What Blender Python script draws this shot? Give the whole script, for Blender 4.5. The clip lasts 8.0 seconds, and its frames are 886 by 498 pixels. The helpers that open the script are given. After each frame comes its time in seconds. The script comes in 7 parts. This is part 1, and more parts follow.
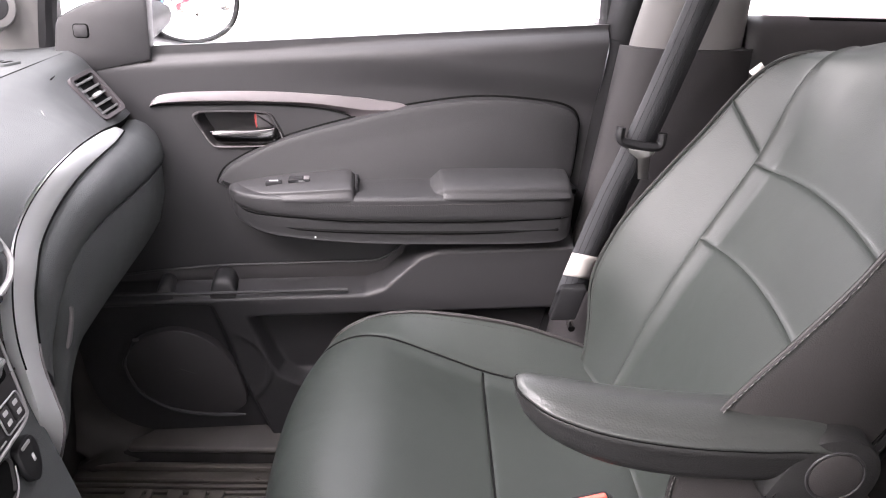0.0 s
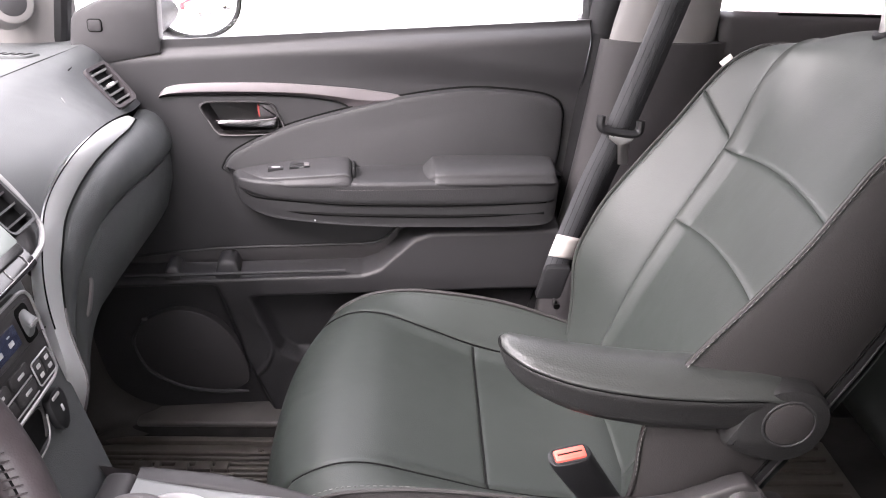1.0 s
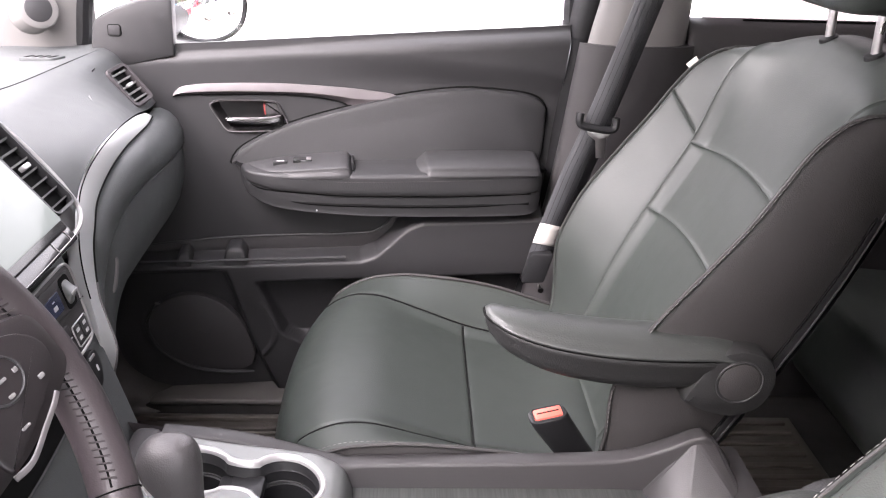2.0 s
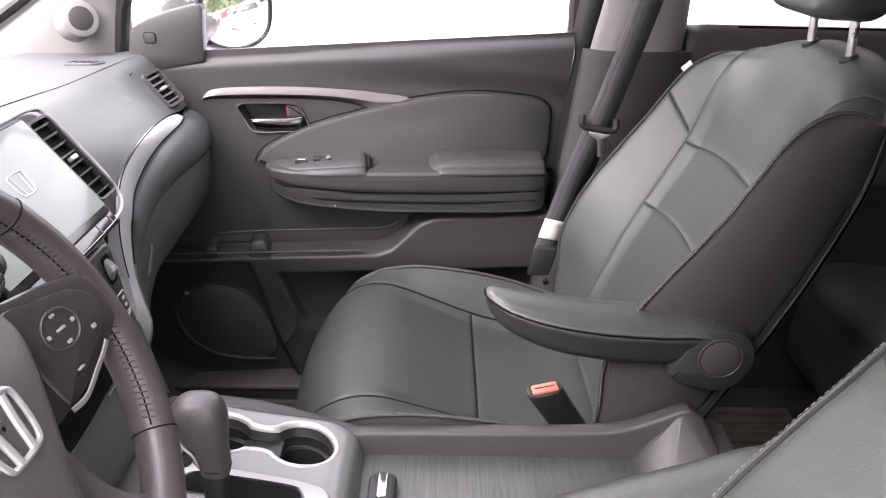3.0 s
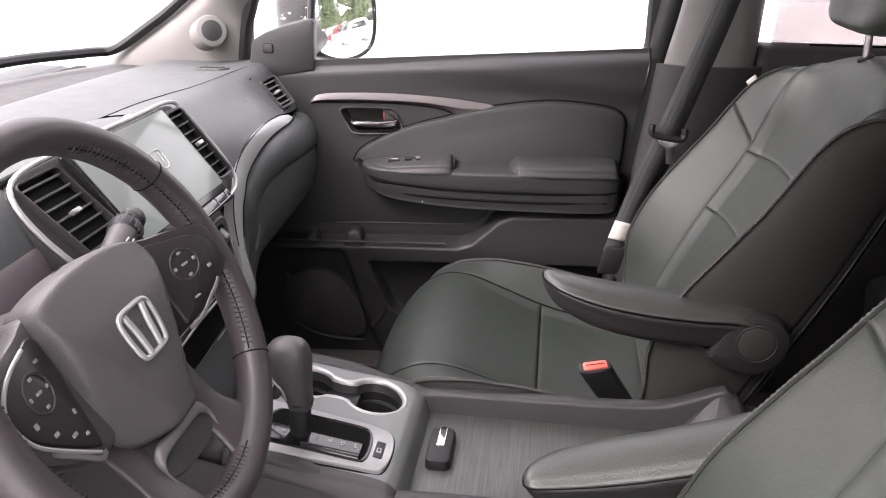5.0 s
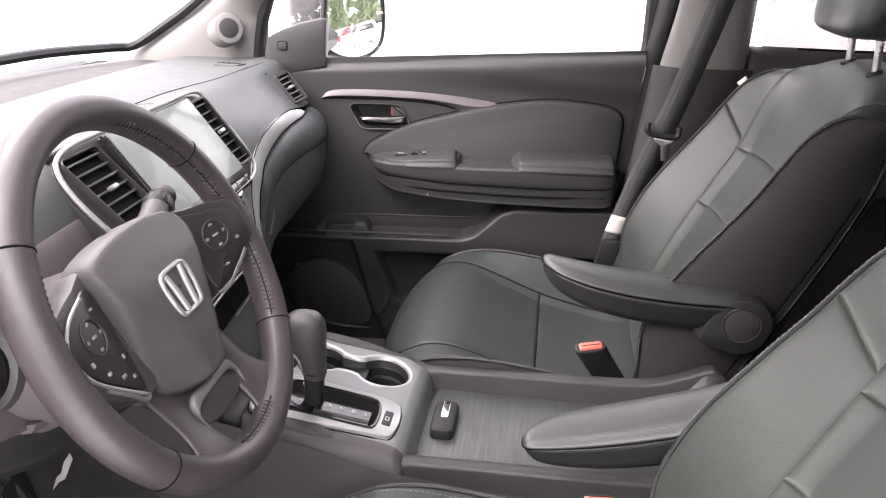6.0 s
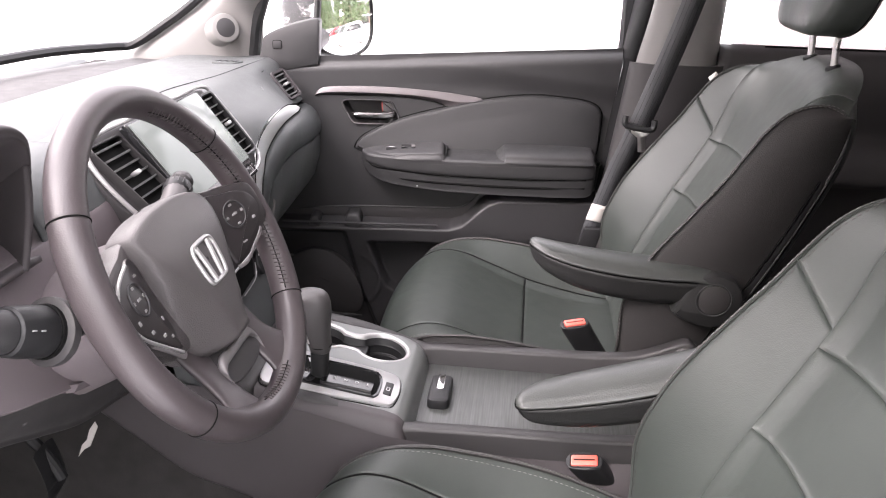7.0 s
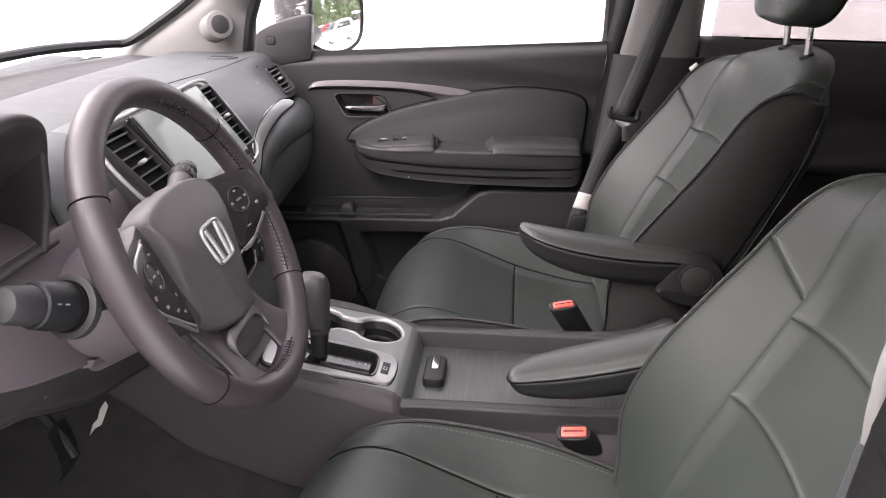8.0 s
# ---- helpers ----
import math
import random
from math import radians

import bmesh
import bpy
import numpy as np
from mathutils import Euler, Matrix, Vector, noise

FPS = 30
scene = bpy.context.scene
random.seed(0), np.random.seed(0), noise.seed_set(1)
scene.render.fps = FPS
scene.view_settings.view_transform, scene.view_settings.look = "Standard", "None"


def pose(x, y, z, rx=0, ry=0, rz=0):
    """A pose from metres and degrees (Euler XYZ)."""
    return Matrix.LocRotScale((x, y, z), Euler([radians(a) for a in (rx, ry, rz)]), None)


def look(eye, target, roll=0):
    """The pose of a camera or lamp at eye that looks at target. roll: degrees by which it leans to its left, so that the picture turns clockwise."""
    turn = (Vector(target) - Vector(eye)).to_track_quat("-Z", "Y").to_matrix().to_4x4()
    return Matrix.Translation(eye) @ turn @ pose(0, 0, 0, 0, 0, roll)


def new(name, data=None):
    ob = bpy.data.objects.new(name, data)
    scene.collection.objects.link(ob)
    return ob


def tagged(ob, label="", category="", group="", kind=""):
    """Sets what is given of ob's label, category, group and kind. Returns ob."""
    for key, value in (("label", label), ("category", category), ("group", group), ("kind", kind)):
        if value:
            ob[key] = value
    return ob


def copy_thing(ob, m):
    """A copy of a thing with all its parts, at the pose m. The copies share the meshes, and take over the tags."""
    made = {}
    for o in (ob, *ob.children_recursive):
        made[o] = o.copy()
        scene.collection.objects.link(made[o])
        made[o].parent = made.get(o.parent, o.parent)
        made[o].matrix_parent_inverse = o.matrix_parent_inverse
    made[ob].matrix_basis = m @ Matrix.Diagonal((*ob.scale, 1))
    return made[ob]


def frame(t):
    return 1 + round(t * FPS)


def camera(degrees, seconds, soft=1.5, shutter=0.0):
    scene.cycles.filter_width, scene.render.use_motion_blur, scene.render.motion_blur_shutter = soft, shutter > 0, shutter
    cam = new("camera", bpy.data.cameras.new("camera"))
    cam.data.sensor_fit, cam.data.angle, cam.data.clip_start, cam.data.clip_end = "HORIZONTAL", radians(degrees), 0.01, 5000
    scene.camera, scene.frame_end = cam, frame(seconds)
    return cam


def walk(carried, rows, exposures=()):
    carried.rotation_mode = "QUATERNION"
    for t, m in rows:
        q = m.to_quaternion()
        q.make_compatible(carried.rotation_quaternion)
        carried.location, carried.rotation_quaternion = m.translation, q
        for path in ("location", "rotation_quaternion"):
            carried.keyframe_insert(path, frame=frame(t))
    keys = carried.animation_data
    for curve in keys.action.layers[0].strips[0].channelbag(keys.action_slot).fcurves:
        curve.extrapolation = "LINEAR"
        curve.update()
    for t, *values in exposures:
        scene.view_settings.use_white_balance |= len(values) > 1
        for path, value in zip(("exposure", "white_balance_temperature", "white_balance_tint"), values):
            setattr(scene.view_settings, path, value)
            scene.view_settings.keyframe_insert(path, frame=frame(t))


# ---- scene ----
cam = camera(57.1, 8.0, soft=1.1)
PATH = [
    (0, (-0.0009, -0.4889, 0.9869), (0.0537, 1.4361, 0.1007), 1.7),
    (0.5, (0.0011, -0.5323, 0.9826), (0.0523, 1.3945, 0.1007), 1.6),
    (1, (0.0031, -0.5768, 0.99), (0.0692, 1.3501, 0.1092), 1.7),
    (1.5, (0.0029, -0.6331, 0.9996), (0.0847, 1.2959, 0.123), 1.8),
    (2.8, (0.0192, -0.7765, 1.0187), (0.0748, 1.1635, 0.1654), 1.5),
    (3, (0.0268, -0.793, 1.0187), (0.046, 1.1497, 0.1717), 1.3),
    (3.5, (0.052, -0.8358, 1.024), (-0.0521, 1.1089, 0.1855), 0.3),
    (4, (0.0717, -0.8737, 1.0271), (-0.1163, 1.0704, 0.2025), -0.1),
    (4.5, (0.0902, -0.9096, 1.0293), (-0.1455, 1.0333, 0.2152), 0.2),
    (6, (0.0903, -1.0339, 1.024), (-0.1599, 0.9186, 0.2374), 1.6),
    (6.5, (0.0811, -1.0835, 1.025), (-0.1408, 0.8732, 0.2396), 1.7),
    (7, (0.076, -1.1328, 1.0282), (-0.1174, 0.828, 0.248), 1.7),
    (7.5, (0.0763, -1.1667, 1.0293), (-0.0982, 0.7965, 0.2502), 1.5),
    (8, (0.0749, -1.1923, 1.0282), (-0.089, 0.7706, 0.2427), 1.3),
]
walk(cam, [(t, look(eye, target, roll)) for t, eye, target, roll in PATH], exposures=[(0, 3.03, 6540, 18), (1.5, 3.07, 6540, 18), (3, 2.84, 6540, 18), (3.5, 2.37, 6540, 18), (4, 1.94, 6660, 18), (4.5, 2.1, 6660, 17), (6, 2.53, 6660, 17), (6.5, 2.74, 6660, 17), (7, 2.68, 6660, 17), (7.5, 2.18, 6660, 17), (8, 2.09, 6660, 17)])

# ---- light ----
world = bpy.data.worlds.new("overcast_sky")
scene.world = world
world.use_nodes = True
wn = world.node_tree
wn.nodes.clear()
w_out = wn.nodes.new("ShaderNodeOutputWorld")
w_bg = wn.nodes.new("ShaderNodeBackground")
w_sky = wn.nodes.new("ShaderNodeTexSky")
w_sky.sky_type = "NISHITA"
w_sky.sun_disc = False
w_sky.sun_elevation = radians(34)
w_sky.sun_rotation = radians(217)
w_sky.dust_density = 4.0
w_sky.air_density = 1.0
w_hsv = wn.nodes.new("ShaderNodeHueSaturation")
w_hsv.inputs["Saturation"].default_value = 0.12
w_bg.inputs["Strength"].default_value = 0.15
wn.links.new(w_sky.outputs[0], w_hsv.inputs["Color"])
# an overcast sky is brighter overhead than at the horizon
w_tc = wn.nodes.new("ShaderNodeTexCoord")
w_sep = wn.nodes.new("ShaderNodeSeparateXYZ")
w_map = wn.nodes.new("ShaderNodeMapRange")
w_map.inputs["To Min"].default_value = 0.75
w_map.inputs["To Max"].default_value = 4.2
w_mul = wn.nodes.new("ShaderNodeVectorMath")
w_mul.operation = "SCALE"
wn.links.new(w_tc.outputs["Generated"], w_sep.inputs[0])
wn.links.new(w_sep.outputs["Z"], w_map.inputs["Value"])
wn.links.new(w_hsv.outputs[0], w_mul.inputs[0])
wn.links.new(w_map.outputs["Result"], w_mul.inputs["Scale"])
wn.links.new(w_mul.outputs[0], w_bg.inputs["Color"])
wn.links.new(w_bg.outputs[0], w_out.inputs["Surface"])
sun = new("sun", bpy.data.lights.new("sun", "SUN"))
sun.data.energy, sun.data.angle, sun.data.color = 0.6, radians(30), (1.0, 0.97, 0.94)
sun.matrix_basis = look((-4.0, 3.0, 3.6), (0, 0, 0))

# ---- materials ----
def material(name, color, rough=0.5, metal=0.0, bump=0.0, scale=400.0, vary=0.12, vscale=9.0, grain="noise", coat=0.0, spec=0.5, rvary=0.08):
    """A surface with two scales of variation: broad stains in colour and gloss, and fine grain in relief."""
    m = bpy.data.materials.new(name)
    m.use_nodes = True
    nt = m.node_tree
    b = nt.nodes["Principled BSDF"]
    b.inputs["Metallic"].default_value = metal
    b.inputs["Specular IOR Level"].default_value = spec
    b.inputs["Coat Weight"].default_value = coat
    tc = nt.nodes.new("ShaderNodeTexCoord")
    n1 = nt.nodes.new("ShaderNodeTexNoise")
    n1.inputs["Scale"].default_value = vscale
    n1.inputs["Detail"].default_value = 5
    nt.links.new(tc.outputs["Object"], n1.inputs["Vector"])
    mix = nt.nodes.new("ShaderNodeMix")
    mix.data_type = "RGBA"
    mix.inputs["A"].default_value = (*[c * (1 - vary) for c in color], 1)
    mix.inputs["B"].default_value = (*[min(1, c * (1 + vary)) for c in color], 1)
    nt.links.new(n1.outputs["Fac"], mix.inputs["Factor"])
    nt.links.new(mix.outputs["Result"], b.inputs["Base Color"])
    mr = nt.nodes.new("ShaderNodeMapRange")
    mr.inputs["To Min"].default_value = max(0.02, rough - rvary)
    mr.inputs["To Max"].default_value = rough + rvary
    n2 = nt.nodes.new("ShaderNodeTexNoise")
    n2.inputs["Scale"].default_value = vscale * 4
    n2.inputs["Detail"].default_value = 6
    nt.links.new(tc.outputs["Object"], n2.inputs["Vector"])
    nt.links.new(n2.outputs["Fac"], mr.inputs["Value"])
    nt.links.new(mr.outputs["Result"], b.inputs["Roughness"])
    if bump:
        bp = nt.nodes.new("ShaderNodeBump")
        bp.inputs["Strength"].default_value = bump
        bp.inputs["Distance"].default_value = 0.0006
        if grain == "leather":
            g = nt.nodes.new("ShaderNodeTexVoronoi")
            g.inputs["Scale"].default_value = scale
            nt.links.new(tc.outputs["Object"], g.inputs["Vector"])
            nt.links.new(g.outputs["Distance"], bp.inputs["Height"])
        elif grain == "weave":
            g = nt.nodes.new("ShaderNodeTexWave")
            g.inputs["Scale"].default_value = scale
            g.inputs["Distortion"].default_value = 1.0
            nt.links.new(tc.outputs["Object"], g.inputs["Vector"])
            nt.links.new(g.outputs["Fac"], bp.inputs["Height"])
        else:
            g = nt.nodes.new("ShaderNodeTexNoise")
            g.inputs["Scale"].default_value = scale
            g.inputs["Detail"].default_value = 3
            nt.links.new(tc.outputs["Object"], g.inputs["Vector"])
            nt.links.new(g.outputs["Fac"], bp.inputs["Height"])
        if grain == "leather":
            wr = nt.nodes.new("ShaderNodeTexNoise")
            wr.inputs["Scale"].default_value = 26
            wr.inputs["Detail"].default_value = 6
            wr.inputs["Distortion"].default_value = 0.6
            b2 = nt.nodes.new("ShaderNodeBump")
            b2.inputs["Strength"].default_value = 0.13
            b2.inputs["Distance"].default_value = 0.004
            nt.links.new(tc.outputs["Object"], wr.inputs["Vector"])
            nt.links.new(wr.outputs["Fac"], b2.inputs["Height"])
            nt.links.new(b2.outputs["Normal"], bp.inputs["Normal"])
        nt.links.new(bp.outputs["Normal"], b.inputs["Normal"])
    return m


LEATHER = material("seat_leather", (0.0277, 0.0324, 0.0293), 0.43, bump=0.17, scale=650, grain="leather", vary=0.18, spec=0.36)
VINYL = material("side_vinyl", (0.032, 0.0300, 0.0298), 0.5, bump=0.4, scale=620, grain="leather", vary=0.12, spec=0.3)
WHEEL_LEATHER = material("wheel_leather", (0.042, 0.0345, 0.0368), 0.40, bump=0.14, scale=600, grain="leather", vary=0.15)
HUB = material("hub_cover", (0.066, 0.060, 0.061), 0.42, bump=0.4, scale=800, grain="leather", vary=0.08, spec=0.35)
HOOD = material("hood_plastic", (0.046, 0.041, 0.043), 0.6, bump=0.3, scale=900, vary=0.10, spec=0.25)
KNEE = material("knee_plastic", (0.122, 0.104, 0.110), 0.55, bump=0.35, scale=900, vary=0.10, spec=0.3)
TRIM = material("door_plastic", (0.024, 0.0234, 0.0247), 0.52, bump=0.35, scale=900, vary=0.12, spec=0.42)
TRIM_SOFT = material("soft_trim", (0.0195, 0.0193, 0.0203), 0.54, bump=0.4, scale=700, grain="leather", vary=0.10, spec=0.42)
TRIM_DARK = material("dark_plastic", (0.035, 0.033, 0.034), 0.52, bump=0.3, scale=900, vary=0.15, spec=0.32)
DASH = material("dash_plastic", (0.066, 0.070, 0.071), 0.52, spec=0.36, bump=0.4, scale=800, grain="leather", vary=0.08)
CONSOLE = material("console_plastic", (0.0275, 0.0258, 0.0265), 0.5, bump=0.35, scale=900, vary=0.12, spec=0.42)
SATIN = material("satin_silver", (0.155, 0.144, 0.147), 0.50, metal=0.25, bump=0.05, scale=1200, vary=0.05)
BAND = material("graphite_band", (0.55, 0.56, 0.56), 0.38, bump=0.05, scale=1200, vary=0.05, metal=0.35)
CHROME = material("chrome", (0.75, 0.74, 0.74), 0.12, metal=1.0, vary=0.03, rvary=0.04)
STEEL = material("brushed_steel", (0.55, 0.54, 0.53), 0.3, metal=1.0, bump=0.1, scale=900, vary=0.06)
GLOSS = material("gloss_black", (0.012, 0.012, 0.013), 0.14, coat=0.0, vary=0.1, rvary=0.05)
BLACK = material("black_plastic", (0.014, 0.014, 0.015), 0.45, bump=0.2, scale=800, vary=0.15, spec=0.3)
# near-black for seams and joints; also paints the shade in vents and hollows
SEAM = material("seam_and_gap_shade", (0.006, 0.006, 0.006), 0.8, vary=0.1, spec=0.05)
THREAD = material("lacing_thread", (0.028, 0.022, 0.023), 0.7, vary=0.1)
BLADE = material("dusky_silver", (0.100, 0.089, 0.093), 0.46, metal=0.25, bump=0.05, scale=1200, vary=0.05)
# the same silver darkened: painted shade for the blade's lower facet
BLADE_DARK = material("dusky_silver_shaded", (0.058, 0.050, 0.053), 0.46, metal=0.2, bump=0.05, scale=1200, vary=0.05)
DARK_CHROME = material("dark_chrome", (0.085, 0.083, 0.085), 0.20, metal=1.0, vary=0.04, rvary=0.04)
STITCH = material("grey_stitching", (0.15, 0.148, 0.142), 0.7, vary=0.1)
PILLAR = material("pillar_trim", (0.155, 0.149, 0.144), 0.62, bump=0.25, scale=700, vary=0.05)
WEBBING = material("belt_webbing", (0.047, 0.048, 0.052), 0.55, bump=0.5, scale=260, grain="weave", vary=0.10)
DECK = material("deck_grey", (0.145, 0.150, 0.148), 0.42, metal=0.15, bump=0.05, scale=1000, vary=0.06)
# darker than PAD: the armrest's underside shade is in this colour; hinge covers share it
ARM = material("arm_leather_dark", (0.0165, 0.0165, 0.0165), 0.46, bump=0.4, scale=480, grain="leather", vary=0.12, spec=0.3)
POD = material("pod_plastic", (0.020, 0.017, 0.018), 0.38, bump=0.15, scale=900, vary=0.1)
SILVER = material("pale_silver", (0.36, 0.355, 0.355), 0.36, metal=0.5, bump=0.05, scale=1000, vary=0.05)
DISPLAY = material("display_glass", (0.020, 0.024, 0.045), 0.15, spec=0.4, vary=0.05, rvary=0.03)
DISPLAY.node_tree.nodes["Principled BSDF"].inputs["Emission Color"].default_value = (0.45, 0.55, 1.0, 1)
DISPLAY.node_tree.nodes["Principled BSDF"].inputs["Emission Strength"].default_value = 0.003
RED = material("red_button", (0.62, 0.10, 0.075), 0.4, vary=0.05)
RED_DARK = material("dull_red", (0.26, 0.035, 0.03), 0.5, vary=0.1)
WHITE_TAG = material("white_label", (0.50, 0.475, 0.45), 0.7, vary=0.05)
KNOB = material("knob_leather", (0.050, 0.047, 0.048), 0.42, bump=0.25, scale=600, grain="leather", vary=0.10, spec=0.4)
KICK = material("moulded_carpet", (0.046, 0.042, 0.040), 0.5, bump=0.6, scale=300, vary=0.4, vscale=12, spec=0.3)
SIDE = material("tunnel_plastic", (0.056, 0.0495, 0.052), 0.52, bump=0.35, scale=900, vary=0.12, spec=0.35)
SEAL = material("seal_rubber", (0.008, 0.008, 0.0085), 0.7, bump=0.2, scale=500, vary=0.15, spec=0.12)
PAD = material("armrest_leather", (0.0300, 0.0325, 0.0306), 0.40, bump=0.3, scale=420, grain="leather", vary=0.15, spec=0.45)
LEGEND = material("dim_legend", (0.20, 0.195, 0.195), 0.6, vary=0.05)
STALK = material("stalk_plastic", (0.060, 0.056, 0.057), 0.5, bump=0.2, scale=900, vary=0.08, spec=0.35)
LETTER = material("legend_white", (0.42, 0.42, 0.42), 0.6, vary=0.04)
RUBBER = material("mat_rubber", (0.080, 0.071, 0.062), 0.48, bump=0.6, scale=240, vary=0.55, vscale=14, spec=0.4)
DUSTY = material("dusty_plastic", (0.085, 0.079, 0.074), 0.52, bump=0.5, scale=300, vary=0.5, vscale=12, spec=0.32)
CARPET = material("carpet", (0.036, 0.034, 0.0335), 0.95, bump=1.0, scale=420, vary=0.35, vscale=30, spec=0.05)
# dark carpet, with the shade behind the front seats put into its colour
CARPET_REAR = material("rear_carpet", (0.030, 0.0285, 0.0275), 0.95, bump=1.0, scale=420, vary=0.3, vscale=30, spec=0.05)
FOAM = material("headliner_cloth", (0.60, 0.575, 0.55), 0.9, bump=0.5, scale=500, vary=0.05)
SCREEN = material("screen_glass", (0.072, 0.078, 0.074), 0.10, spec=0.13, vary=0.03, rvary=0.03)
SCREEN.node_tree.nodes["Principled BSDF"].inputs["Emission Color"].default_value = (0.9, 1.0, 0.97, 1)
SCREEN.node_tree.nodes["Principled BSDF"].inputs["Emission Strength"].default_value = 0.045
MIRROR = material("mirror_silver", (0.92, 0.93, 0.93), 0.02, metal=1.0, vary=0.0, rvary=0.0)
SNOW = material("snow", (0.74, 0.74, 0.75), 0.8, bump=0.8, scale=3, vary=0.22, vscale=1.6)


def wood_weave():
    """The dark streaked foil of the console's sliding lid: fine lines along the car's width."""
    m = material("streaked_lid", (0.060, 0.060, 0.058), 0.42, bump=0.0)
    nt = m.node_tree
    b = nt.nodes["Principled BSDF"]
    tc = nt.nodes["Texture Coordinate"]
    mp = nt.nodes.new("ShaderNodeMapping")
    mp.inputs["Scale"].default_value = (420, 14, 14)
    n = nt.nodes.new("ShaderNodeTexNoise")
    n.inputs["Scale"].default_value = 1.0
    n.inputs["Detail"].default_value = 4
    r = nt.nodes.new("ShaderNodeValToRGB")
    r.color_ramp.elements[0].position, r.color_ramp.elements[0].color = 0.34, (0.027, 0.0285, 0.0275, 1)
    r.color_ramp.elements[1].position, r.color_ramp.elements[1].color = 0.68, (0.056, 0.059, 0.057, 1)
    nt.links.new(tc.outputs["Object"], mp.inputs["Vector"])
    nt.links.new(mp.outputs[0], n.inputs["Vector"])
    nt.links.new(n.outputs["Fac"], r.inputs["Fac"])
    nt.links.new(r.outputs[0], b.inputs["Base Color"])
    return m


LID = wood_weave()


# ---- shape tools ----
def ease(a, b, x):
    t = np.clip((np.asarray(x, float) - a) / (b - a), 0, 1)
    return t * t * (3 - 2 * t)


def spline(points, n, closed=False):
    """n points along a Catmull-Rom curve through the given ones."""
    p = np.asarray(points, float)
    k = len(p)
    ts = np.linspace(0, k if closed else k - 1, n, endpoint=not closed)
    i = np.minimum(ts.astype(int), (k if closed else k - 1) - (0 if closed else 1))
    f = (ts - i)[:, None]
    if closed:
        a, b, c, d = p[(i - 1) % k], p[i % k], p[(i + 1) % k], p[(i + 2) % k]
    else:
        a, b, c, d = p[np.maximum(i - 1, 0)], p[i], p[np.minimum(i + 1, k - 1)], p[np.minimum(i + 2, k - 1)]
    return 0.5 * (2 * b + (c - a) * f + (2 * a - 5 * b + 4 * c - d) * f**2 + (3 * b - a - 3 * c + d) * f**3)


def curve_at(ts, keys):
    """Smooth values at ts of a function given by rows (t, value, ...)."""
    k = np.asarray(keys, float)
    t, v = k[:, 0], k[:, 1:]
    m = np.gradient(v, t, axis=0)
    ts = np.clip(np.asarray(ts, float), t[0], t[-1])
    i = np.clip(np.searchsorted(t, ts, side="right") - 1, 0, len(t) - 2)
    h = (t[i + 1] - t[i])
    f = ((ts - t[i]) / h)[..., None]
    h = h[..., None]
    out = (2 * f**3 - 3 * f**2 + 1) * v[i] + (f**3 - 2 * f**2 + f) * h * m[i] + (-2 * f**3 + 3 * f**2) * v[i + 1] + (f**3 - f**2) * h * m[i + 1]
    return out[..., 0] if v.shape[1] == 1 else out


def grid_faces(nu, nv, wrap_u=False, flip=False):
    """Faces of a grid of nu columns and nv rows, row by row."""
    out = []
    for j in range(nv - 1):
        for i in range(nu if wrap_u else nu - 1):
            q = (j * nu + i, j * nu + (i + 1) % nu, (j + 1) * nu + (i + 1) % nu, (j + 1) * nu + i)
            out.append(q[::-1] if flip else q)
    return out


def part(name, geo, mat, parent=None, label="", sharp=35, bevel=0.0, solid=0.0, at=None):
    """One mesh object from a bmesh or (vertices, faces), under a thing or a part."""
    me = bpy.data.meshes.new(name)
    if isinstance(geo, bmesh.types.BMesh):
        geo.to_mesh(me)
        geo.free()
    else:
        me.from_pydata([tuple(float(c) for c in v) for v in geo[0]], [], geo[1])
    me.update()
    me.polygons.foreach_set("use_smooth", [True] * len(me.polygons))
    me.set_sharp_from_angle(angle=radians(sharp))
    me.materials.append(mat)
    ob = new(name, me)
    if parent:
        ob.parent = parent
    if at is not None:
        ob.matrix_basis = at
    if solid:
        s = ob.modifiers.new("thickness", "SOLIDIFY")
        s.thickness, s.offset = solid, -1
    if bevel:
        b = ob.modifiers.new("worn_edges", "BEVEL")
        b.width, b.segments, b.limit_method, b.angle_limit = bevel, 2, "ANGLE", radians(35)
    if label:
        ob["label"] = label
    return ob


def thing(name, label, category, at=None, group="", kind=""):
    ob = new(name)
    ob.empty_display_size = 0.05
    if at is not None:
        ob.matrix_basis = at
    return tagged(ob, label, category, group, kind)


def surface(fn, nu, nv, u=(0, 1), v=(0, 1), flip=False):
    us, vs = np.meshgrid(np.linspace(*u, nu), np.linspace(*v, nv))
    p = fn(us.ravel(), vs.ravel())
    return p, grid_faces(nu, nv, flip=flip)


def bars(rows, nu, nv):
    """A smooth sheet through a coarse grid of control points (rows of points)."""
    rows = [spline(r, nu) for r in rows]
    cols = [spline([r[i] for r in rows], nv) for i in range(nu)]
    p = np.array(cols).transpose(1, 0, 2).reshape(-1, 3)
    return p, grid_faces(nu, nv)


def loft(rings, n, m, caps=True, flip=False):
    """A closed skin through rings of control points; n round, m along."""
    rr = np.array([spline(r, n, True) for r in rings])
    cols = np.array([spline(rr[:, i], m) for i in range(n)]).transpose(1, 0, 2)
    p = cols.reshape(-1, 3)
    f = grid_faces(n, m, True, flip)
    if caps:
        a, b = list(range(n)), list(range((m - 1) * n, m * n))
        f = f + [a if flip else a[::-1], b[::-1] if flip else b]
    return p, f


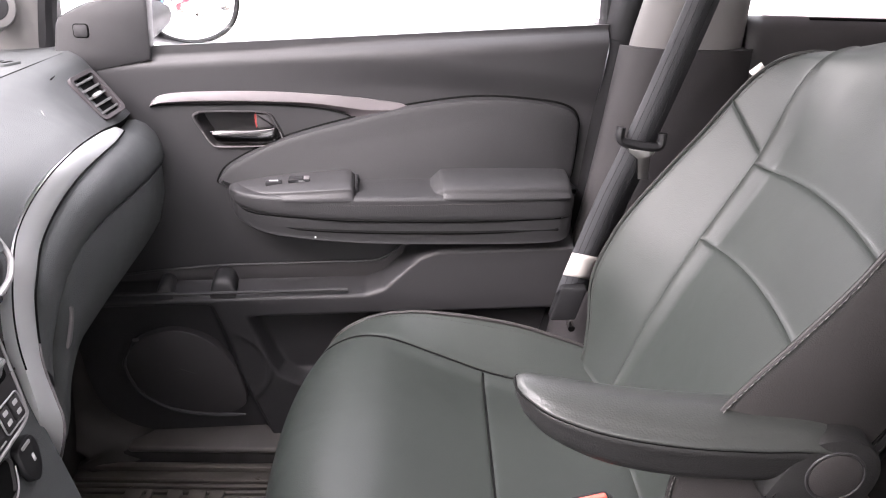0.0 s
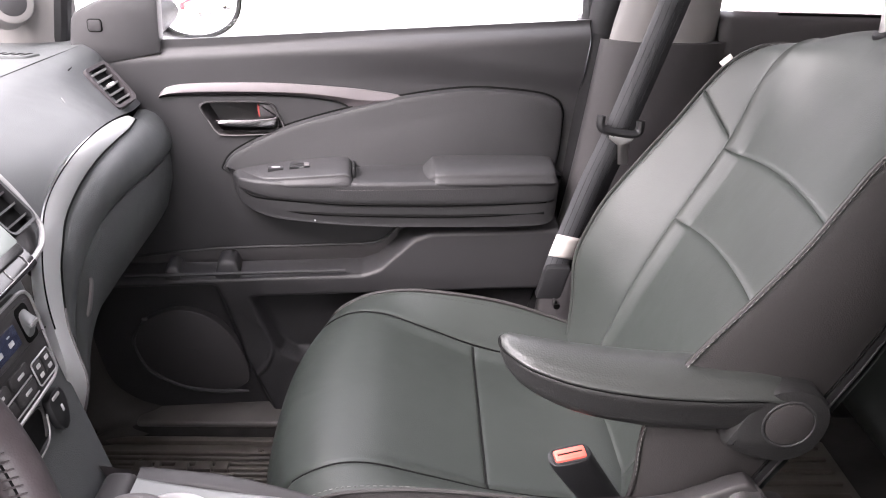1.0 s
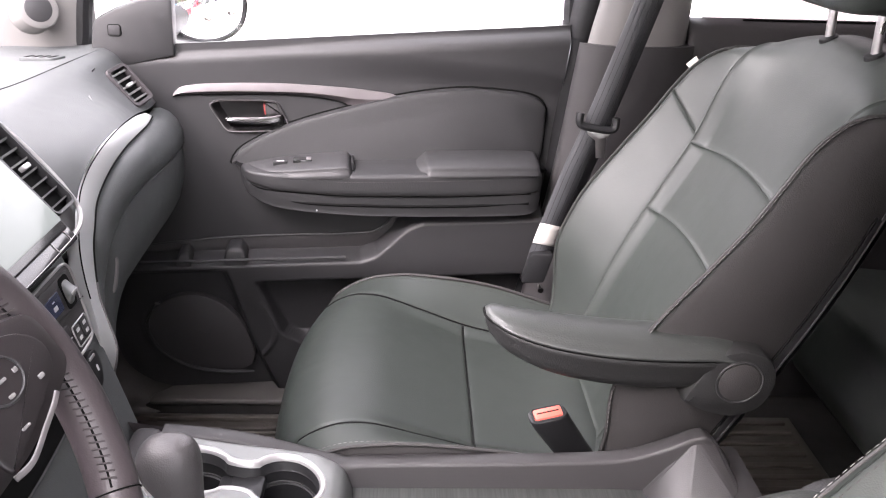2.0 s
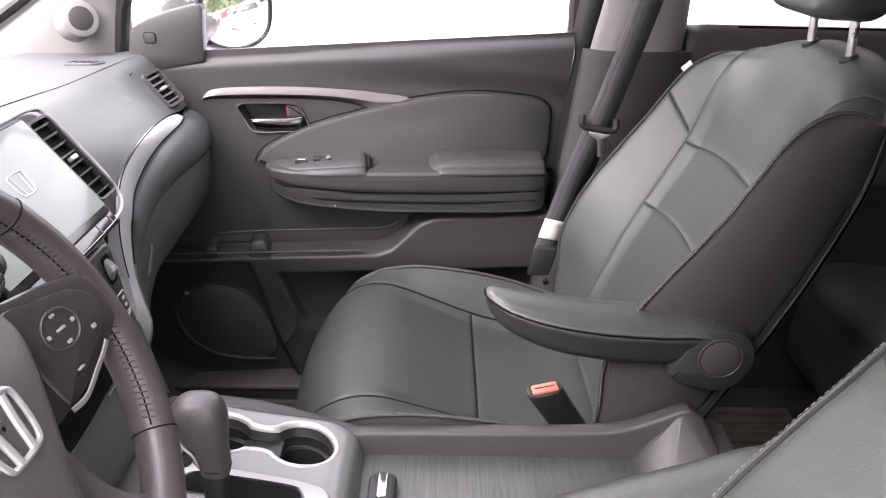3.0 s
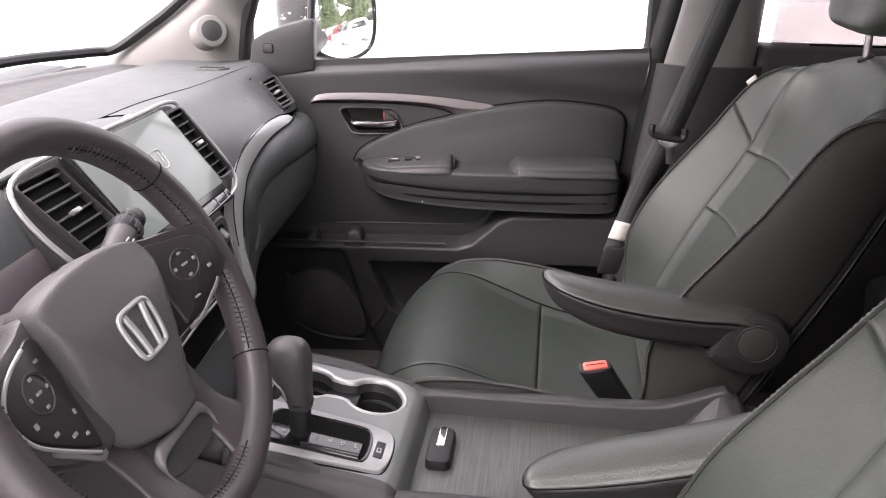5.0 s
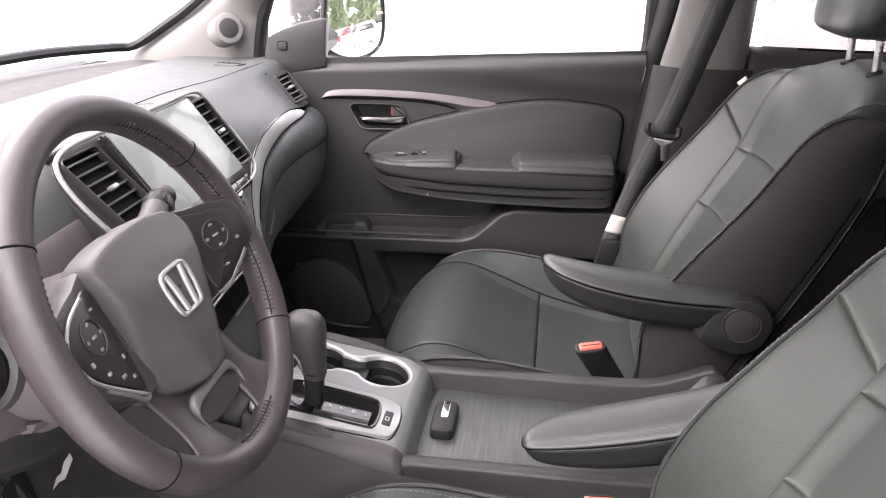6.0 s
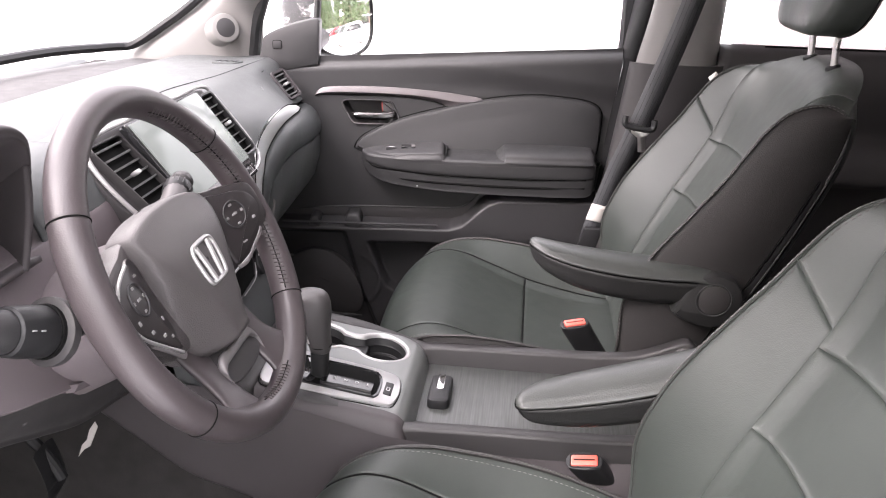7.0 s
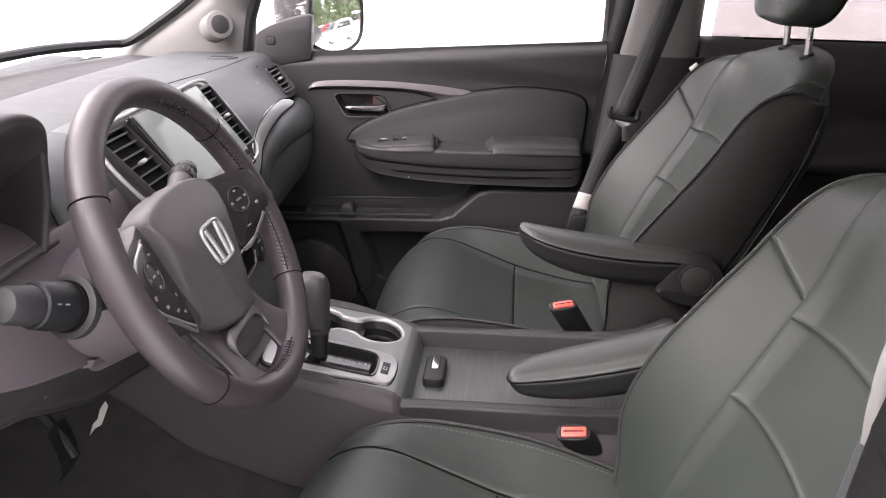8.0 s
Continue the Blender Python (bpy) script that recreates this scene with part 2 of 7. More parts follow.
def box(x0, x1, y0, y1, z0, z1, r=0.004, seg=2):
    bm = bmesh.new()
    bmesh.ops.create_cube(bm, size=1, matrix=Matrix.Translation(((x0 + x1) / 2, (y0 + y1) / 2, (z0 + z1) / 2)) @ Matrix.Diagonal((x1 - x0, y1 - y0, z1 - z0, 1)))
    if r:
        bmesh.ops.bevel(bm, geom=bm.edges[:], offset=r, segments=seg, profile=0.5, affect="EDGES")
    return bm


def slab(outline, depth, to, r=0.002, inset=0.0):
    """A plate: a closed outline of (a, b), thickened by depth, its front edge rounded by r. to(a, b, c) gives the place; c=0 is the front."""
    o = np.asarray(outline, float)
    n = len(o)
    e = np.roll(o, -1, 0) - np.roll(o, 1, 0)
    nrm = np.stack([e[:, 1], -e[:, 0]], 1)
    nrm /= np.linalg.norm(nrm, axis=1)[:, None] + 1e-9
    area = np.sum(o[:, 0] * np.roll(o[:, 1], -1) - o[:, 1] * np.roll(o[:, 0], -1))
    if area < 0:
        nrm = -nrm
    v, f = [], []
    for off, c in ((0, depth), (0, r), (r * 0.3, r * 0.3), (r, 0)):
        v += [to(a, b, c) for a, b in (o - nrm * (off + inset))]
    for k in range(3):
        for i in range(n):
            j = (i + 1) % n
            f.append((k * n + i, k * n + j, (k + 1) * n + j, (k + 1) * n + i))
    f.append(tuple(range(3 * n, 4 * n)))
    f.append(tuple(range(n))[::-1])
    bm = bmesh.new()
    bv = [bm.verts.new(tuple(float(q) for q in p)) for p in v]
    for q in f:
        bm.faces.new([bv[i] for i in q])
    bmesh.ops.recalc_face_normals(bm, faces=bm.faces[:])
    return bm


def tube(path, r, n=8, closed=False, flat=1.0, up=(0, 0, 1)):
    """A round or flattened cord along a path."""
    p = np.asarray(path, float)
    t = np.gradient(p, axis=0) if not closed else np.roll(p, -1, 0) - np.roll(p, 1, 0)
    t /= np.linalg.norm(t, axis=1)[:, None] + 1e-9
    a = np.cross(t, np.asarray(up, float))
    a /= np.linalg.norm(a, axis=1)[:, None] + 1e-9
    b = np.cross(a, t)
    rr = np.broadcast_to(np.asarray(r, float), (len(p),))
    ang = np.linspace(0, 2 * np.pi, n, endpoint=False)
    v = np.concatenate([p[i] + rr[i] * (np.cos(ang)[:, None] * a[i] + flat * np.sin(ang)[:, None] * b[i]) for i in range(len(p))])
    f = grid_faces(n, len(p), True)
    if closed:
        k = (len(p) - 1) * n
        f += [(k + i, k + (i + 1) % n, (i + 1) % n, i) for i in range(n)]
    else:
        f += [tuple(range(n))[::-1], tuple(range((len(p) - 1) * n, len(p) * n))]
    return v, f


def join(*geos):
    v, f = [], []
    for gv, gf in geos:
        k = len(v)
        v += [tuple(q) for q in gv]
        f += [tuple(i + k for i in q) for q in gf]
    return v, f


def dashes(path, length=0.0045, gap=0.0028, r=0.0007, lift=None):
    """Single stitches along a path."""
    p = np.asarray(path, float)
    d = np.concatenate([[0], np.cumsum(np.linalg.norm(np.diff(p, axis=0), axis=1))])
    out = []
    s = 0.0
    while s + length < d[-1]:
        ends = [np.array([np.interp(q, d, p[:, k]) for k in range(3)]) for q in (s, s + length / 2, s + length)]
        out.append(tube(ends, (r * 0.6, r, r * 0.6), 5))
        s += length + gap
    return join(*out)


def disc(c, axis, r, depth, n=32, edge=0.001):
    """A short cylinder with rounded rim, its face at c, growing against axis."""
    ax = Vector(axis).normalized()
    q = ax.to_track_quat("Z", "Y").to_matrix()
    rings = [(r, -depth), (r, -edge), (r - edge * 0.3, -edge * 0.3), (r - edge, 0)]
    v, f = [], []
    for rr, h in rings:
        for i in range(n):
            a = 2 * math.pi * i / n
            v.append(Vector(c) + q @ Vector((rr * math.cos(a), rr * math.sin(a), h)))
    f = grid_faces(n, 4, True) + [tuple(range(3 * n, 4 * n)), tuple(range(n))[::-1]]
    return v, f


def rounded(w, h, r, n=6, c=(0, 0)):
    """The outline of a rounded rectangle."""
    out = []
    for sx, sy, a0 in ((1, 1, 0), (-1, 1, 90), (-1, -1, 180), (1, -1, 270)):
        for i in range(n):
            a = radians(a0 + 90 * i / (n - 1))
            out.append((c[0] + sx * (w / 2 - r) + r * math.cos(a), c[1] + sy * (h / 2 - r) + r * math.sin(a)))
    return out


# ---- passenger door ----
DOOR = pose(-0.08, 0.795, 0, 0, 0, 5.5)


def door_rear(z):
    return np.interp(z, [0.05, 0.22, 0.43, 0.6, 0.77], [0.26, 0.297, 0.337, 0.354, 0.373])


def sill_height(u):
    return 0.759 + 0.0535 * (np.asarray(u) - 0.032)


def door_depth(u, z):
    """How far the trim stands into the cabin, over the door's length and height."""
    crease = np.interp(u, [-0.5, -0.16, 0.08, 0.35], [0.722, 0.714, 0.705, 0.676])
    d = 0.010 + 0.011 * ease(crease - 0.035, crease + 0.022, z) * ease(-0.25, 0.15, u)
    d = d - 0.030 * ease(-0.040, 0.004, z - sill_height(u)) ** 2
    # the lower panel behind the seat swells inwards
    top = np.interp(u, [-0.5, -0.02, 0.01, 0.04, 0.07, 0.10, 0.4], [0.352, 0.352, 0.362, 0.390, 0.418, 0.430, 0.432])
    swell = 0.062 * ease(top + 0.006, top - 0.018, z)
    swell = swell * (0.72 + 0.28 * ease(0.20, 0.34, z))
    d = np.maximum(d, swell)
    # hollow behind the pillar-like rib, and the loudspeaker's field
    rib = np.interp(z, [0.13, 0.15, 0.175, 0.21, 0.29, 0.33], [-0.08, -0.140, -0.178, -0.195, -0.222, -0.245])
    hollow = ease(0.0, 0.014, u - rib) * ease(0.302, 0.284, z) * ease(0.140, 0.165, z)
    d = d - 0.040 * hollow
    lf = np.interp(z, [0.05, 0.17, 0.29, 0.335], [-0.19, -0.235, -0.262, -0.275])
    spk = ease(0.0, 0.018, lf - u) * ease(0.330, 0.312, z)
    d = d - 0.028 * spk
    cup = ease(1.02, 0.90, np.maximum(np.abs(u + 0.216 + 0.53 * (z - 0.613)) / 0.053, np.abs(z - 0.613) / 0.025))
    d = d - 0.050 * cup
    r = np.hypot((u + 0.318) / 0.128, (z - 0.188) / 0.092)
    d = d + 0.004 * ease(0.06, 0.0, np.abs(r - 1.0)) * ease(0.28, 0.20, z)
    return d


def door_at(a, b, c):
    """A place on the door: along it, its height, and how far into the cabin."""
    return np.array((a, -c, b))


passenger_door = thing("door_1", "closed front passenger door with charcoal moulded trim panel", "door", DOOR, kind="structure")


def door_skin(s, k):
    z = 0.045 + (0.759 - 0.045) * k
    u = -0.53 + s * (door_rear(z) + 0.53)
    z = 0.045 + (sill_height(u) - 0.045) * k
    return np.stack([u, -door_depth(u, z), z], 1)


part("trim_panel", surface(door_skin, 230, 190), TRIM, passenger_door, "charcoal grained plastic trim panel", sharp=60)
# sill cap, outer skin and rear face of the door
zs = np.linspace(0.05, 0.775, 40)
part("door_edge", (np.concatenate([np.stack([door_rear(zs), -door_depth(door_rear(zs), zs), zs], 1), np.stack([door_rear(zs) + 0.004, zs * 0 + 0.10, zs], 1)]), grid_faces(40, 2)), BLACK, passenger_door, "black rear edge of the door")
us = np.linspace(-0.53, 0.373, 60)
sill_z = sill_height(us)
part("sill", (np.concatenate([np.stack([us, -door_depth(us, sill_z), sill_z], 1), np.stack([us, us * 0 + 0.03, sill_z - 0.004], 1), np.stack([us, us * 0 + 0.036, sill_z - 0.04], 1)]), grid_faces(60, 3)), TRIM, passenger_door)
part("outer_skin", box(-0.53, 0.38, 0.10, 0.16, -0.20, 0.70, 0.01), GLOSS, passenger_door, "dark painted outer door skin")

# padded insert above the armrest
INSERT = spline([(-0.224, 0.514), (-0.2475, 0.522), (-0.2525, 0.531), (-0.229, 0.559), (-0.151, 0.5975), (-0.0465, 0.628), (0.061, 0.652), (0.167, 0.664), (0.263, 0.658), (0.310, 0.648), (0.330, 0.630), (0.333, 0.600), (0.327, 0.525), (0.300, 0.495), (-0.190, 0.505)], 110, True)
part("padded_insert", slab(INSERT, 0.03, lambda a, b, c: door_at(a, b, 0.026 - c), 0.010), TRIM_SOFT, passenger_door, "soft charcoal padded insert")
groove = (INSERT - INSERT.mean(0)) * np.array((1.006, 1.016)) + INSERT.mean(0)
groove = groove[groove[:, 1] > 0.523]
groove_d = np.maximum(door_depth(groove[:, 0], groove[:, 1]), 0.011) + 0.0002
part("insert_groove", tube([door_at(a, b, c) for (a, b), c in zip(groove, groove_d)], 0.0018, 6, up=(0, 1, 0)), SEAM, passenger_door)

# armrest: a long padded ledge
def arm_ring(u, zt, zb, d, k=0.25):
    g = zt - 0.55 * (zt - zb)
    return [(u, 0.0, zt), (u, -d * 0.5, zt - 0.002), (u, -d * 0.88, zt - 0.007), (u, -d * 0.98, zt - 0.011), (u, -d, zt - 0.018), (u, -d, g), (u, -d * 0.95, g - 0.005), (u, -d * 0.955, g - 0.010), (u, -d * 0.93, zb - 0.004), (u, -d * 0.84, zb - 0.012), (u, 0.0, zb - 0.008)]


armrest = part("armrest", loft([arm_ring(-0.238, 0.528, 0.520, 0.022), arm_ring(-0.232, 0.530, 0.500, 0.040), arm_ring(-0.215, 0.531, 0.484, 0.060), arm_ring(-0.16, 0.531, 0.466, 0.078), arm_ring(-0.02, 0.529, 0.452, 0.086), arm_ring(0.16, 0.528, 0.446, 0.086), arm_ring(0.275, 0.528, 0.445, 0.084), arm_ring(0.312, 0.527, 0.450, 0.078), arm_ring(0.322, 0.520, 0.470, 0.070)], 40, 60, flip=True), TRIM_SOFT, passenger_door, "padded door armrest with stitched upper edge", sharp=50)
part("armrest_groove", tube(spline([door_at(-0.225, 0.503, 0.048), door_at(-0.19, 0.494, 0.068), door_at(-0.10, 0.487, 0.079), door_at(-0.02, 0.483, 0.0835), door_at(0.16, 0.479, 0.0835), door_at(0.300, 0.480, 0.078)], 60), np.interp(np.linspace(0, 1, 60), (0, 0.15, 1), (0.0008, 0.0034, 0.0034)), 6), SEAM, armrest)
part("lower_groove", tube(spline([door_at(-0.190, 0.4775, 0.0645), door_at(-0.12, 0.467, 0.0755), door_at(0.0, 0.461, 0.081), door_at(0.16, 0.457, 0.081), door_at(0.298, 0.458, 0.076)], 60), np.interp(np.linspace(0, 1, 60), (0, 0.2, 1), (0.0006, 0.0032, 0.0032)), 6), SEAM, armrest)
part("stitching", dashes(spline([door_at(-0.15, 0.5085, 0.0785), door_at(-0.02, 0.5085, 0.0862), door_at(0.16, 0.508, 0.0864), door_at(0.29, 0.508, 0.083)], 60)), THREAD, armrest, "fine dark stitching")
# raised elbow pad behind the pull cup
part("elbow_pad", loft([[(u, 0.0, zt), (u, -dd * 0.6, zt - 0.004), (u, -dd * 0.92, zt - 0.013), (u, -dd, zt - 0.022), (u, -dd, 0.512), (u, 0.0, 0.512)] for u, zt, dd in ((0.082, 0.526, 0.070), (0.100, 0.543, 0.076), (0.116, 0.548, 0.081), (0.20, 0.548, 0.083), (0.300, 0.546, 0.080), (0.316, 0.541, 0.074))], 30, 26, flip=True), TRIM_SOFT, armrest, sharp=50)
# switch pod with window switch
pod = part("switch_pod", loft([[(u, 0.0, zt), (u, -dd * 0.6, zt - 0.003), (u, -dd * 0.94, zt - 0.011), (u, -dd, zt - 0.017), (u, -dd, 0.512), (u, 0.0, 0.512)] for u, zt, dd in ((-0.236, 0.528, 0.022), (-0.215, 0.533, 0.052), (-0.15, 0.541, 0.074), (-0.075, 0.5465, 0.080), (-0.046, 0.5475, 0.080), (-0.036, 0.540, 0.078), (-0.032, 0.524, 0.074))], 30, 30, flip=True), TRIM, armrest, "plain switch pod", sharp=50)
part("window_switch", box(-0.140, -0.106, -0.056, -0.036, 0.5320, 0.5425, 0.002), GLOSS, pod, "black window switch with a silver tip")
part("switch_tip", box(-0.116, -0.107, -0.054, -0.038, 0.5400, 0.5434, 0.001), SATIN, pod)
part("lock_switch", box(-0.176, -0.150, -0.054, -0.040, 0.5280, 0.5385, 0.0015), BLACK, pod)
part("lock_legend", box(-0.170, -0.156, -0.049, -0.045, 0.5365, 0.5392, 0.0004, 1), LETTER, pod)
part("pull_cup_end", box(-0.035, -0.030, -0.066, -0.010, 0.521, 0.541, 0.002), BLACK, pod)

# satin trim blade and the door pull
blade_top = spline([(-0.347, 0.6505), (-0.342, 0.6590), (-0.3275, 0.6673), (-0.292, 0.6718), (-0.210, 0.6734), (-0.139, 0.6716), (-0.044, 0.6647), (0.013, 0.6577), (0.0415, 0.6530), (0.062, 0.6447)], 60)
blade_ridge = spline([(-0.347, 0.6505), (-0.338, 0.6550), (-0.315, 0.6580), (-0.270, 0.6598), (-0.2113, 0.6598), (-0.1228, 0.6575), (-0.0669, 0.6520), (-0.020, 0.6450), (0.020, 0.6440), (0.062, 0.6447)], 60)
blade_low = spline([(-0.347, 0.6500), (-0.335, 0.6522), (-0.310, 0.6530), (-0.2666, 0.6531), (-0.1842, 0.6535), (-0.1231, 0.6505), (-0.0783, 0.6452), (-0.0445, 0.6363), (-0.0219, 0.6227), (0.062, 0.6440)], 60)


def blade_facet(a, b, da, db):
    """One facet of the trim blade, between two lines standing da and db out of the door."""
    n = len(a)
    at = lambda q, c: door_at(q[0], q[1], float(door_depth(np.array([q[0]]), np.array([q[1]]))[0]) + c)
    m = 0.35 * a + 0.65 * b
    v = [at(q, -0.006) for q in a] + [at(q, da) for q in a] + [at(q, 0.35 * da + 0.65 * db + 0.001) for q in m] + [at(q, db) for q in b] + [at(q, -0.006) for q in b]
    return v, grid_faces(n, 5, flip=True)


trim_blade = part("trim_blade", blade_facet(blade_top, blade_ridge, 0.0030, 0.0085), BLADE, passenger_door, "satin silver trim blade", sharp=50)
part("blade_underside", blade_facet(blade_ridge, blade_low, 0.0083, 0.0010), BLADE_DARK, trim_blade, "lower facet, its shade painted darker", sharp=50)
part("blade_gap", tube([door_at(*q, 0.0108) for q in blade_low[:-4] - np.array((0, 0.0012))], 0.0016, 6, up=(0, 1, 0)), SEAM, trim_blade)

# the door pull: a bowl set into the panel, its lever and lock tab
bezel_o = np.array(spline([(-0.2815, 0.6320), (-0.2756, 0.6389), (-0.2660, 0.6408), (-0.228, 0.6412), (-0.1905, 0.6409), (-0.1720, 0.6385), (-0.1640, 0.6340), (-0.1582, 0.6222), (-0.1505, 0.6040), (-0.1497, 0.5935), (-0.1565, 0.5880), (-0.1943, 0.5859), (-0.2440, 0.5852), (-0.2580, 0.5900), (-0.2690, 0.6080)], 72, True))
mid = bezel_o.mean(0)
rows = []
for k, d in ((1.05, 0.0095), (1.05, 0.0135), (1.03, 0.0150), (1.0, 0.0150), (0.975, 0.0120), (0.95, -0.004), (0.86, -0.020), (0.5, -0.024), (0.02, -0.025)):
    rows.append([door_at(*((q - mid) * k + mid), d) for q in bezel_o])
pull = part("handle_cup", (np.array(rows).reshape(-1, 3), grid_faces(72, 9, True)), TRIM_DARK, passenger_door, "dark recessed cup of the door pull", sharp=50)
part("cup_edge", tube([door_at(a, b, 0.0152) for a, b in (bezel_o - mid) * 1.015 + mid if b < 0.612], 0.0009, 6, up=(0, 1, 0)), SATIN, pull, "thin bright edge of the cup")
part("pull_lever", loft([[(u, -d, zt), (u, -d - 0.004, zt - 0.003), (u, -d - 0.0055, (zt + zb) / 2), (u, -d - 0.003, zb + 0.002), (u, -d + 0.003, zb), (u, -0.002, (zt + zb) / 2)] for u, zt, zb, d in ((-0.2600, 0.6095, 0.6060, 0.008), (-0.2540, 0.6108, 0.5985, 0.012), (-0.2440, 0.6112, 0.5925, 0.014), (-0.20, 0.6112, 0.5905, 0.016), (-0.175, 0.6130, 0.5905, 0.016), (-0.1590, 0.6155, 0.5925, 0.014), (-0.1545, 0.6120, 0.5960, 0.010))], 28, 40, flip=True), DARK_CHROME, pull, "dark chrome pull lever")
part("lever_edge", tube(spline([(-0.2590, -0.0115, 0.6090), (-0.24, -0.0165, 0.6108), (-0.20, -0.0190, 0.6112), (-0.176, -0.0190, 0.6128), (-0.160, -0.0168, 0.6150)], 30), 0.0009, 6), SATIN, pull, "paler upper edge of the lever")
part("lock_tab", slab(spline([(-0.1870, 0.6340), (-0.1840, 0.6368), (-0.1695, 0.6352), (-0.1625, 0.6260), (-0.1590, 0.6160), (-0.1640, 0.6150), (-0.1850, 0.6135)], 40, True), 0.020, lambda a, b, c: door_at(a, b, 0.0110 - c), 0.003), TRIM_DARK, pull, "dark lock tab")
part("lock_mark", slab(spline([(-0.1905, 0.6330), (-0.1885, 0.6355), (-0.1872, 0.6300), (-0.1872, 0.6160), (-0.1890, 0.6150)], 24, True), 0.010, lambda a, b, c: door_at(a, b, 0.0080 - c), 0.0005), RED_DARK, pull, "red unlocked mark")

# map pocket: dark slot, lip and two dividers
pocket = spline([(-0.445, 0.352), (-0.432, 0.362), (-0.283, 0.3755), (-0.10, 0.378), (-0.010, 0.379), (0.024, 0.390), (0.050, 0.418), (0.036, 0.372), (0.010, 0.352), (-0.24, 0.348)], 80, True)
part("map_pocket", slab(pocket, 0.01, lambda a, b, c: door_at(a, b, 0.0155 - c), 0.001), TRIM_DARK, passenger_door, "dark slot of the map pocket")
part("pocket_edge", tube(spline([door_at(-0.440, 0.3615, 0.0165), door_at(-0.283, 0.3765, 0.0165), door_at(-0.10, 0.3790, 0.0165), door_at(-0.010, 0.3800, 0.0165), door_at(0.022, 0.3900, 0.0165), door_at(0.046, 0.4140, 0.0165)], 60), 0.0022, 6), TRIM, passenger_door)
for u, w, zt0 in ((-0.350, 0.012, 0.362), (-0.256, 0.019, 0.3695)):
    part("divider", loft([[(u - w, -d, 0.34), (u - w * 0.7, -d, zt), (u + w * 0.7, -d, zt), (u + w, -d, 0.34)] for d, zt in ((0.014, zt0), (0.040, zt0), (0.057, zt0 - 0.004), (0.062, 0.350))], 24, 10), TRIM, passenger_door)
part("pocket_lip", tube(spline([door_at(-0.43, 0.350, 0.060), door_at(-0.30, 0.3485, 0.062), door_at(-0.05, 0.349, 0.061)], 60), 0.0032, 8), TRIM, passenger_door)
speaker_o = np.array(spline([(-0.414, 0.246), (-0.435, 0.200), (-0.416, 0.1485), (-0.367, 0.110), (-0.310, 0.0945), (-0.262, 0.0945), (-0.236, 0.118), (-0.250, 0.186), (-0.290, 0.243), (-0.350, 0.2675)], 80, True))
grille = part("speaker_grille", slab(speaker_o, 0.02, lambda a, b, c: door_at(a, b, 0.040 - c), 0.004), TRIM_DARK, passenger_door, "rounded dark loudspeaker grille")
rim_pts = spline([(-0.425, 0.232), (-0.4375, 0.200), (-0.418, 0.1465), (-0.368, 0.1075), (-0.310, 0.0915), (-0.240, 0.0865)], 60)
part("speaker_rim", tube([door_at(a, b, 0.039) for a, b in rim_pts], np.interp(np.linspace(0, 1, 60), (0, 0.3, 0.9, 1), (0.0015, 0.0040, 0.0045, 0.0020)), 8, up=(0, 1, 0)), TRIM, grille, "rounded lower rim of the grille")
part("grille_scratch", tube([door_at(-0.345, 0.190, 0.0404), door_at(-0.318, 0.178, 0.0404)], 0.0007, 5, up=(0, 1, 0)), TRIM_SOFT, grille)
part("speaker_clip", slab(rounded(0.010, 0.004, 0.0015, c=(-0.413, 0.250)), 0.004, lambda a, b, c: door_at(a, b, 0.040 - c), 0.0006), SATIN, passenger_door)
part("plug", disc(door_at(-0.100, 0.4525, 0.0785), (0, -1, 0), 0.0016, 0.003, 10, 0.0003), LETTER, passenger_door)

# mirror sail panel with a square button
sail = [(-0.476, 0.690), (-0.474, 0.735), (-0.4675, 0.772), (-0.462, 0.7815), (-0.450, 0.789), (-0.432, 0.798), (-0.392, 0.8125), (-0.352, 0.823), (-0.336, 0.825), (-0.331, 0.819), (-0.3335, 0.780), (-0.337, 0.720)]
part("sail_panel", slab(sail, 0.03, lambda a, b, c: door_at(a, b, 0.012 - c), 0.006), TRIM, passenger_door, "charcoal triangular mirror sail panel")
part("sail_button", slab(rounded(0.0195, 0.0175, 0.004, c=(-0.4315, 0.7635)), 0.004, lambda a, b, c: door_at(a, b, 0.0145 - c), 0.001), TRIM, passenger_door)
part("sail_button_gap", slab(rounded(0.0225, 0.0205, 0.005, c=(-0.4315, 0.7635)), 0.004, lambda a, b, c: door_at(a, b, 0.0128 - c), 0.0004), SEAM, passenger_door)
part("window_channel", tube([door_at(-0.345, 0.74, 0.000), door_at(-0.341, 0.83, -0.010), door_at(-0.325, 1.15, -0.10)], 0.0085, 8, up=(0, 1, 0)), BLACK, passenger_door, "black upright window channel")
part("window_frame", tube([door_at(0.385, 0.755, -0.03), door_at(0.395, 0.95, -0.09), door_at(0.375, 1.16, -0.17)], 0.020, 8, flat=1.4, up=(0, 1, 0)), SEAL, passenger_door, "black upright window frame")


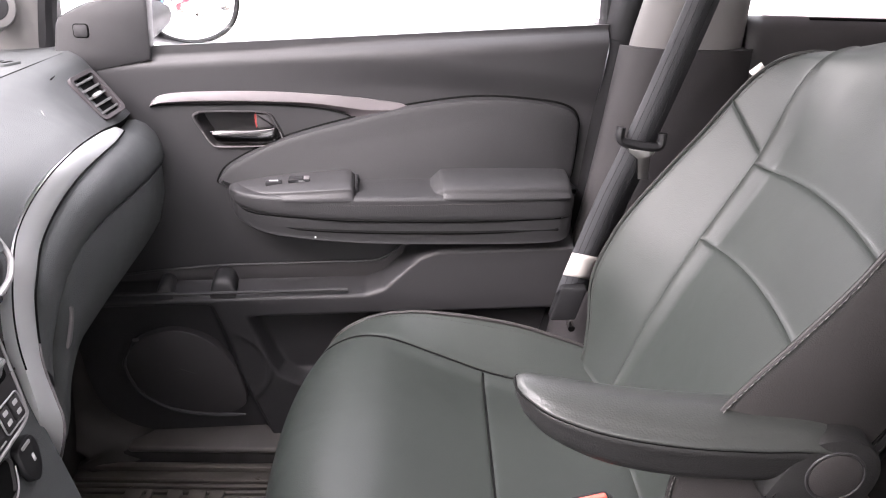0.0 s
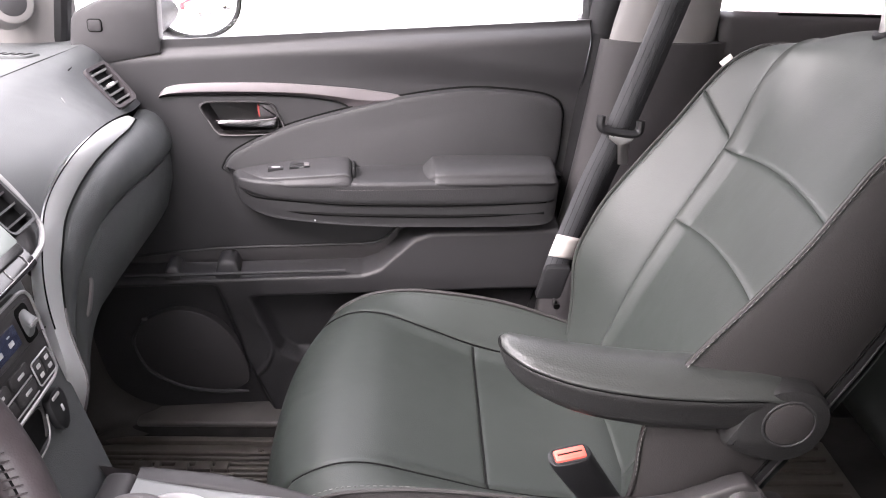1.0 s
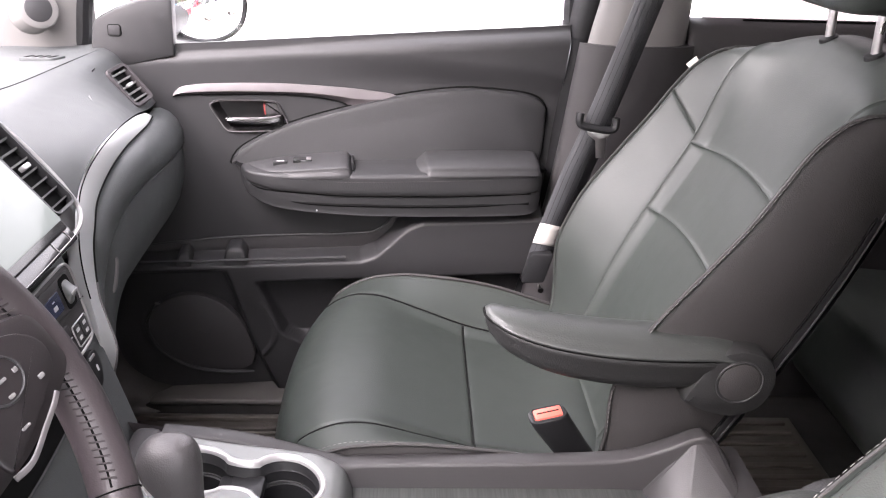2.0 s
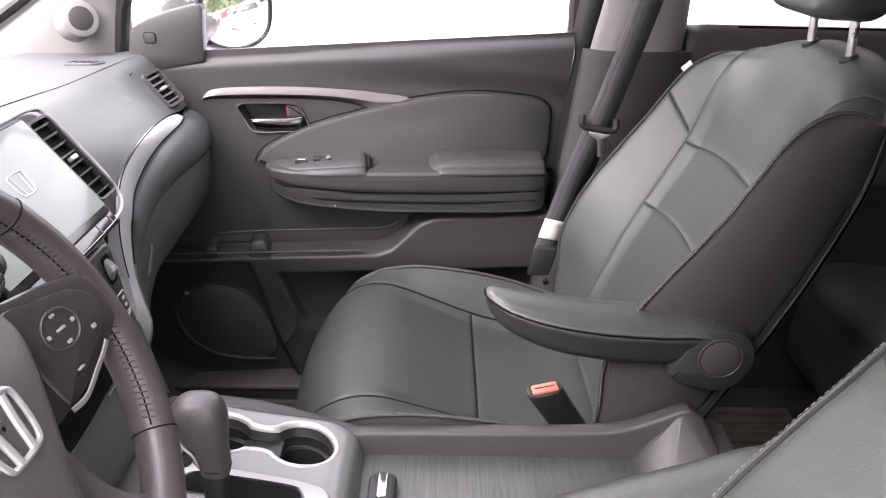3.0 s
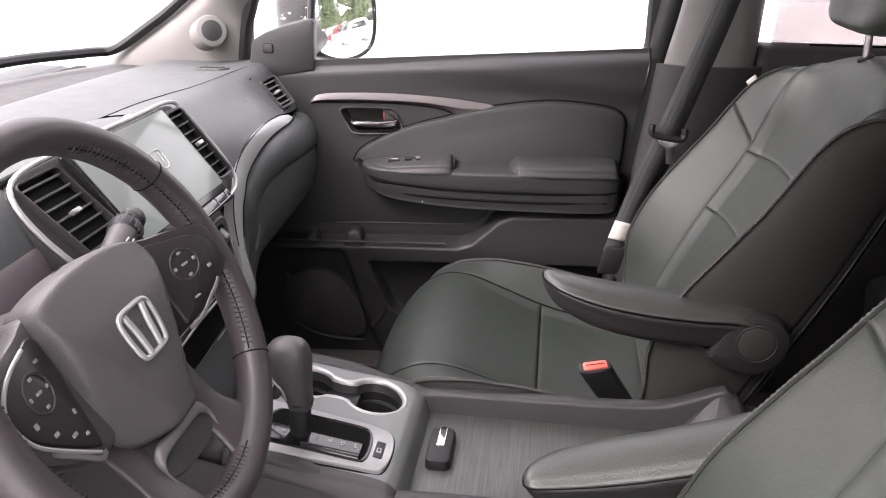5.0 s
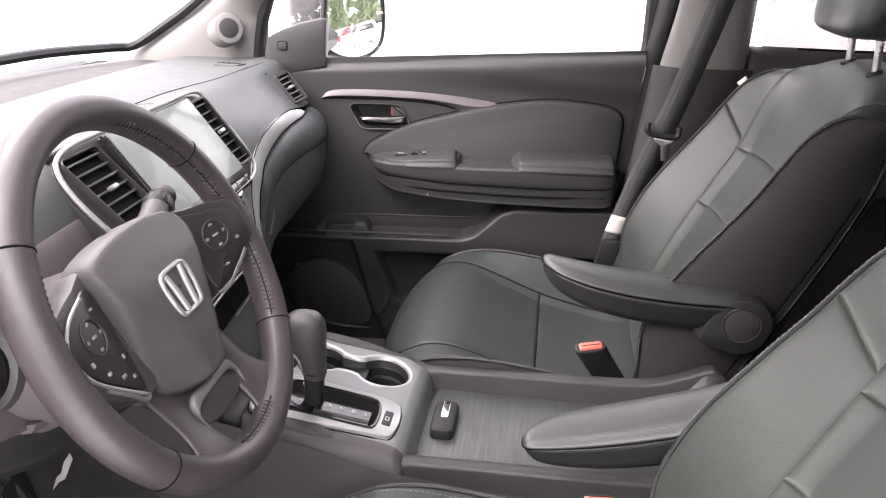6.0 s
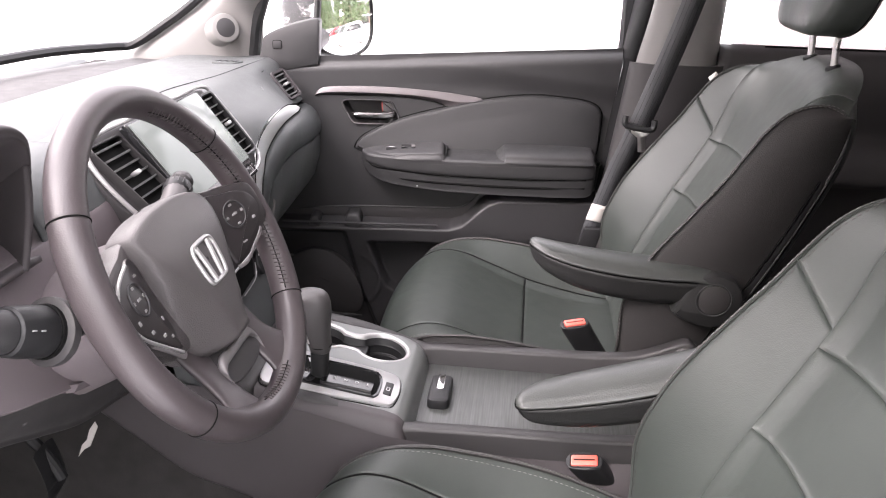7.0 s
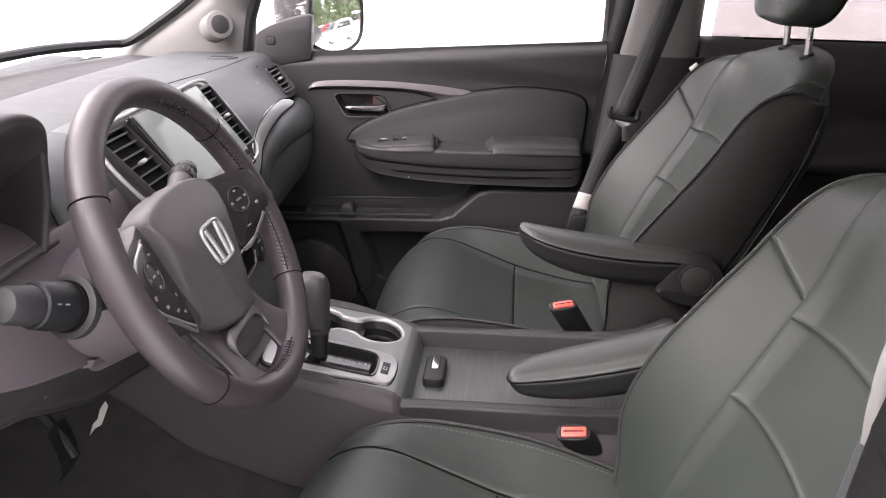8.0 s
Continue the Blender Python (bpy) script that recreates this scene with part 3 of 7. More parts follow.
# ---- seats ----
TH = radians(27.5)
BACK_A, BACK_N, BACK_O = np.array((math.sin(TH), 0, math.cos(TH))), np.array((-math.cos(TH), 0, math.sin(TH))), np.array((0.284, 0, 0.27))
BACK_C = [(0, 0, 0), (0.3, 0.2, 0.006), (0.6, 0.4, 0.0), (0.78, 0.522, -0.001), (0.9, 0.606, -0.006), (0.96, 0.640, -0.022), (1, 0.655, -0.052)]
BACK_E = [(0, 0, 0.030), (0.1, 0.06, 0.055), (0.2, 0.13, 0.092), (0.3, 0.2, 0.102), (0.5, 0.335, 0.088), (0.6, 0.40, 0.078), (0.68, 0.456, 0.073), (0.75, 0.50, 0.067), (0.80, 0.53, 0.056), (0.86, 0.558, 0.034), (0.92, 0.574, 0.006), (1, 0.577, -0.030)]
BACK_R = [(0, -0.02, -0.090), (0.3, 0.2, -0.082), (0.6, 0.40, -0.072), (0.75, 0.5, -0.064), (0.86, 0.55, -0.056), (1, 0.580, -0.048)]
BACK_W = [(0, 0.210), (0.15, 0.226), (0.3, 0.234), (0.6, 0.236), (0.75, 0.226), (0.86, 0.214), (1, 0.202)]
BACK_S = [(0, 0.128), (0.3, 0.152), (0.6, 0.172), (0.78, 0.178), (0.9, 0.180), (1, 0.180)]


def back_skin(y_part, t):
    """The backrest's front: y_part -1..1 from edge to edge, t 0..1 from the cushion over the top."""
    c, e, w, s = curve_at(t, BACK_C), curve_at(t, BACK_E), curve_at(t, BACK_W), curve_at(t, BACK_S)
    a = np.abs(y_part)
    s0 = s / w * 0.86
    low = np.clip((a - s0) / (1 - s0), 0, 1) ** 1.2
    f = low * (1 - ease(0.6, 0.86, t)) + a**3 * ease(0.6, 0.86, t)
    # roll the edge over
    vh = c + (e - c) * f[:, None]
    return BACK_O + vh[:, :1] * BACK_A + vh[:, 1:] * BACK_N + np.stack([0 * t, y_part * w, 0 * t], 1)


CUSH_C = [(0, 0.335, 0.255), (0.3, 0.18, 0.262), (0.42, 0.10, 0.279), (0.55, 0.02, 0.310), (0.66, -0.062, 0.340), (0.75, -0.125, 0.338), (0.83, -0.176, 0.305), (0.92, -0.202, 0.235), (1, -0.204, 0.150)]
CUSH_E = [(0, 0.335, 0.280), (0.2, 0.23, 0.312), (0.36, 0.14, 0.336), (0.5, 0.05, 0.349), (0.62, -0.025, 0.352), (0.72, -0.090, 0.340), (0.80, -0.135, 0.310), (0.90, -0.162, 0.235), (1, -0.165, 0.150)]
CUSH_W = [(0, 0.222), (0.3, 0.242), (0.5, 0.246), (0.65, 0.246), (0.75, 0.240), (0.83, 0.234), (0.92, 0.228), (1, 0.222)]
CUSH_S = [(0, 0.150), (0.3, 0.168), (0.5, 0.178), (0.65, 0.186), (0.75, 0.190), (0.83, 0.188), (0.92, 0.184), (1, 0.180)]


def cushion_skin(y_part, t):
    c, e, w, s = curve_at(t, CUSH_C), curve_at(t, CUSH_E), curve_at(t, CUSH_W), curve_at(t, CUSH_S)
    a = np.abs(y_part)
    s0 = s / w * 0.85
    f = np.clip((a - s0) / (1 - s0), 0, 1) ** 1.3
    f = f * (1 - ease(0.6, 0.78, t)) + a**2.6 * ease(0.6, 0.78, t)
    vh = c + (e - c) * f[:, None]
    return np.stack([vh[:, 0], y_part * w, vh[:, 1]], 1)


def padded(skin, sides, ends, width, length, n=44, m=44, depth=0.0028, soft=0.0042):
    """An upholstery panel between two side curves and two end curves on a skin, drawn in along its seams.
    sides: t -> (y0, y1), ends: a -> (t0, t1), in the skin's own measures."""
    k = np.linspace(0, 1, n)
    k = 0.62 * (0.5 - 0.5 * np.cos(np.pi * k)) + 0.38 * k
    q = np.linspace(0, 1, m)
    q = 0.62 * (0.5 - 0.5 * np.cos(np.pi * q)) + 0.38 * q
    a, b = [g.ravel() for g in np.meshgrid(k, q)]
    t0, t1 = ends(a)
    t = t0 + (t1 - t0) * b
    y0, y1 = sides(t)
    y = y0 + (y1 - y0) * a
    p = skin(y, t)
    du = (skin(np.clip(y + 0.01, -1, 1), t) - skin(np.clip(y - 0.01, -1, 1), t))
    dv = (skin(y, np.clip(t + 0.01, 0, 1)) - skin(y, np.clip(t - 0.01, 0, 1)))
    nr = np.cross(du, dv)
    nr /= np.linalg.norm(nr, axis=1)[:, None] + 1e-9
    d = np.minimum(np.minimum(a, 1 - a) * width, np.minimum(b, 1 - b) * length)
    return p - nr * (depth * np.exp(-d / soft * 1.6))[:, None], grid_faces(n, m)


def flat(v):
    return lambda a: v + 0 * a


def front_seat(at, label, arm_side, arm_set, back_at, upper=True, arcs=(0.604, 0.417), cut_t=0.628):
    """A leather front seat: backrest and cushion panels, sides, shell, headrest, folding armrest and base."""
    seat = thing("front_seat", label, "car seat", at, group="front seats")
    lean = np.array(back_at)
    back_o = BACK_O + lean
    bskin = lambda y_part, t: back_skin(y_part, t) + lean
    bs = lambda t: curve_at(t, BACK_S) / curve_at(t, BACK_W)
    cs = lambda t: curve_at(t, CUSH_S) / curve_at(t, CUSH_W)
    arc1 = lambda a: arcs[0] + 0.030 * (1 - (2 * a - 1) ** 2)
    arc2 = lambda a: arcs[1] + 0.026 * (1 - (2 * a - 1) ** 2)
    insert = lambda t: (-bs(t), bs(t))
    part("backrest_insert", padded(bskin, insert, lambda a: (0 * a, arc2(a)), 0.3, 0.26), LEATHER, seat)
    part("backrest_insert", padded(bskin, insert, lambda a: (arc2(a), arc1(a)), 0.34, 0.12), LEATHER, seat)
    part("backrest_insert", padded(bskin, insert, lambda a: (arc1(a), 1 + 0 * a), 0.3, 0.25, m=60), LEATHER, seat)
    for sg in (-1, 1):
        side = (lambda t: (bs(t), 1 + 0 * t)) if sg > 0 else (lambda t: (-1 + 0 * t, -bs(t)))
        cut = (lambda a: cut_t + 0.055 * a) if sg > 0 else (lambda a: cut_t + 0.055 - 0.055 * a)
        part("backrest_bolster", padded(bskin, side, lambda a: (0 * a, cut(a)), 0.09, 0.40, 30, 60), LEATHER, seat)
        part("backrest_shoulder", padded(bskin, side, lambda a: (cut(a), 1 + 0 * a), 0.08, 0.25, 30, 50), LEATHER, seat)

        # side panel from the stitched edge to the rear
        def flank(s, t, sg=sg):
            e, r, w = curve_at(t, BACK_E), curve_at(t, BACK_R), curve_at(t, BACK_W)
            vh = e + (r - e) * s[:, None]
            y = w + 0.012 * np.sin(np.pi * s) - 0.014 * s**2 - 0.004 * np.exp(-s * 30)
            return back_o + vh[:, :1] * BACK_A + vh[:, 1:] * BACK_N + np.stack([0 * t, sg * y, 0 * t], 1)

        part("backrest_side", surface(flank, 24, 70, flip=sg > 0), VINYL, seat, "dark vinyl side panel")
        ts = np.linspace(0.05, 0.99, 120)
        edge = bskin(sg * (1 + 0 * ts), ts) + np.array((0, sg * 0.0005, 0))
        part("edge_piping", tube(edge, 0.0026, 6), VINYL, seat)
        inner = bskin(sg * (0.978 + 0 * ts), ts) + BACK_N * 0.0004
        thread = STITCH if sg == arm_side else THREAD
        part("edge_stitching", dashes(inner, 0.0055, 0.0035, 0.0006), thread if upper else THREAD, seat, "stitching along the edge")
        part("edge_stitching", dashes(edge[8:] + np.array((0, sg * 0.0045, 0)) + BACK_N * 0.0008, 0.0050, 0.0028, 0.0005), thread, seat, "stitching along the edge")
        rear = flank(1 + 0 * ts, ts)
        part("rear_piping", tube(rear, 0.0035, 6), TRIM_DARK, seat)
        zip_line = flank(0.905 + 0 * ts[:84], ts[:84]) + np.array((0, sg * 0.001, 0))
        part("side_seam", tube(zip_line, 0.0016, 6), SEAM, seat)
        strip = [flank(q + 0 * ts[:84], ts[:84]) + np.array((0, sg * h, 0)) for q, h in ((0.925, 0.0), (0.93, 0.0022), (0.965, 0.0030), (0.995, 0.0022), (1.0, 0.0))]
        part("zip_strip", (np.array(strip).transpose(1, 0, 2).reshape(-1, 3), grid_faces(5, 84, flip=sg > 0)), TRIM, seat, "zip strip along the rear edge")
        # cushion bolster, flank and stitched edge
        cside = (lambda t: (cs(t), 1 + 0 * t)) if sg > 0 else (lambda t: (-1 + 0 * t, -cs(t)))
        part("cushion_bolster", padded(cushion_skin, cside, lambda a: (0 * a, 0.80 + 0.20 * a if sg > 0 else 1.0 - 0.20 * a), 0.08, 0.45, 30, 70), LEATHER, seat)

        def hip(s, t, sg=sg):
            e, w = curve_at(t, CUSH_E), curve_at(t, CUSH_W)
            z = e[:, 1] + (0.150 - e[:, 1]) * s
            y = w + 0.001 * np.sin(np.pi * np.minimum(1, s * 1.3)) - 0.004 * np.exp(-s * 25)
            return np.stack([e[:, 0], sg * y, z], 1)

        part("cushion_side", surface(hip, 20, 60, flip=sg < 0), VINYL, seat, "dark vinyl cushion side")
        edge = cushion_skin(sg * (1 + 0 * ts), ts)
        part("cushion_piping", tube(edge, 0.0026, 6), VINYL, seat)
        ts2 = np.linspace(0.1, 0.86, 100)
        part("cushion_stitching", dashes(cushion_skin(sg * (0.962 + 0 * ts2), ts2) + np.array((0, 0, 0.0003)), 0.0045, 0.0030, 0.0005), thread, seat, "stitching along the edge")
    part("cushion_insert", padded(cushion_skin, lambda t: (-cs(t), cs(t)), lambda a: (0 * a, 0.425 + 0 * a), 0.34, 0.22), LEATHER, seat)
    part("cushion_front", padded(cushion_skin, lambda t: (-cs(t), cs(t)), lambda a: (0.425 + 0 * a, 1 + 0 * a), 0.34, 0.35, 50, 60), LEATHER, seat)
    # thread lines lie down in the seams
    lines = [(bskin, sg * bs(q), q, BACK_N) for sg in (-1, 1) for q in (np.linspace(0.02, 0.98, 90),)]
    lines += [(bskin, q * bs(arc(0.5 + 0.5 * q)), arc(0.5 + 0.5 * q), BACK_N) for arc in (arc1, arc2) for q in (np.linspace(-0.98, 0.98, 50),)]
    lines += [(bskin, sg * (bs(cut_t + 0 * q) + (1 - bs(cut_t + 0 * q)) * q), cut_t + 0.055 * q, BACK_N) for sg in (-1, 1) for q in (np.linspace(0.02, 0.98, 24),)]
    lines += [(cushion_skin, sg * cs(q), q, np.array((0, 0, 1))) for sg in (-1, 1) for q in (np.linspace(0.02, 0.80, 80),)]
    lines += [(cushion_skin, q * cs(0.425 + 0 * q), 0.425 + 0 * q, np.array((0, 0, 1))) for q in (np.linspace(-0.98, 0.98, 50),)]
    for skin, ys, ts, up in lines:
        part("seam", tube(skin(ys, ts) - up * 0.0014, 0.0014, 6), SEAM, seat)
    # rear shell closes the back
    def shell(s, t):
        r, w = curve_at(1 - t, BACK_R), curve_at(1 - t, BACK_W)
        top = curve_at(0 * t + 1, BACK_C)
        k = np.exp(-t * 14)[:, None] * (1 - np.abs(2 * s - 1)[:, None] ** 3)
        k0 = np.exp(-t * 14)[:, None]
        vh = (r * (1 - k0) + curve_at(0 * t + 1, BACK_E) * k0) * (1 - k) + top * k
        return back_o + vh[:, :1] * BACK_A + (vh[:, 1:] - 0.045 * (1 - (2 * s - 1) ** 4)[:, None] * (1 - k) * (1 - k0)) * BACK_N + np.stack([0 * t, (2 * s - 1) * (w - 0.002), 0 * t], 1)

    if upper:
        tg = bskin(np.array([0.995, 0.995]), np.array([0.745, 0.775]))
        part("fabric_tag", ([tg[0], tg[0] + np.array((-0.006, 0.006, 0.008)), tg[1] + np.array((-0.006, 0.006, 0.008)), tg[1]], [(0, 1, 2, 3)]), WHITE_TAG, seat, "small white fabric tag", solid=0.001)
    part("back_shell", surface(shell, 40, 40), LEATHER, seat, "dark rear shell", sharp=80)
    part("seat_base", box(-0.06, 0.36, -0.20, 0.20, 0.02, 0.20, 0.02), TRIM_DARK, seat, "dark seat base on its rails")
    # headrest on two steel posts
    hd = np.array((math.sin(radians(-3)), 0, math.cos(radians(-3))))
    p0 = np.array((0.591, 0, 0.824)) + lean
    for y in (-0.064, 0.064):
        part("headrest_post", tube([p0 + hd * k + np.array((0, y, 0)) for k in (-0.03, 0.05, 0.14)], 0.0062, 12, up=(0, 1, 0)), STEEL, seat, "chrome headrest post")
        g0 = bskin(np.array([y / 0.208]), np.array([0.945]))[0]
        part("post_guide", disc(g0 + np.array((0, 0, 0.004)), (-0.40, 0, 1), 0.013, 0.012, 24, 0.003), BLACK, seat)
    def head(a, b):
        th, ph = a * 2 * np.pi, (b - 0.5) * np.pi
        sgn = lambda q, e: np.sign(q) * np.abs(q) ** e
        x = 0.056 * sgn(np.cos(ph), 0.34) * sgn(np.cos(th), 0.55)
        y = 0.130 * sgn(np.cos(ph), 0.30) * sgn(np.sin(th), 0.5)
        z = 0.094 * sgn(np.sin(ph), 0.62)
        c = np.array((0.615, 0, 0.968)) + lean
        return np.stack([c[0] + x + 0.28 * z - 0.022, y, c[2] + z], 1)
    headrest = part("headrest", surface(head, 64, 40), LEATHER, seat, "black leather headrest", sharp=80)
    part("headrest_seam", tube(np.array([head(np.array([a]), np.array([0.02 + 0.96 * b]))[0] for a, b in [(0.18, k / 40) for k in range(41)]]), 0.0018, 6, up=(0, 1, 0)), SEAM, headrest)
    part("headrest_seam", tube(np.array([head(np.array([a]), np.array([0.02 + 0.96 * b]))[0] for a, b in [(0.82, k / 40) for k in range(41)]]), 0.0018, 6, up=(0, 1, 0)), SEAM, headrest)
    # folding armrest on the inner side
    sd, (ahead, out, lift, tilt) = arm_side, arm_set
    hinge_at = Vector((0.404, 0, 0.466))
    turn = Matrix.Translation(hinge_at + Vector((ahead, sd * out, lift))) @ Matrix.Rotation(radians(tilt), 4, "Y") @ Matrix.Translation(-hinge_at)
    rows = ((0.097, 0.519, 0.008, 0.200, 0.010), (0.106, 0.513, 0.018, 0.196, 0.020), (0.130, 0.504, 0.026, 0.186, 0.030), (0.18, 0.492, 0.033, 0.178, 0.037), (0.25, 0.483, 0.036, 0.174, 0.040), (0.32, 0.480, 0.036, 0.172, 0.040), (0.366, 0.480, 0.036, 0.172, 0.0395), (0.398, 0.476, 0.034, 0.172, 0.0370), (0.418, 0.472, 0.024, 0.172, 0.0300))
    rings, lows, pip = [], [], []
    for x, zc, hz, yc, hw in rows:
        yy = sd * (0.402 - yc)
        rings.append([(x, yy - hw, zc + 0.42 * hz), (x, yy - hw * 0.90, zc + hz * 0.72), (x, yy - hw * 0.55, zc + hz * 0.92), (x, yy, zc + hz), (x, yy + hw * 0.55, zc + hz * 0.92), (x, yy + hw * 0.90, zc + hz * 0.72), (x, yy + hw, zc + 0.42 * hz)])
        lows.append([(x, yy - hw * 0.97, zc + 0.38 * hz), (x, yy, zc + 0.5 * hz), (x, yy + hw * 0.97, zc + 0.38 * hz), (x, yy + hw * 0.98, zc - hz * 0.1), (x, yy + hw * 0.82, zc - hz * 0.7), (x, yy + hw * 0.4, zc - hz), (x, yy - hw * 0.4, zc - hz), (x, yy - hw * 0.82, zc - hz * 0.7), (x, yy - hw * 0.98, zc - hz * 0.1)])
        pip.append((x, yy + sd * hw * 1.0, zc + 0.40 * hz))
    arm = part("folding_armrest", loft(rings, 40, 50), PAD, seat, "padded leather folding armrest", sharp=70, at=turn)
    # the lower half takes the darker leather as painted shade
    part("armrest_underside", loft(lows, 40, 50), ARM, arm, "wrinkled underside, its shade painted darker", sharp=70)
    far = [(x, 2 * sd * (0.402 - r[3]) - y, z) for (x, y, z), r in zip(pip, rows)]
    part("armrest_piping", tube(spline(far[::-1] + pip, 100), 0.0020, 6), SEAM, arm)
    prof = spline([(0.374, 0.500), (0.390, 0.507), (0.412, 0.508), (0.438, 0.497), (0.452, 0.468), (0.440, 0.430), (0.408, 0.413), (0.372, 0.419), (0.348, 0.429), (0.3395, 0.436), (0.3415, 0.445), (0.349, 0.460), (0.358, 0.478), (0.366, 0.493)], 90, True)
    y0 = sd * 0.2715
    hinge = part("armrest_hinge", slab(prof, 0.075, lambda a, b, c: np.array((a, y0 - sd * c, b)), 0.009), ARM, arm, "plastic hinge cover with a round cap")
    part("hinge_cap", disc((0.404, y0 + sd * 0.002, 0.466), (0, sd, 0), 0.0265, 0.01, 40, 0.003), VINYL, hinge)
    part("cap_rim", tube([(0.404 + 0.0285 * math.cos(a), y0 + sd * 0.0005, 0.466 + 0.0285 * math.sin(a)) for a in np.linspace(0, 2 * math.pi, 60, endpoint=False)], 0.0014, 6, True, up=(0, 1, 0)), TRIM, hinge)
    return seat


front_seat(pose(0, 0.402, 0), "black leather front passenger seat with folding armrest raised", -1, (0, 0, 0, 0), (0, 0, 0))
front_seat(pose(-0.016, -0.430, 0), "black leather driver seat with folding armrest lowered beside the console", 1, (0.008, 0.050, 0.018, -20), (0.002, 0, -0.020), False, (0.562, 0.378), 0.600)


# ---- dashboard ----
SLAT = material("vent_slat", (0.17, 0.168, 0.168), 0.40, vary=0.08)
dash = thing("dashboard", "charcoal dashboard with soft grained top and silver accents", "dashboard", kind="structure")
# rows across the car, each from the windscreen back to the lower lip of the fascia
TOP_Y = (-0.80, -0.55, -0.30, -0.12, 0.10, 0.26, 0.42, 0.56, 0.70, 0.82)
top_rows = []
EDGE_X = [(-0.80, -0.60), (0.10, -0.585), (0.26, -0.581), (0.33, -0.575), (0.46, -0.548), (0.60, -0.539), (0.70, -0.533), (0.82, -0.528)]
for y in TOP_Y:
    e = float(np.interp(y, [p[0] for p in EDGE_X], [p[1] for p in EDGE_X]))
    r = 0.012 * (abs(y) / 0.8) ** 2
    top_rows.append([(-0.80 + 2 * r, y, 0.732 - r), (-0.765 + r, y, 0.7365 - r), (-0.70, y, 0.739 - r), (-0.63, y, 0.739 - r), (e, y, 0.736 - 0.2 * r)])
part("dash_top", bars(top_rows, 40, 80), DASH, dash, "soft grained dash top", solid=0.01)
deck_rows = []
for y in TOP_Y:
    r = 0.020 * (abs(y) / 0.8) ** 2
    deck_rows.append([(-1.02 + 4.0 * r, y, 0.722 - r), (-0.93 + 2 * r, y, 0.728 - r), (-0.86 + r, y, 0.730 - r), (-0.795 + r, y, 0.728 - r)])
part("defroster_deck", bars(deck_rows, 20, 60), TRIM_DARK, dash, "darker deck below the windscreen", solid=0.01)
part("dash_seam", tube(spline([(-0.585, 0.10, 0.7365), (-0.580, 0.28, 0.7365), (-0.566, 0.37, 0.7365), (-0.548, 0.46, 0.736), (-0.539, 0.60, 0.735), (-0.532, 0.72, 0.733)], 80), 0.0016, 6), SEAM, dash)
part("fascia_crease", tube(spline([(-0.506, 0.612, 0.7205), (-0.512, 0.66, 0.7210), (-0.520, 0.76, 0.719)], 20), 0.0012, 6), SEAM, dash)
fas = []
for y, pts in ((0.80, ((-0.528, 0.733), (-0.512, 0.720), (-0.494, 0.690), (-0.476, 0.662), (-0.460, 0.638))),
               (0.70, ((-0.533, 0.735), (-0.510, 0.722), (-0.488, 0.692), (-0.466, 0.662), (-0.450, 0.641))),
               (0.60, ((-0.539, 0.736), (-0.513, 0.727), (-0.486, 0.702), (-0.458, 0.675), (-0.440, 0.657))),
               (0.46, ((-0.548, 0.737), (-0.508, 0.731), (-0.466, 0.714), (-0.430, 0.697), (-0.411, 0.682))),
               (0.33, ((-0.575, 0.737), (-0.520, 0.735), (-0.468, 0.718), (-0.428, 0.699), (-0.406, 0.680))),
               (0.26, ((-0.581, 0.737), (-0.525, 0.737), (-0.470, 0.718), (-0.428, 0.690), (-0.406, 0.652))),
               (0.205, ((-0.582, 0.737), (-0.530, 0.740), (-0.476, 0.720), (-0.428, 0.680), (-0.396, 0.612)))):
    fas.append([(x, y, z) for x, z in pts])
part("fascia", bars(fas, 40, 60), DASH, dash, "soft upper fascia before the passenger")
demist = part("demister_vent", slab(rounded(0.056, 0.026, 0.006, c=(-0.592, 0.640)), 0.006, lambda a, b, c: np.array((a + 0.5 * (b - 0.64), b, 0.7370 - c)), 0.001), DASH, dash, "small demister vent in the dash top")
for k in range(4):
    part("slot", slab(rounded(0.0065, 0.016, 0.002, c=(-0.612 + 0.0125 * k, 0.640)), 0.003, lambda a, b, c: np.array((a + 0.5 * (b - 0.64), b, 0.7376 - c)), 0.0004), SEAM, demist)
part("scuff", tube(spline([(-0.4665, 0.488, 0.7125), (-0.460, 0.480, 0.7085)], 8), 0.0008, 5), STITCH, dash, "pale scuff mark")

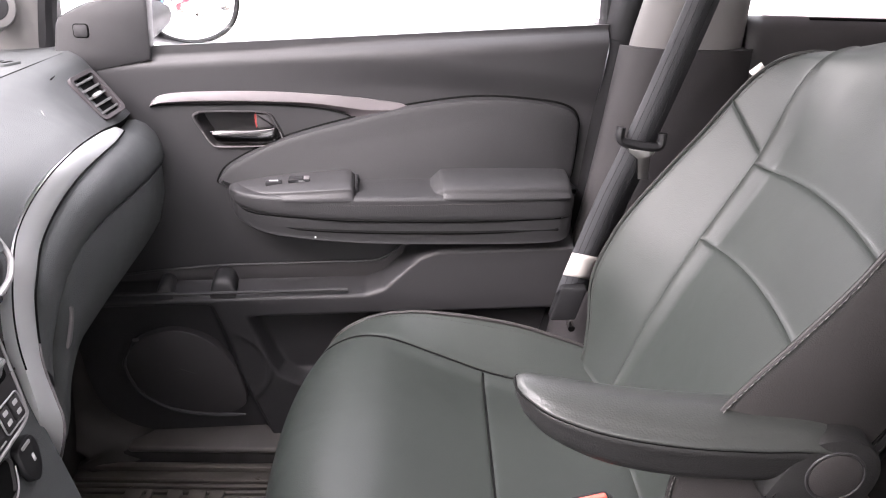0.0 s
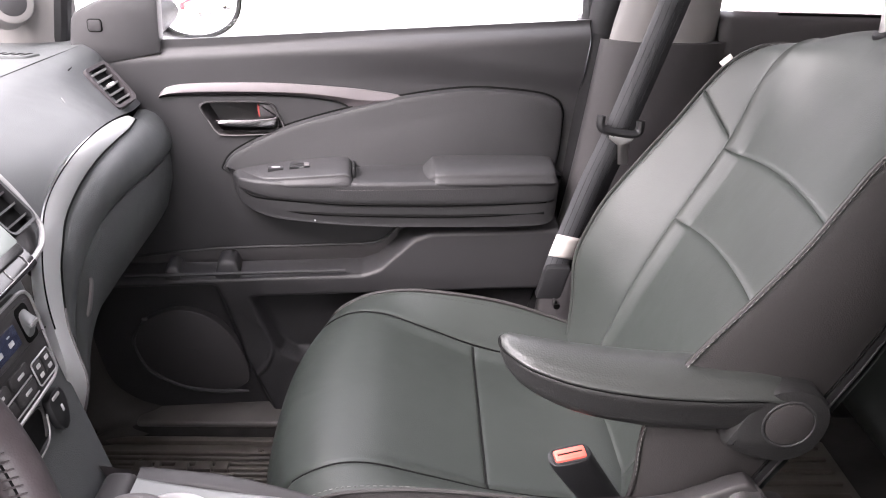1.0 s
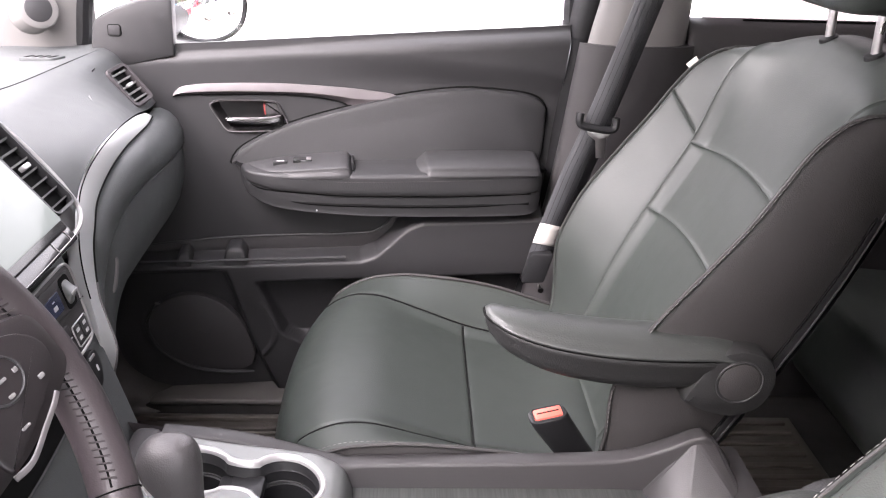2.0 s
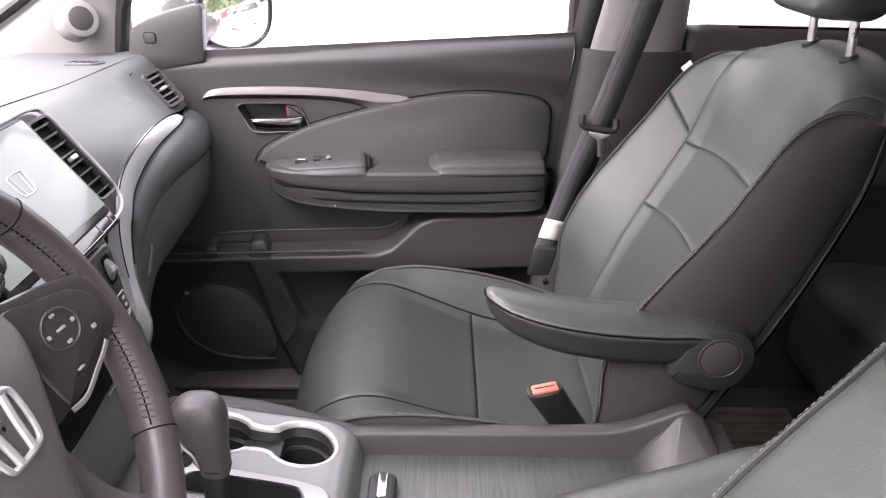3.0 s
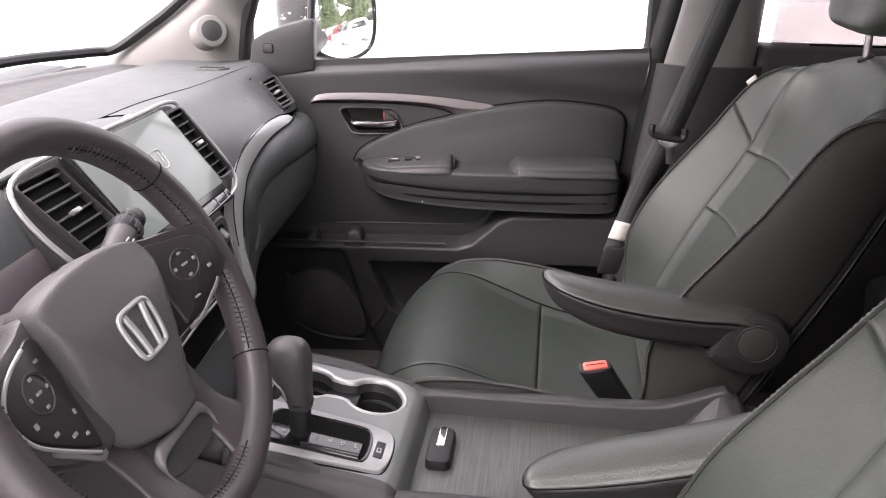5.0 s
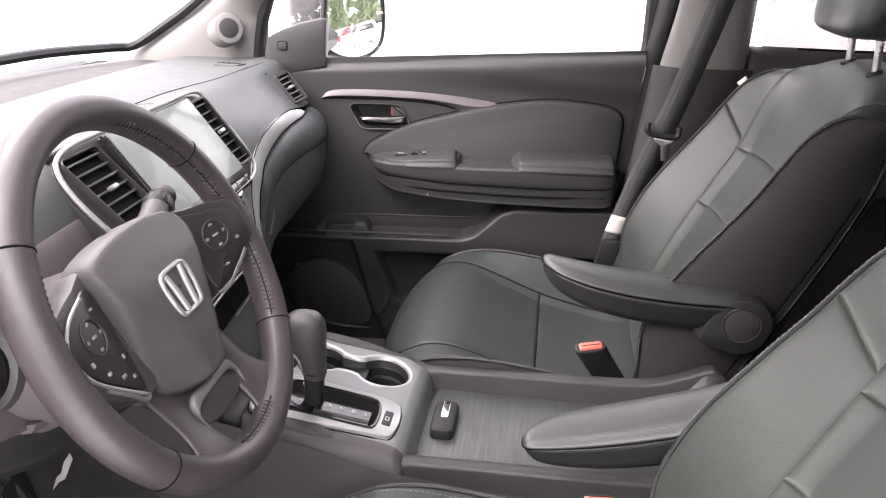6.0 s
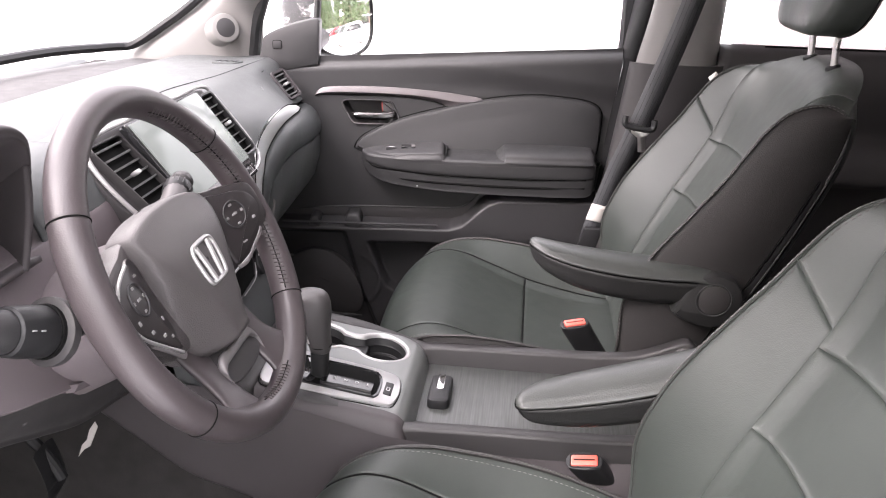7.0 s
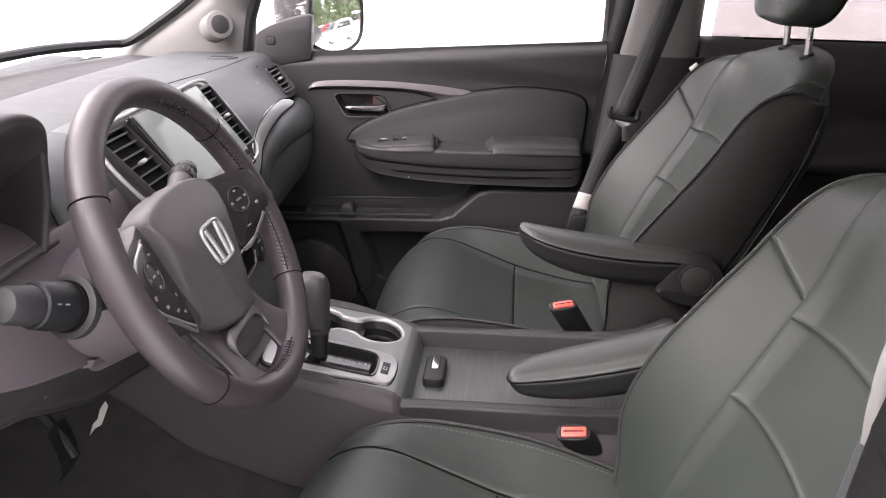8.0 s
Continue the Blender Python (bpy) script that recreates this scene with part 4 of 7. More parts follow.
# the graphite band sweeps along the fascia's lip and down beside the centre stack
inner = spline([(-0.452, 0.665, 0.641), (-0.437, 0.58, 0.659), (-0.419, 0.50, 0.675), (-0.406, 0.42, 0.685), (-0.403, 0.35, 0.682), (-0.406, 0.300, 0.667), (-0.404, 0.258, 0.650), (-0.397, 0.226, 0.630), (-0.391, 0.200, 0.600), (-0.381, 0.178, 0.570), (-0.372, 0.169, 0.53), (-0.369, 0.167, 0.505), (-0.372, 0.167, 0.477), (-0.378, 0.167, 0.445), (-0.391, 0.167, 0.405), (-0.414, 0.167, 0.375), (-0.450, 0.165, 0.34)], 110)
outer = spline([(-0.440, 0.672, 0.634), (-0.418, 0.58, 0.647), (-0.401, 0.48, 0.660), (-0.396, 0.40, 0.661), (-0.400, 0.345, 0.646), (-0.402, 0.300, 0.624), (-0.396, 0.266, 0.604), (-0.396, 0.250, 0.575), (-0.389, 0.228, 0.525), (-0.376, 0.213, 0.492), (-0.367, 0.204, 0.468), (-0.369, 0.200, 0.443), (-0.382, 0.200, 0.405), (-0.396, 0.200, 0.372), (-0.420, 0.200, 0.336), (-0.450, 0.195, 0.30)], 110)
mid = (inner + outer) / 2 + np.array((0.002, 0.0, 0.001))
deep_i, deep_o = inner + np.array((-0.012, 0, -0.004)), outer + np.array((-0.035, 0.006, -0.006))
rows = np.stack([deep_i, inner, inner * 0.6 + mid * 0.4 + np.array((0.001, 0, 0.001)), mid, outer * 0.7 + mid * 0.3 + np.array((0.001, 0, 0)), outer, deep_o])
part("graphite_band", (rows.transpose(1, 0, 2).reshape(-1, 3), grid_faces(7, 110)), BAND, dash, "satin graphite trim band", sharp=40)
part("band_edge", tube(inner[:66] + np.array((0.001, 0, 0.0005)), 0.0009, 6), SEAM, dash)
part("band_edge", tube(outer[:60] + np.array((0.001, 0.001, -0.001)), 0.0010, 6), SEAM, dash)
part("fin_edge", tube(outer[56:] + np.array((0.0005, 0.0, 0.0)), 0.0020, 6), SATIN, dash, "paler edge of the band")

# padded roll under the band, then the glove box
seam = spline([(-0.418, 0.765, 0.556), (-0.405, 0.66, 0.566), (-0.394, 0.54, 0.582), (-0.391, 0.45, 0.590), (-0.397, 0.39, 0.582), (-0.407, 0.355, 0.560), (-0.414, 0.333, 0.535), (-0.420, 0.318, 0.505), (-0.424, 0.300, 0.470), (-0.424, 0.285, 0.44)], 80)
upper = spline([(-0.452, 0.775, 0.630), (-0.440, 0.690, 0.632), (-0.420, 0.58, 0.645), (-0.404, 0.48, 0.657), (-0.400, 0.40, 0.657), (-0.405, 0.345, 0.640), (-0.407, 0.300, 0.618), (-0.402, 0.268, 0.595), (-0.404, 0.250, 0.560), (-0.398, 0.232, 0.515)], 80)
lower_edge = spline([(-0.52, 0.775, 0.36), (-0.51, 0.66, 0.36), (-0.50, 0.54, 0.365), (-0.49, 0.45, 0.37), (-0.485, 0.40, 0.375), (-0.48, 0.36, 0.37), (-0.475, 0.335, 0.36), (-0.47, 0.318, 0.35), (-0.46, 0.30, 0.34), (-0.46, 0.28, 0.33)], 80)


def sheet(a, b, rows):
    """A surface between two curves: rows of (share, push) with the push towards the cabin."""
    g = np.stack([a * (1 - k) + b * k + np.array(push) for k, push in rows])
    return g.transpose(1, 0, 2).reshape(-1, 3), grid_faces(len(rows), len(a))


part("padded_roll", sheet(upper, seam, [(0, (-0.012, 0, -0.002)), (0.02, (0, 0, 0)), (0.15, (0.010, -0.002, 0.003)), (0.35, (0.016, -0.004, 0.004)), (0.6, (0.016, -0.004, 0.002)), (0.85, (0.009, -0.002, 0)), (0.97, (0.001, 0, 0)), (1.0, (-0.014, 0, 0))]), DASH, dash, "padded charcoal roll", sharp=60)
glovebox = part("glove_box", sheet(seam, lower_edge, [(0, (-0.012, 0, 0)), (0.015, (0, 0, 0)), (0.10, (0.010, -0.001, 0)), (0.25, (0.024, -0.002, 0)), (0.5, (0.036, -0.003, 0)), (0.8, (0.020, -0.002, 0)), (1.0, (0, 0, 0))]), DASH, dash, "closed dark glove box lid", sharp=60)
part("glove_latch", loft([[(x + dx, y + dy, z) for dx, dy in ((-0.004, -0.003), (0.006, -0.003), (0.006, 0.004), (-0.004, 0.004))] for x, y, z in ((-0.412, 0.345, 0.522), (-0.410, 0.342, 0.512), (-0.411, 0.328, 0.486), (-0.414, 0.325, 0.478))], 16, 12), SATIN, glovebox, "satin latch of the glove box")
part("footwell_front", box(-0.95, -0.60, 0.16, 0.82, 0.0, 0.36, 0.02), CARPET, dash, "dark carpeted footwell end")
kick = []
for y, x0, dx, dz in ((0.775, -0.44, 0.0, 0.0), (0.748, -0.44, 0.004, 0.0), (0.715, -0.46, -0.006, -0.004), (0.692, -0.50, -0.020, -0.014), (0.668, -0.56, -0.055, -0.030)):
    kick.append([(x0, y, 0.030 + dz), (0.5 * (x0 - 0.528) + dx, y, 0.046 + dz), (-0.528 + dx, y, 0.066 + dz), (-0.566 + dx, y, 0.105 + dz), (-0.584 + dx, y, 0.170 + 0.6 * dz), (-0.592 + dx, y, 0.260), (-0.600 + dx, y, 0.42)])
part("kick_carpet", bars(kick, 40, 24), KICK, dash, "scuffed moulded carpet sweeping up the footwell's side", solid=0.006)


# right-hand vent in the fascia
rv_side, rv_face = Vector((0.010, 0.057, 0.004)).normalized(), Vector((0.75, -0.16, 0.62)).normalized()
rv_long = rv_face.cross(rv_side).normalized()
RV = Matrix.Translation(Vector((-0.477, 0.672, 0.681)) + rv_face * 0.010) @ Matrix((rv_side, rv_long, rv_face)).transposed().to_4x4()


def vent_unit(m, w, h, n, parent, rim_mat, tab=True, rim=0.007, thick=0.0032):
    """A rectangular air vent of width w and height h with n slats, facing its own +z, made in the frame m."""
    rim_o, rim_i = rounded(w + 2 * rim, h + 2 * rim, 0.010), rounded(w, h, 0.006)
    k = len(rim_o)
    v, f = [], []
    for o, z in ((rim_o, -0.018), (rim_o, 0.0), (np.array(rim_o) * 0.985, 0.002), (rim_i, 0.0015), (rim_i, -0.026)):
        v += [m @ Vector((a, b, z)) for a, b in o]
    unit = part("air_vent", (v, grid_faces(k, 5, True)), rim_mat, parent, "air vent with black slats")
    # a flat near-black sheet close behind the slats paints the throat's shade
    part("throat_shade", ([m @ Vector((a, b, -0.0085)) for a, b in rim_i], [tuple(range(k))]), SEAM, unit)
    th = min(thick, 0.24 * h / n)
    for i in range(n):
        b = -h / 2 + h * (i + 0.5) / n
        c = [m @ Vector(q) for q in ((-w / 2, b - th / 2, -0.003), (w / 2, b - th / 2, -0.003), (w / 2, b + th / 2, -0.002), (-w / 2, b + th / 2, -0.002), (-w / 2, b - th * 0.5, -0.007), (w / 2, b - th * 0.5, -0.007), (w / 2, b + th * 0.1, -0.007), (-w / 2, b + th * 0.1, -0.007))]
        part("slat", (c, [(0, 1, 2, 3), (3, 2, 6, 7), (0, 4, 5, 1), (4, 7, 6, 5), (0, 3, 7, 4), (1, 5, 6, 2)]), SLAT, unit)
    if tab:
        bm = box(-0.008, 0.008, -0.003, 0.003, -0.004, 0.004, 0.0015)
        bm.transform(m)
        part("vent_tab", bm, SILVER, unit, "chrome vent tab")
    return unit


vent_unit(RV, 0.050, 0.062, 5, dash, HOOD, rim=0.006)

# centre stack: sloping plate with vents, screen and controls
SL = math.atan2(0.084, 0.106)
STACK = Matrix.Translation((-0.430, 0.030, 0.710)) @ Matrix.Rotation(radians(90), 4, "Z") @ Matrix.Rotation(radians(90) - SL, 4, "X")


def on_stack(a, b, c=0.0):
    """a across the car to the passenger, b up the slope, c out of the plate."""
    return STACK @ Vector((a, b, c))


stack_o = spline([(-0.235, 0.058), (-0.10, 0.072), (0.05, 0.072), (0.158, 0.070), (0.176, 0.046), (0.180, -0.010), (0.176, -0.050), (0.160, -0.080), (0.10, -0.092), (-0.10, -0.092), (-0.19, -0.080), (-0.240, -0.040)], 100, True)
stack = part("centre_stack", slab(stack_o, 0.05, lambda a, b, c: on_stack(a, b, -c - 0.004), 0.004), TRIM_DARK, dash, "dark centre stack surround")
part("stack_rim", tube([on_stack(a, b, 0.0030) for a, b in stack_o], 0.0032, 8, True, up=tuple(STACK.to_3x3() @ Vector((0, 0, 1)))), SILVER, stack, "bright rim round the centre stack")
screen = part("touch_screen", slab(rounded(0.244, 0.146, 0.004, c=(-0.010, -0.007)), 0.012, lambda a, b, c: on_stack(a, b, 0.010 - c), 0.002), GLOSS, stack, "touch screen switched on with a pale empty picture")
part("screen_glass", slab(rounded(0.236, 0.132, 0.002, c=(-0.008, -0.0035)), 0.004, lambda a, b, c: on_stack(a, b, 0.0125 - c), 0.0008), SCREEN, screen, "pale grey reflecting glass")
mark_o = np.array(spline([(-0.0145, 0.0125), (0.0, 0.0140), (0.0145, 0.0125), (0.0165, 0.003), (0.0135, -0.0105), (0.008, -0.0135), (-0.008, -0.0135), (-0.0135, -0.0105), (-0.0165, 0.003)], 48, True)) + np.array((0.014, 0.004))
part("screen_mark", tube([on_stack(a, b, 0.0128) for a, b in mark_o], 0.0009, 5, True), LETTER, screen, "plain outlined badge shown on the screen")
for sg in (-1, 1):
    part("screen_bar", tube([on_stack(0.014 + sg * 0.0095, 0.0165, 0.0128), on_stack(0.014 + sg * 0.0075, 0.003, 0.0128), on_stack(0.014 + sg * 0.0060, -0.0085, 0.0128)], 0.0008, 5), LETTER, screen)
shelf = part("screen_base", slab(rounded(0.250, 0.022, 0.005, c=(-0.006, -0.0855)), 0.012, lambda a, b, c: on_stack(a, b, 0.006 - c), 0.002), GLOSS, stack, "gloss black strip under the screen")
part("strip_button", tube([on_stack(a, b, 0.0062) for a, b in rounded(0.034, 0.013, 0.003, c=(0.088, -0.0855))], 0.0006, 5, True), SILVER, shelf)
vent_unit(STACK @ Matrix.Translation((0.144, -0.004, 0.0058)), 0.046, 0.116, 8, stack, BLACK, rim=0.004, thick=0.002)
SKEW = Matrix(((1, -0.20, 0, 0), (0, 1, 0, 0), (0, 0, 1, 0), (0, 0, 0, 1)))
vent_unit(STACK @ Matrix.Translation((-0.182, 0.004, 0.006)) @ SKEW, 0.076, 0.106, 7, stack, TRIM_DARK, rim=0.0025, thick=0.0022)

part("stack_bridge", bars([[(-0.600, y, 0.722 - d), (-0.560, y, 0.752 - d), (-0.520, y, 0.763 - d), (-0.482, y, 0.7655 - d)] for y, d in ((-0.225, 0.004), (-0.10, 0.0), (0.06, 0.0), (0.12, 0.006), (0.165, 0.030))], 20, 24), DASH, dash, "soft dash top behind the screen", solid=0.006)

# climate panel and lower stack
CL = Matrix.Translation((-0.384, 0.050, 0.575)) @ Matrix.Rotation(radians(90), 4, "Z") @ Matrix.Rotation(radians(90 - 14), 4, "X")


def on_climate(a, b, c=0.0):
    return CL @ Vector((a, b, c))


body = part("lower_stack", slab(rounded(0.31, 0.40, 0.02, c=(-0.030, -0.12)), 0.06, lambda a, b, c: on_climate(a, b, -0.008 - c), 0.004), DASH, dash, "charcoal lower centre stack")
frame_o = np.array(spline([(-0.150, 0.030), (-0.05, 0.032), (0.060, 0.032), (0.094, 0.031), (0.1045, 0.024), (0.1055, 0.010), (0.1010, -0.020), (0.0965, -0.048), (0.0900, -0.0600), (0.060, -0.0635), (-0.05, -0.066), (-0.150, -0.068), (-0.156, -0.02)], 90, True))
climate = part("climate_panel", slab(frame_o, 0.014, lambda a, b, c: on_climate(a, b, 0.003 - c), 0.002), CONSOLE, dash, "climate control panel with rows of buttons")
part("panel_rim", tube([on_climate(a, b, 0.0030) for a, b in frame_o], 0.0019, 8, True), SILVER, climate, "bright rim of the panel")
well = part("display_field", slab(spline([(-0.140, 0.023), (0.060, 0.025), (0.0945, 0.024), (0.0985, 0.016), (0.0955, -0.012), (0.088, -0.0165), (-0.14, -0.0215)], 70, True), 0.003, lambda a, b, c: on_climate(a, b, 0.0042 - c), 0.001), TRIM_DARK, climate)
part("climate_display", slab(rounded(0.112, 0.0225, 0.002, c=(0.004, 0.0035)), 0.003, lambda a, b, c: on_climate(a, b, 0.0052 - c), 0.0006), DISPLAY, climate, "dim blue-grey display with pale digits")
for a, w in ((-0.030, 0.010), (-0.006, 0.014), (0.018, 0.016), (0.044, 0.009)):
    part("display_mark", slab(rounded(w, 0.0050, 0.001, c=(a, 0.001)), 0.001, lambda a, b, c: on_climate(a, b, 0.0056 - c), 0.0002), LETTER, climate)
    part("display_mark", slab(rounded(w * 0.6, 0.0016, 0.0006, c=(a, 0.0085)), 0.001, lambda a, b, c: on_climate(a, b, 0.0056 - c), 0.0002), LETTER, climate)
# near-black plate: painted shade round the toggle, no real depth
part("toggle_well_shade", slab(rounded(0.024, 0.038, 0.006, c=(0.0805, 0.0040)), 0.003, lambda a, b, c: on_climate(a, b, 0.0050 - c), 0.001), SEAM, climate)
toggle = part("toggle", loft([[on_climate(a, b, c) for a, b in ((0.073, z0), (0.088, z0), (0.088, z1), (0.073, z1))] for z0, z1, c in ((-0.010, 0.017, 0.004), (-0.006, 0.013, 0.006), (-0.001, 0.0065, 0.010), (0.0005, 0.0045, 0.012))], 20, 14), DECK, climate, "silver temperature toggle")
part("toggle_tip", box(0, 0.015, 0, 0.0035, 0, 0.003, 0.001), SILVER, toggle).matrix_basis = CL @ Matrix.Translation((0.073, 0.0010, 0.0105))
for a, w in ((-0.085, 0.026), (-0.046, 0.030), (-0.006, 0.034), (0.034, 0.034)):
    for b in (-0.0295, -0.0475):
        key = part("button", slab(rounded(w, 0.0135, 0.0025, c=(a, b)), 0.004, lambda a, b, c: on_climate(a, b, 0.0058 - c), 0.0012), CONSOLE, climate)
        part("button_mark", slab(rounded(w * 0.36, 0.0032, 0.001, c=(a, b)), 0.001, lambda a, b, c: on_climate(a, b, 0.0062 - c), 0.0002), LETTER, key)
for a in (0.0645, 0.0825):
    key = part("button", slab(rounded(0.0155, 0.021, 0.0025, c=(a, -0.0430)), 0.004, lambda a, b, c: on_climate(a, b, 0.0058 - c), 0.0012), CONSOLE, climate)
    for b in (-0.0375, -0.0475):
        part("button_mark", slab(rounded(0.0075, 0.0045, 0.0012, c=(a, b)), 0.001, lambda a, b, c: on_climate(a, b, 0.0062 - c), 0.0002), LETTER, key)
part("button_rim", tube([on_climate(a, b, 0.0052) for a, b in rounded(0.037, 0.026, 0.004, c=(0.0735, -0.0430))], 0.0009, 5, True), SILVER, climate)
for b in (-0.0385, -0.0570):
    part("row_line", tube([on_climate(-0.14, b - 0.002, 0.0050), on_climate(0.050, b, 0.0050)], 0.0009, 6), SILVER, climate)
hollow_o = np.array(spline([(-0.14, -0.0745), (0.0, -0.0745), (0.046, -0.0750), (0.0545, -0.0800), (0.0530, -0.0880), (0.044, -0.1040), (0.030, -0.1100), (-0.14, -0.1180)], 60, True))
hollow_mid = np.array((-0.03, -0.094))
rows = [[on_climate(*((q - hollow_mid) * k + hollow_mid), c) for q in hollow_o] for k, c in ((1.03, -0.010), (1.03, -0.0055), (1.01, -0.0045), (1.0, -0.0055), (0.97, -0.0075), (0.96, -0.0078))]
hollow = part("storage_rim", (np.array(rows).reshape(-1, 3), grid_faces(60, 6, True)), CONSOLE, body, "rounded rim of the open storage hollow")
# the hollow is not cut in; a near-black plate paints its shade
part("hollow_shade", slab(hollow_o, 0.004, lambda a, b, c: on_climate(a, b, -0.0066 - c), 0.001), SEAM, hollow, "near-black sheet painted as the shade in the open storage hollow")
part("hollow_line", tube([on_climate(*q, -0.0045) for q in spline([(-0.02, -0.1165), (0.030, -0.1130), (0.0475, -0.1060), (0.0570, -0.0885)], 30)], 0.0010, 6), SILVER, hollow)
heat = part("seat_heat_switch", slab(spline([(0.064, -0.0770), (0.0855, -0.0755), (0.0920, -0.0880), (0.0860, -0.1080), (0.0740, -0.1180), (0.0640, -0.1120), (0.0600, -0.0950)], 40, True), 0.008, lambda a, b, c: on_climate(a, b, 0.0005 - c), 0.0025), BLACK, body, "black seat heating switch")
part("switch_tip", slab(rounded(0.0150, 0.0036, 0.0012, c=(0.0745, -0.0800)), 0.003, lambda a, b, c: on_climate(a, b, 0.0018 - c), 0.0006), SILVER, heat)
part("switch_mark", slab(rounded(0.004, 0.008, 0.001, c=(0.0775, -0.0960)), 0.002, lambda a, b, c: on_climate(a, b, 0.0010 - c), 0.0003), LETTER, heat)

# driver's side: instrument hood, lower panel, column
hood = thing("instrument_hood", "black instrument hood over the dials", "instrument cluster")
hood_rows = []
for y, dz, dx in ((-0.66, -0.075, -0.05), (-0.60, -0.020, -0.02), (-0.52, 0.0, 0.0), (-0.44, 0.0, 0.0), (-0.385, -0.022, -0.01), (-0.355, -0.065, -0.03)):
    hood_rows.append([(-0.66, y, 0.752 + dz * 0.1), (-0.58, y, 0.790 + dz * 0.5), (-0.47 + dx, y, 0.836 + dz), (-0.418 + dx, y, 0.846 + dz), (-0.410 + dx, y, 0.838 + dz), (-0.425 + dx, y, 0.826 + dz), (-0.53, y, 0.795 + dz)])
part("hood_shell", bars(hood_rows, 36, 40), HOOD, hood, solid=0.004)
part("hood_face", box(-0.56, -0.535, -0.66, -0.335, 0.60, 0.80, 0.01), HOOD, hood, "black dial face")
for y in (-0.58, -0.43):
    dl = part("dial", disc((-0.532, y, 0.725), (1, 0, 0.2), 0.055, 0.02, 40, 0.002), GLOSS, hood)
    part("dial_rim", tube([(-0.530, y + 0.056 * math.cos(a), 0.725 + 0.056 * math.sin(a)) for a in np.linspace(0, 2 * math.pi, 48, endpoint=False)], 0.0025, 6, True, up=(1, 0, 0)), SATIN, dl)
part("hood_cheek", bars([[(-0.60, -0.330, 0.77), (-0.50, -0.345, 0.785), (-0.435, -0.362, 0.785)], [(-0.60, -0.330, 0.72), (-0.50, -0.350, 0.73), (-0.425, -0.385, 0.74)], [(-0.60, -0.340, 0.62), (-0.48, -0.37, 0.66), (-0.410, -0.43, 0.695)]], 16, 16), HOOD, hood, solid=0.006)
part("hood_floor", bars([[(-0.56, y, 0.665), (-0.48, y, 0.685), (-0.415, y, 0.700)] for y in (-0.66, -0.5, -0.40)], 10, 10), HOOD, hood, solid=0.006)
lower, under = [], []
for y, c, b in ((-0.82, 0.668, 0.560), (-0.62, 0.626, 0.552), (-0.52, 0.588, 0.535), (-0.44, 0.561, 0.500), (-0.36, 0.537, 0.465), (-0.28, 0.505, 0.445), (-0.22, 0.475, 0.430), (-0.16, 0.455, 0.42)):
    lower.append([(-0.56, y, 0.700), (-0.455, y, 0.695), (-0.432, y, 0.690), (-0.410, y, 0.5 * (0.69 + c) + 0.010), (-0.389, y, c + 0.012), (-0.386, y, c + 0.003), (-0.394, y, c - 0.001)])
    under.append([(-0.396, y, c + 0.001), (-0.400, y, c - 0.006), (-0.414, y, 0.5 * (c + b)), (-0.424, y, b + 0.010), (-0.436, y, b), (-0.54, y, b - 0.01)])
part("knee_panel", bars(lower, 48, 60), KNEE, dash, "charcoal lower panel under the wheel", solid=0.006)
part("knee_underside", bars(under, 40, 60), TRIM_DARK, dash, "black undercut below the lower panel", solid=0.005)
part("panel_clip", box(-0.428, -0.414, -0.475, -0.445, 0.540, 0.548, 0.002), SATIN, dash, "small metal clip")
part("driver_fascia", bars([[(-0.565, y, 0.764), (-0.50, y, 0.764), (-0.462, y, 0.742), (-0.438, y, 0.70), (-0.42, y, 0.64)] for y in (-0.355, -0.30, -0.255, -0.20)], 16, 12), DASH, dash, solid=0.004)

# ---- windscreen pillar and tweeter ----
pillar = thing("pillar_a", "light grey trim of the windscreen pillar", "pillar trim", kind="structure")
part("pillar_trim", loft([[(x0 - 0.01, y + 0.035, z), (x0 + 0.02, y + 0.008, z), (x0 * 0.6 + x1 * 0.4, y - 0.010, z), (x1 - 0.03, y - 0.006, z), (x1, y + 0.02, z), (x1 - 0.01, y + 0.06, z), ((x0 + x1) / 2, y + 0.075, z)] for x0, x1, y, z in ((-0.930, -0.575, 0.782, 0.69), (-0.850, -0.572, 0.778, 0.745), (-0.765, -0.565, 0.772, 0.80), (-0.690, -0.552, 0.760, 0.85), (-0.560, -0.470, 0.720, 0.95), (-0.25, -0.16, 0.64, 1.22))], 36, 44), PILLAR, pillar, "pale grey pillar trim")
part("windscreen_border", tube(spline([(-0.99, 0.30, 0.757), (-0.965, 0.55, 0.752), (-0.915, 0.735, 0.742), (-0.875, 0.780, 0.745), (-0.785, 0.782, 0.80), (-0.712, 0.775, 0.85), (-0.585, 0.750, 0.95), (-0.28, 0.67, 1.22)], 60), 0.011, 8), BLACK, pillar, "black border of the windscreen")
tw = part("tweeter", disc((-0.622, 0.724, 0.799), (0.62, -0.72, 0.30), 0.034, 0.05, 40, 0.007), PILLAR, pillar, "round tweeter in the pillar")
part("tweeter_grille", disc(Vector((-0.622, 0.724, 0.799)) + Vector((0.62, -0.72, 0.30)).normalized() * 0.0015, (0.62, -0.72, 0.30), 0.023, 0.01, 32, 0.004), TRIM, tw, "dark round grille")
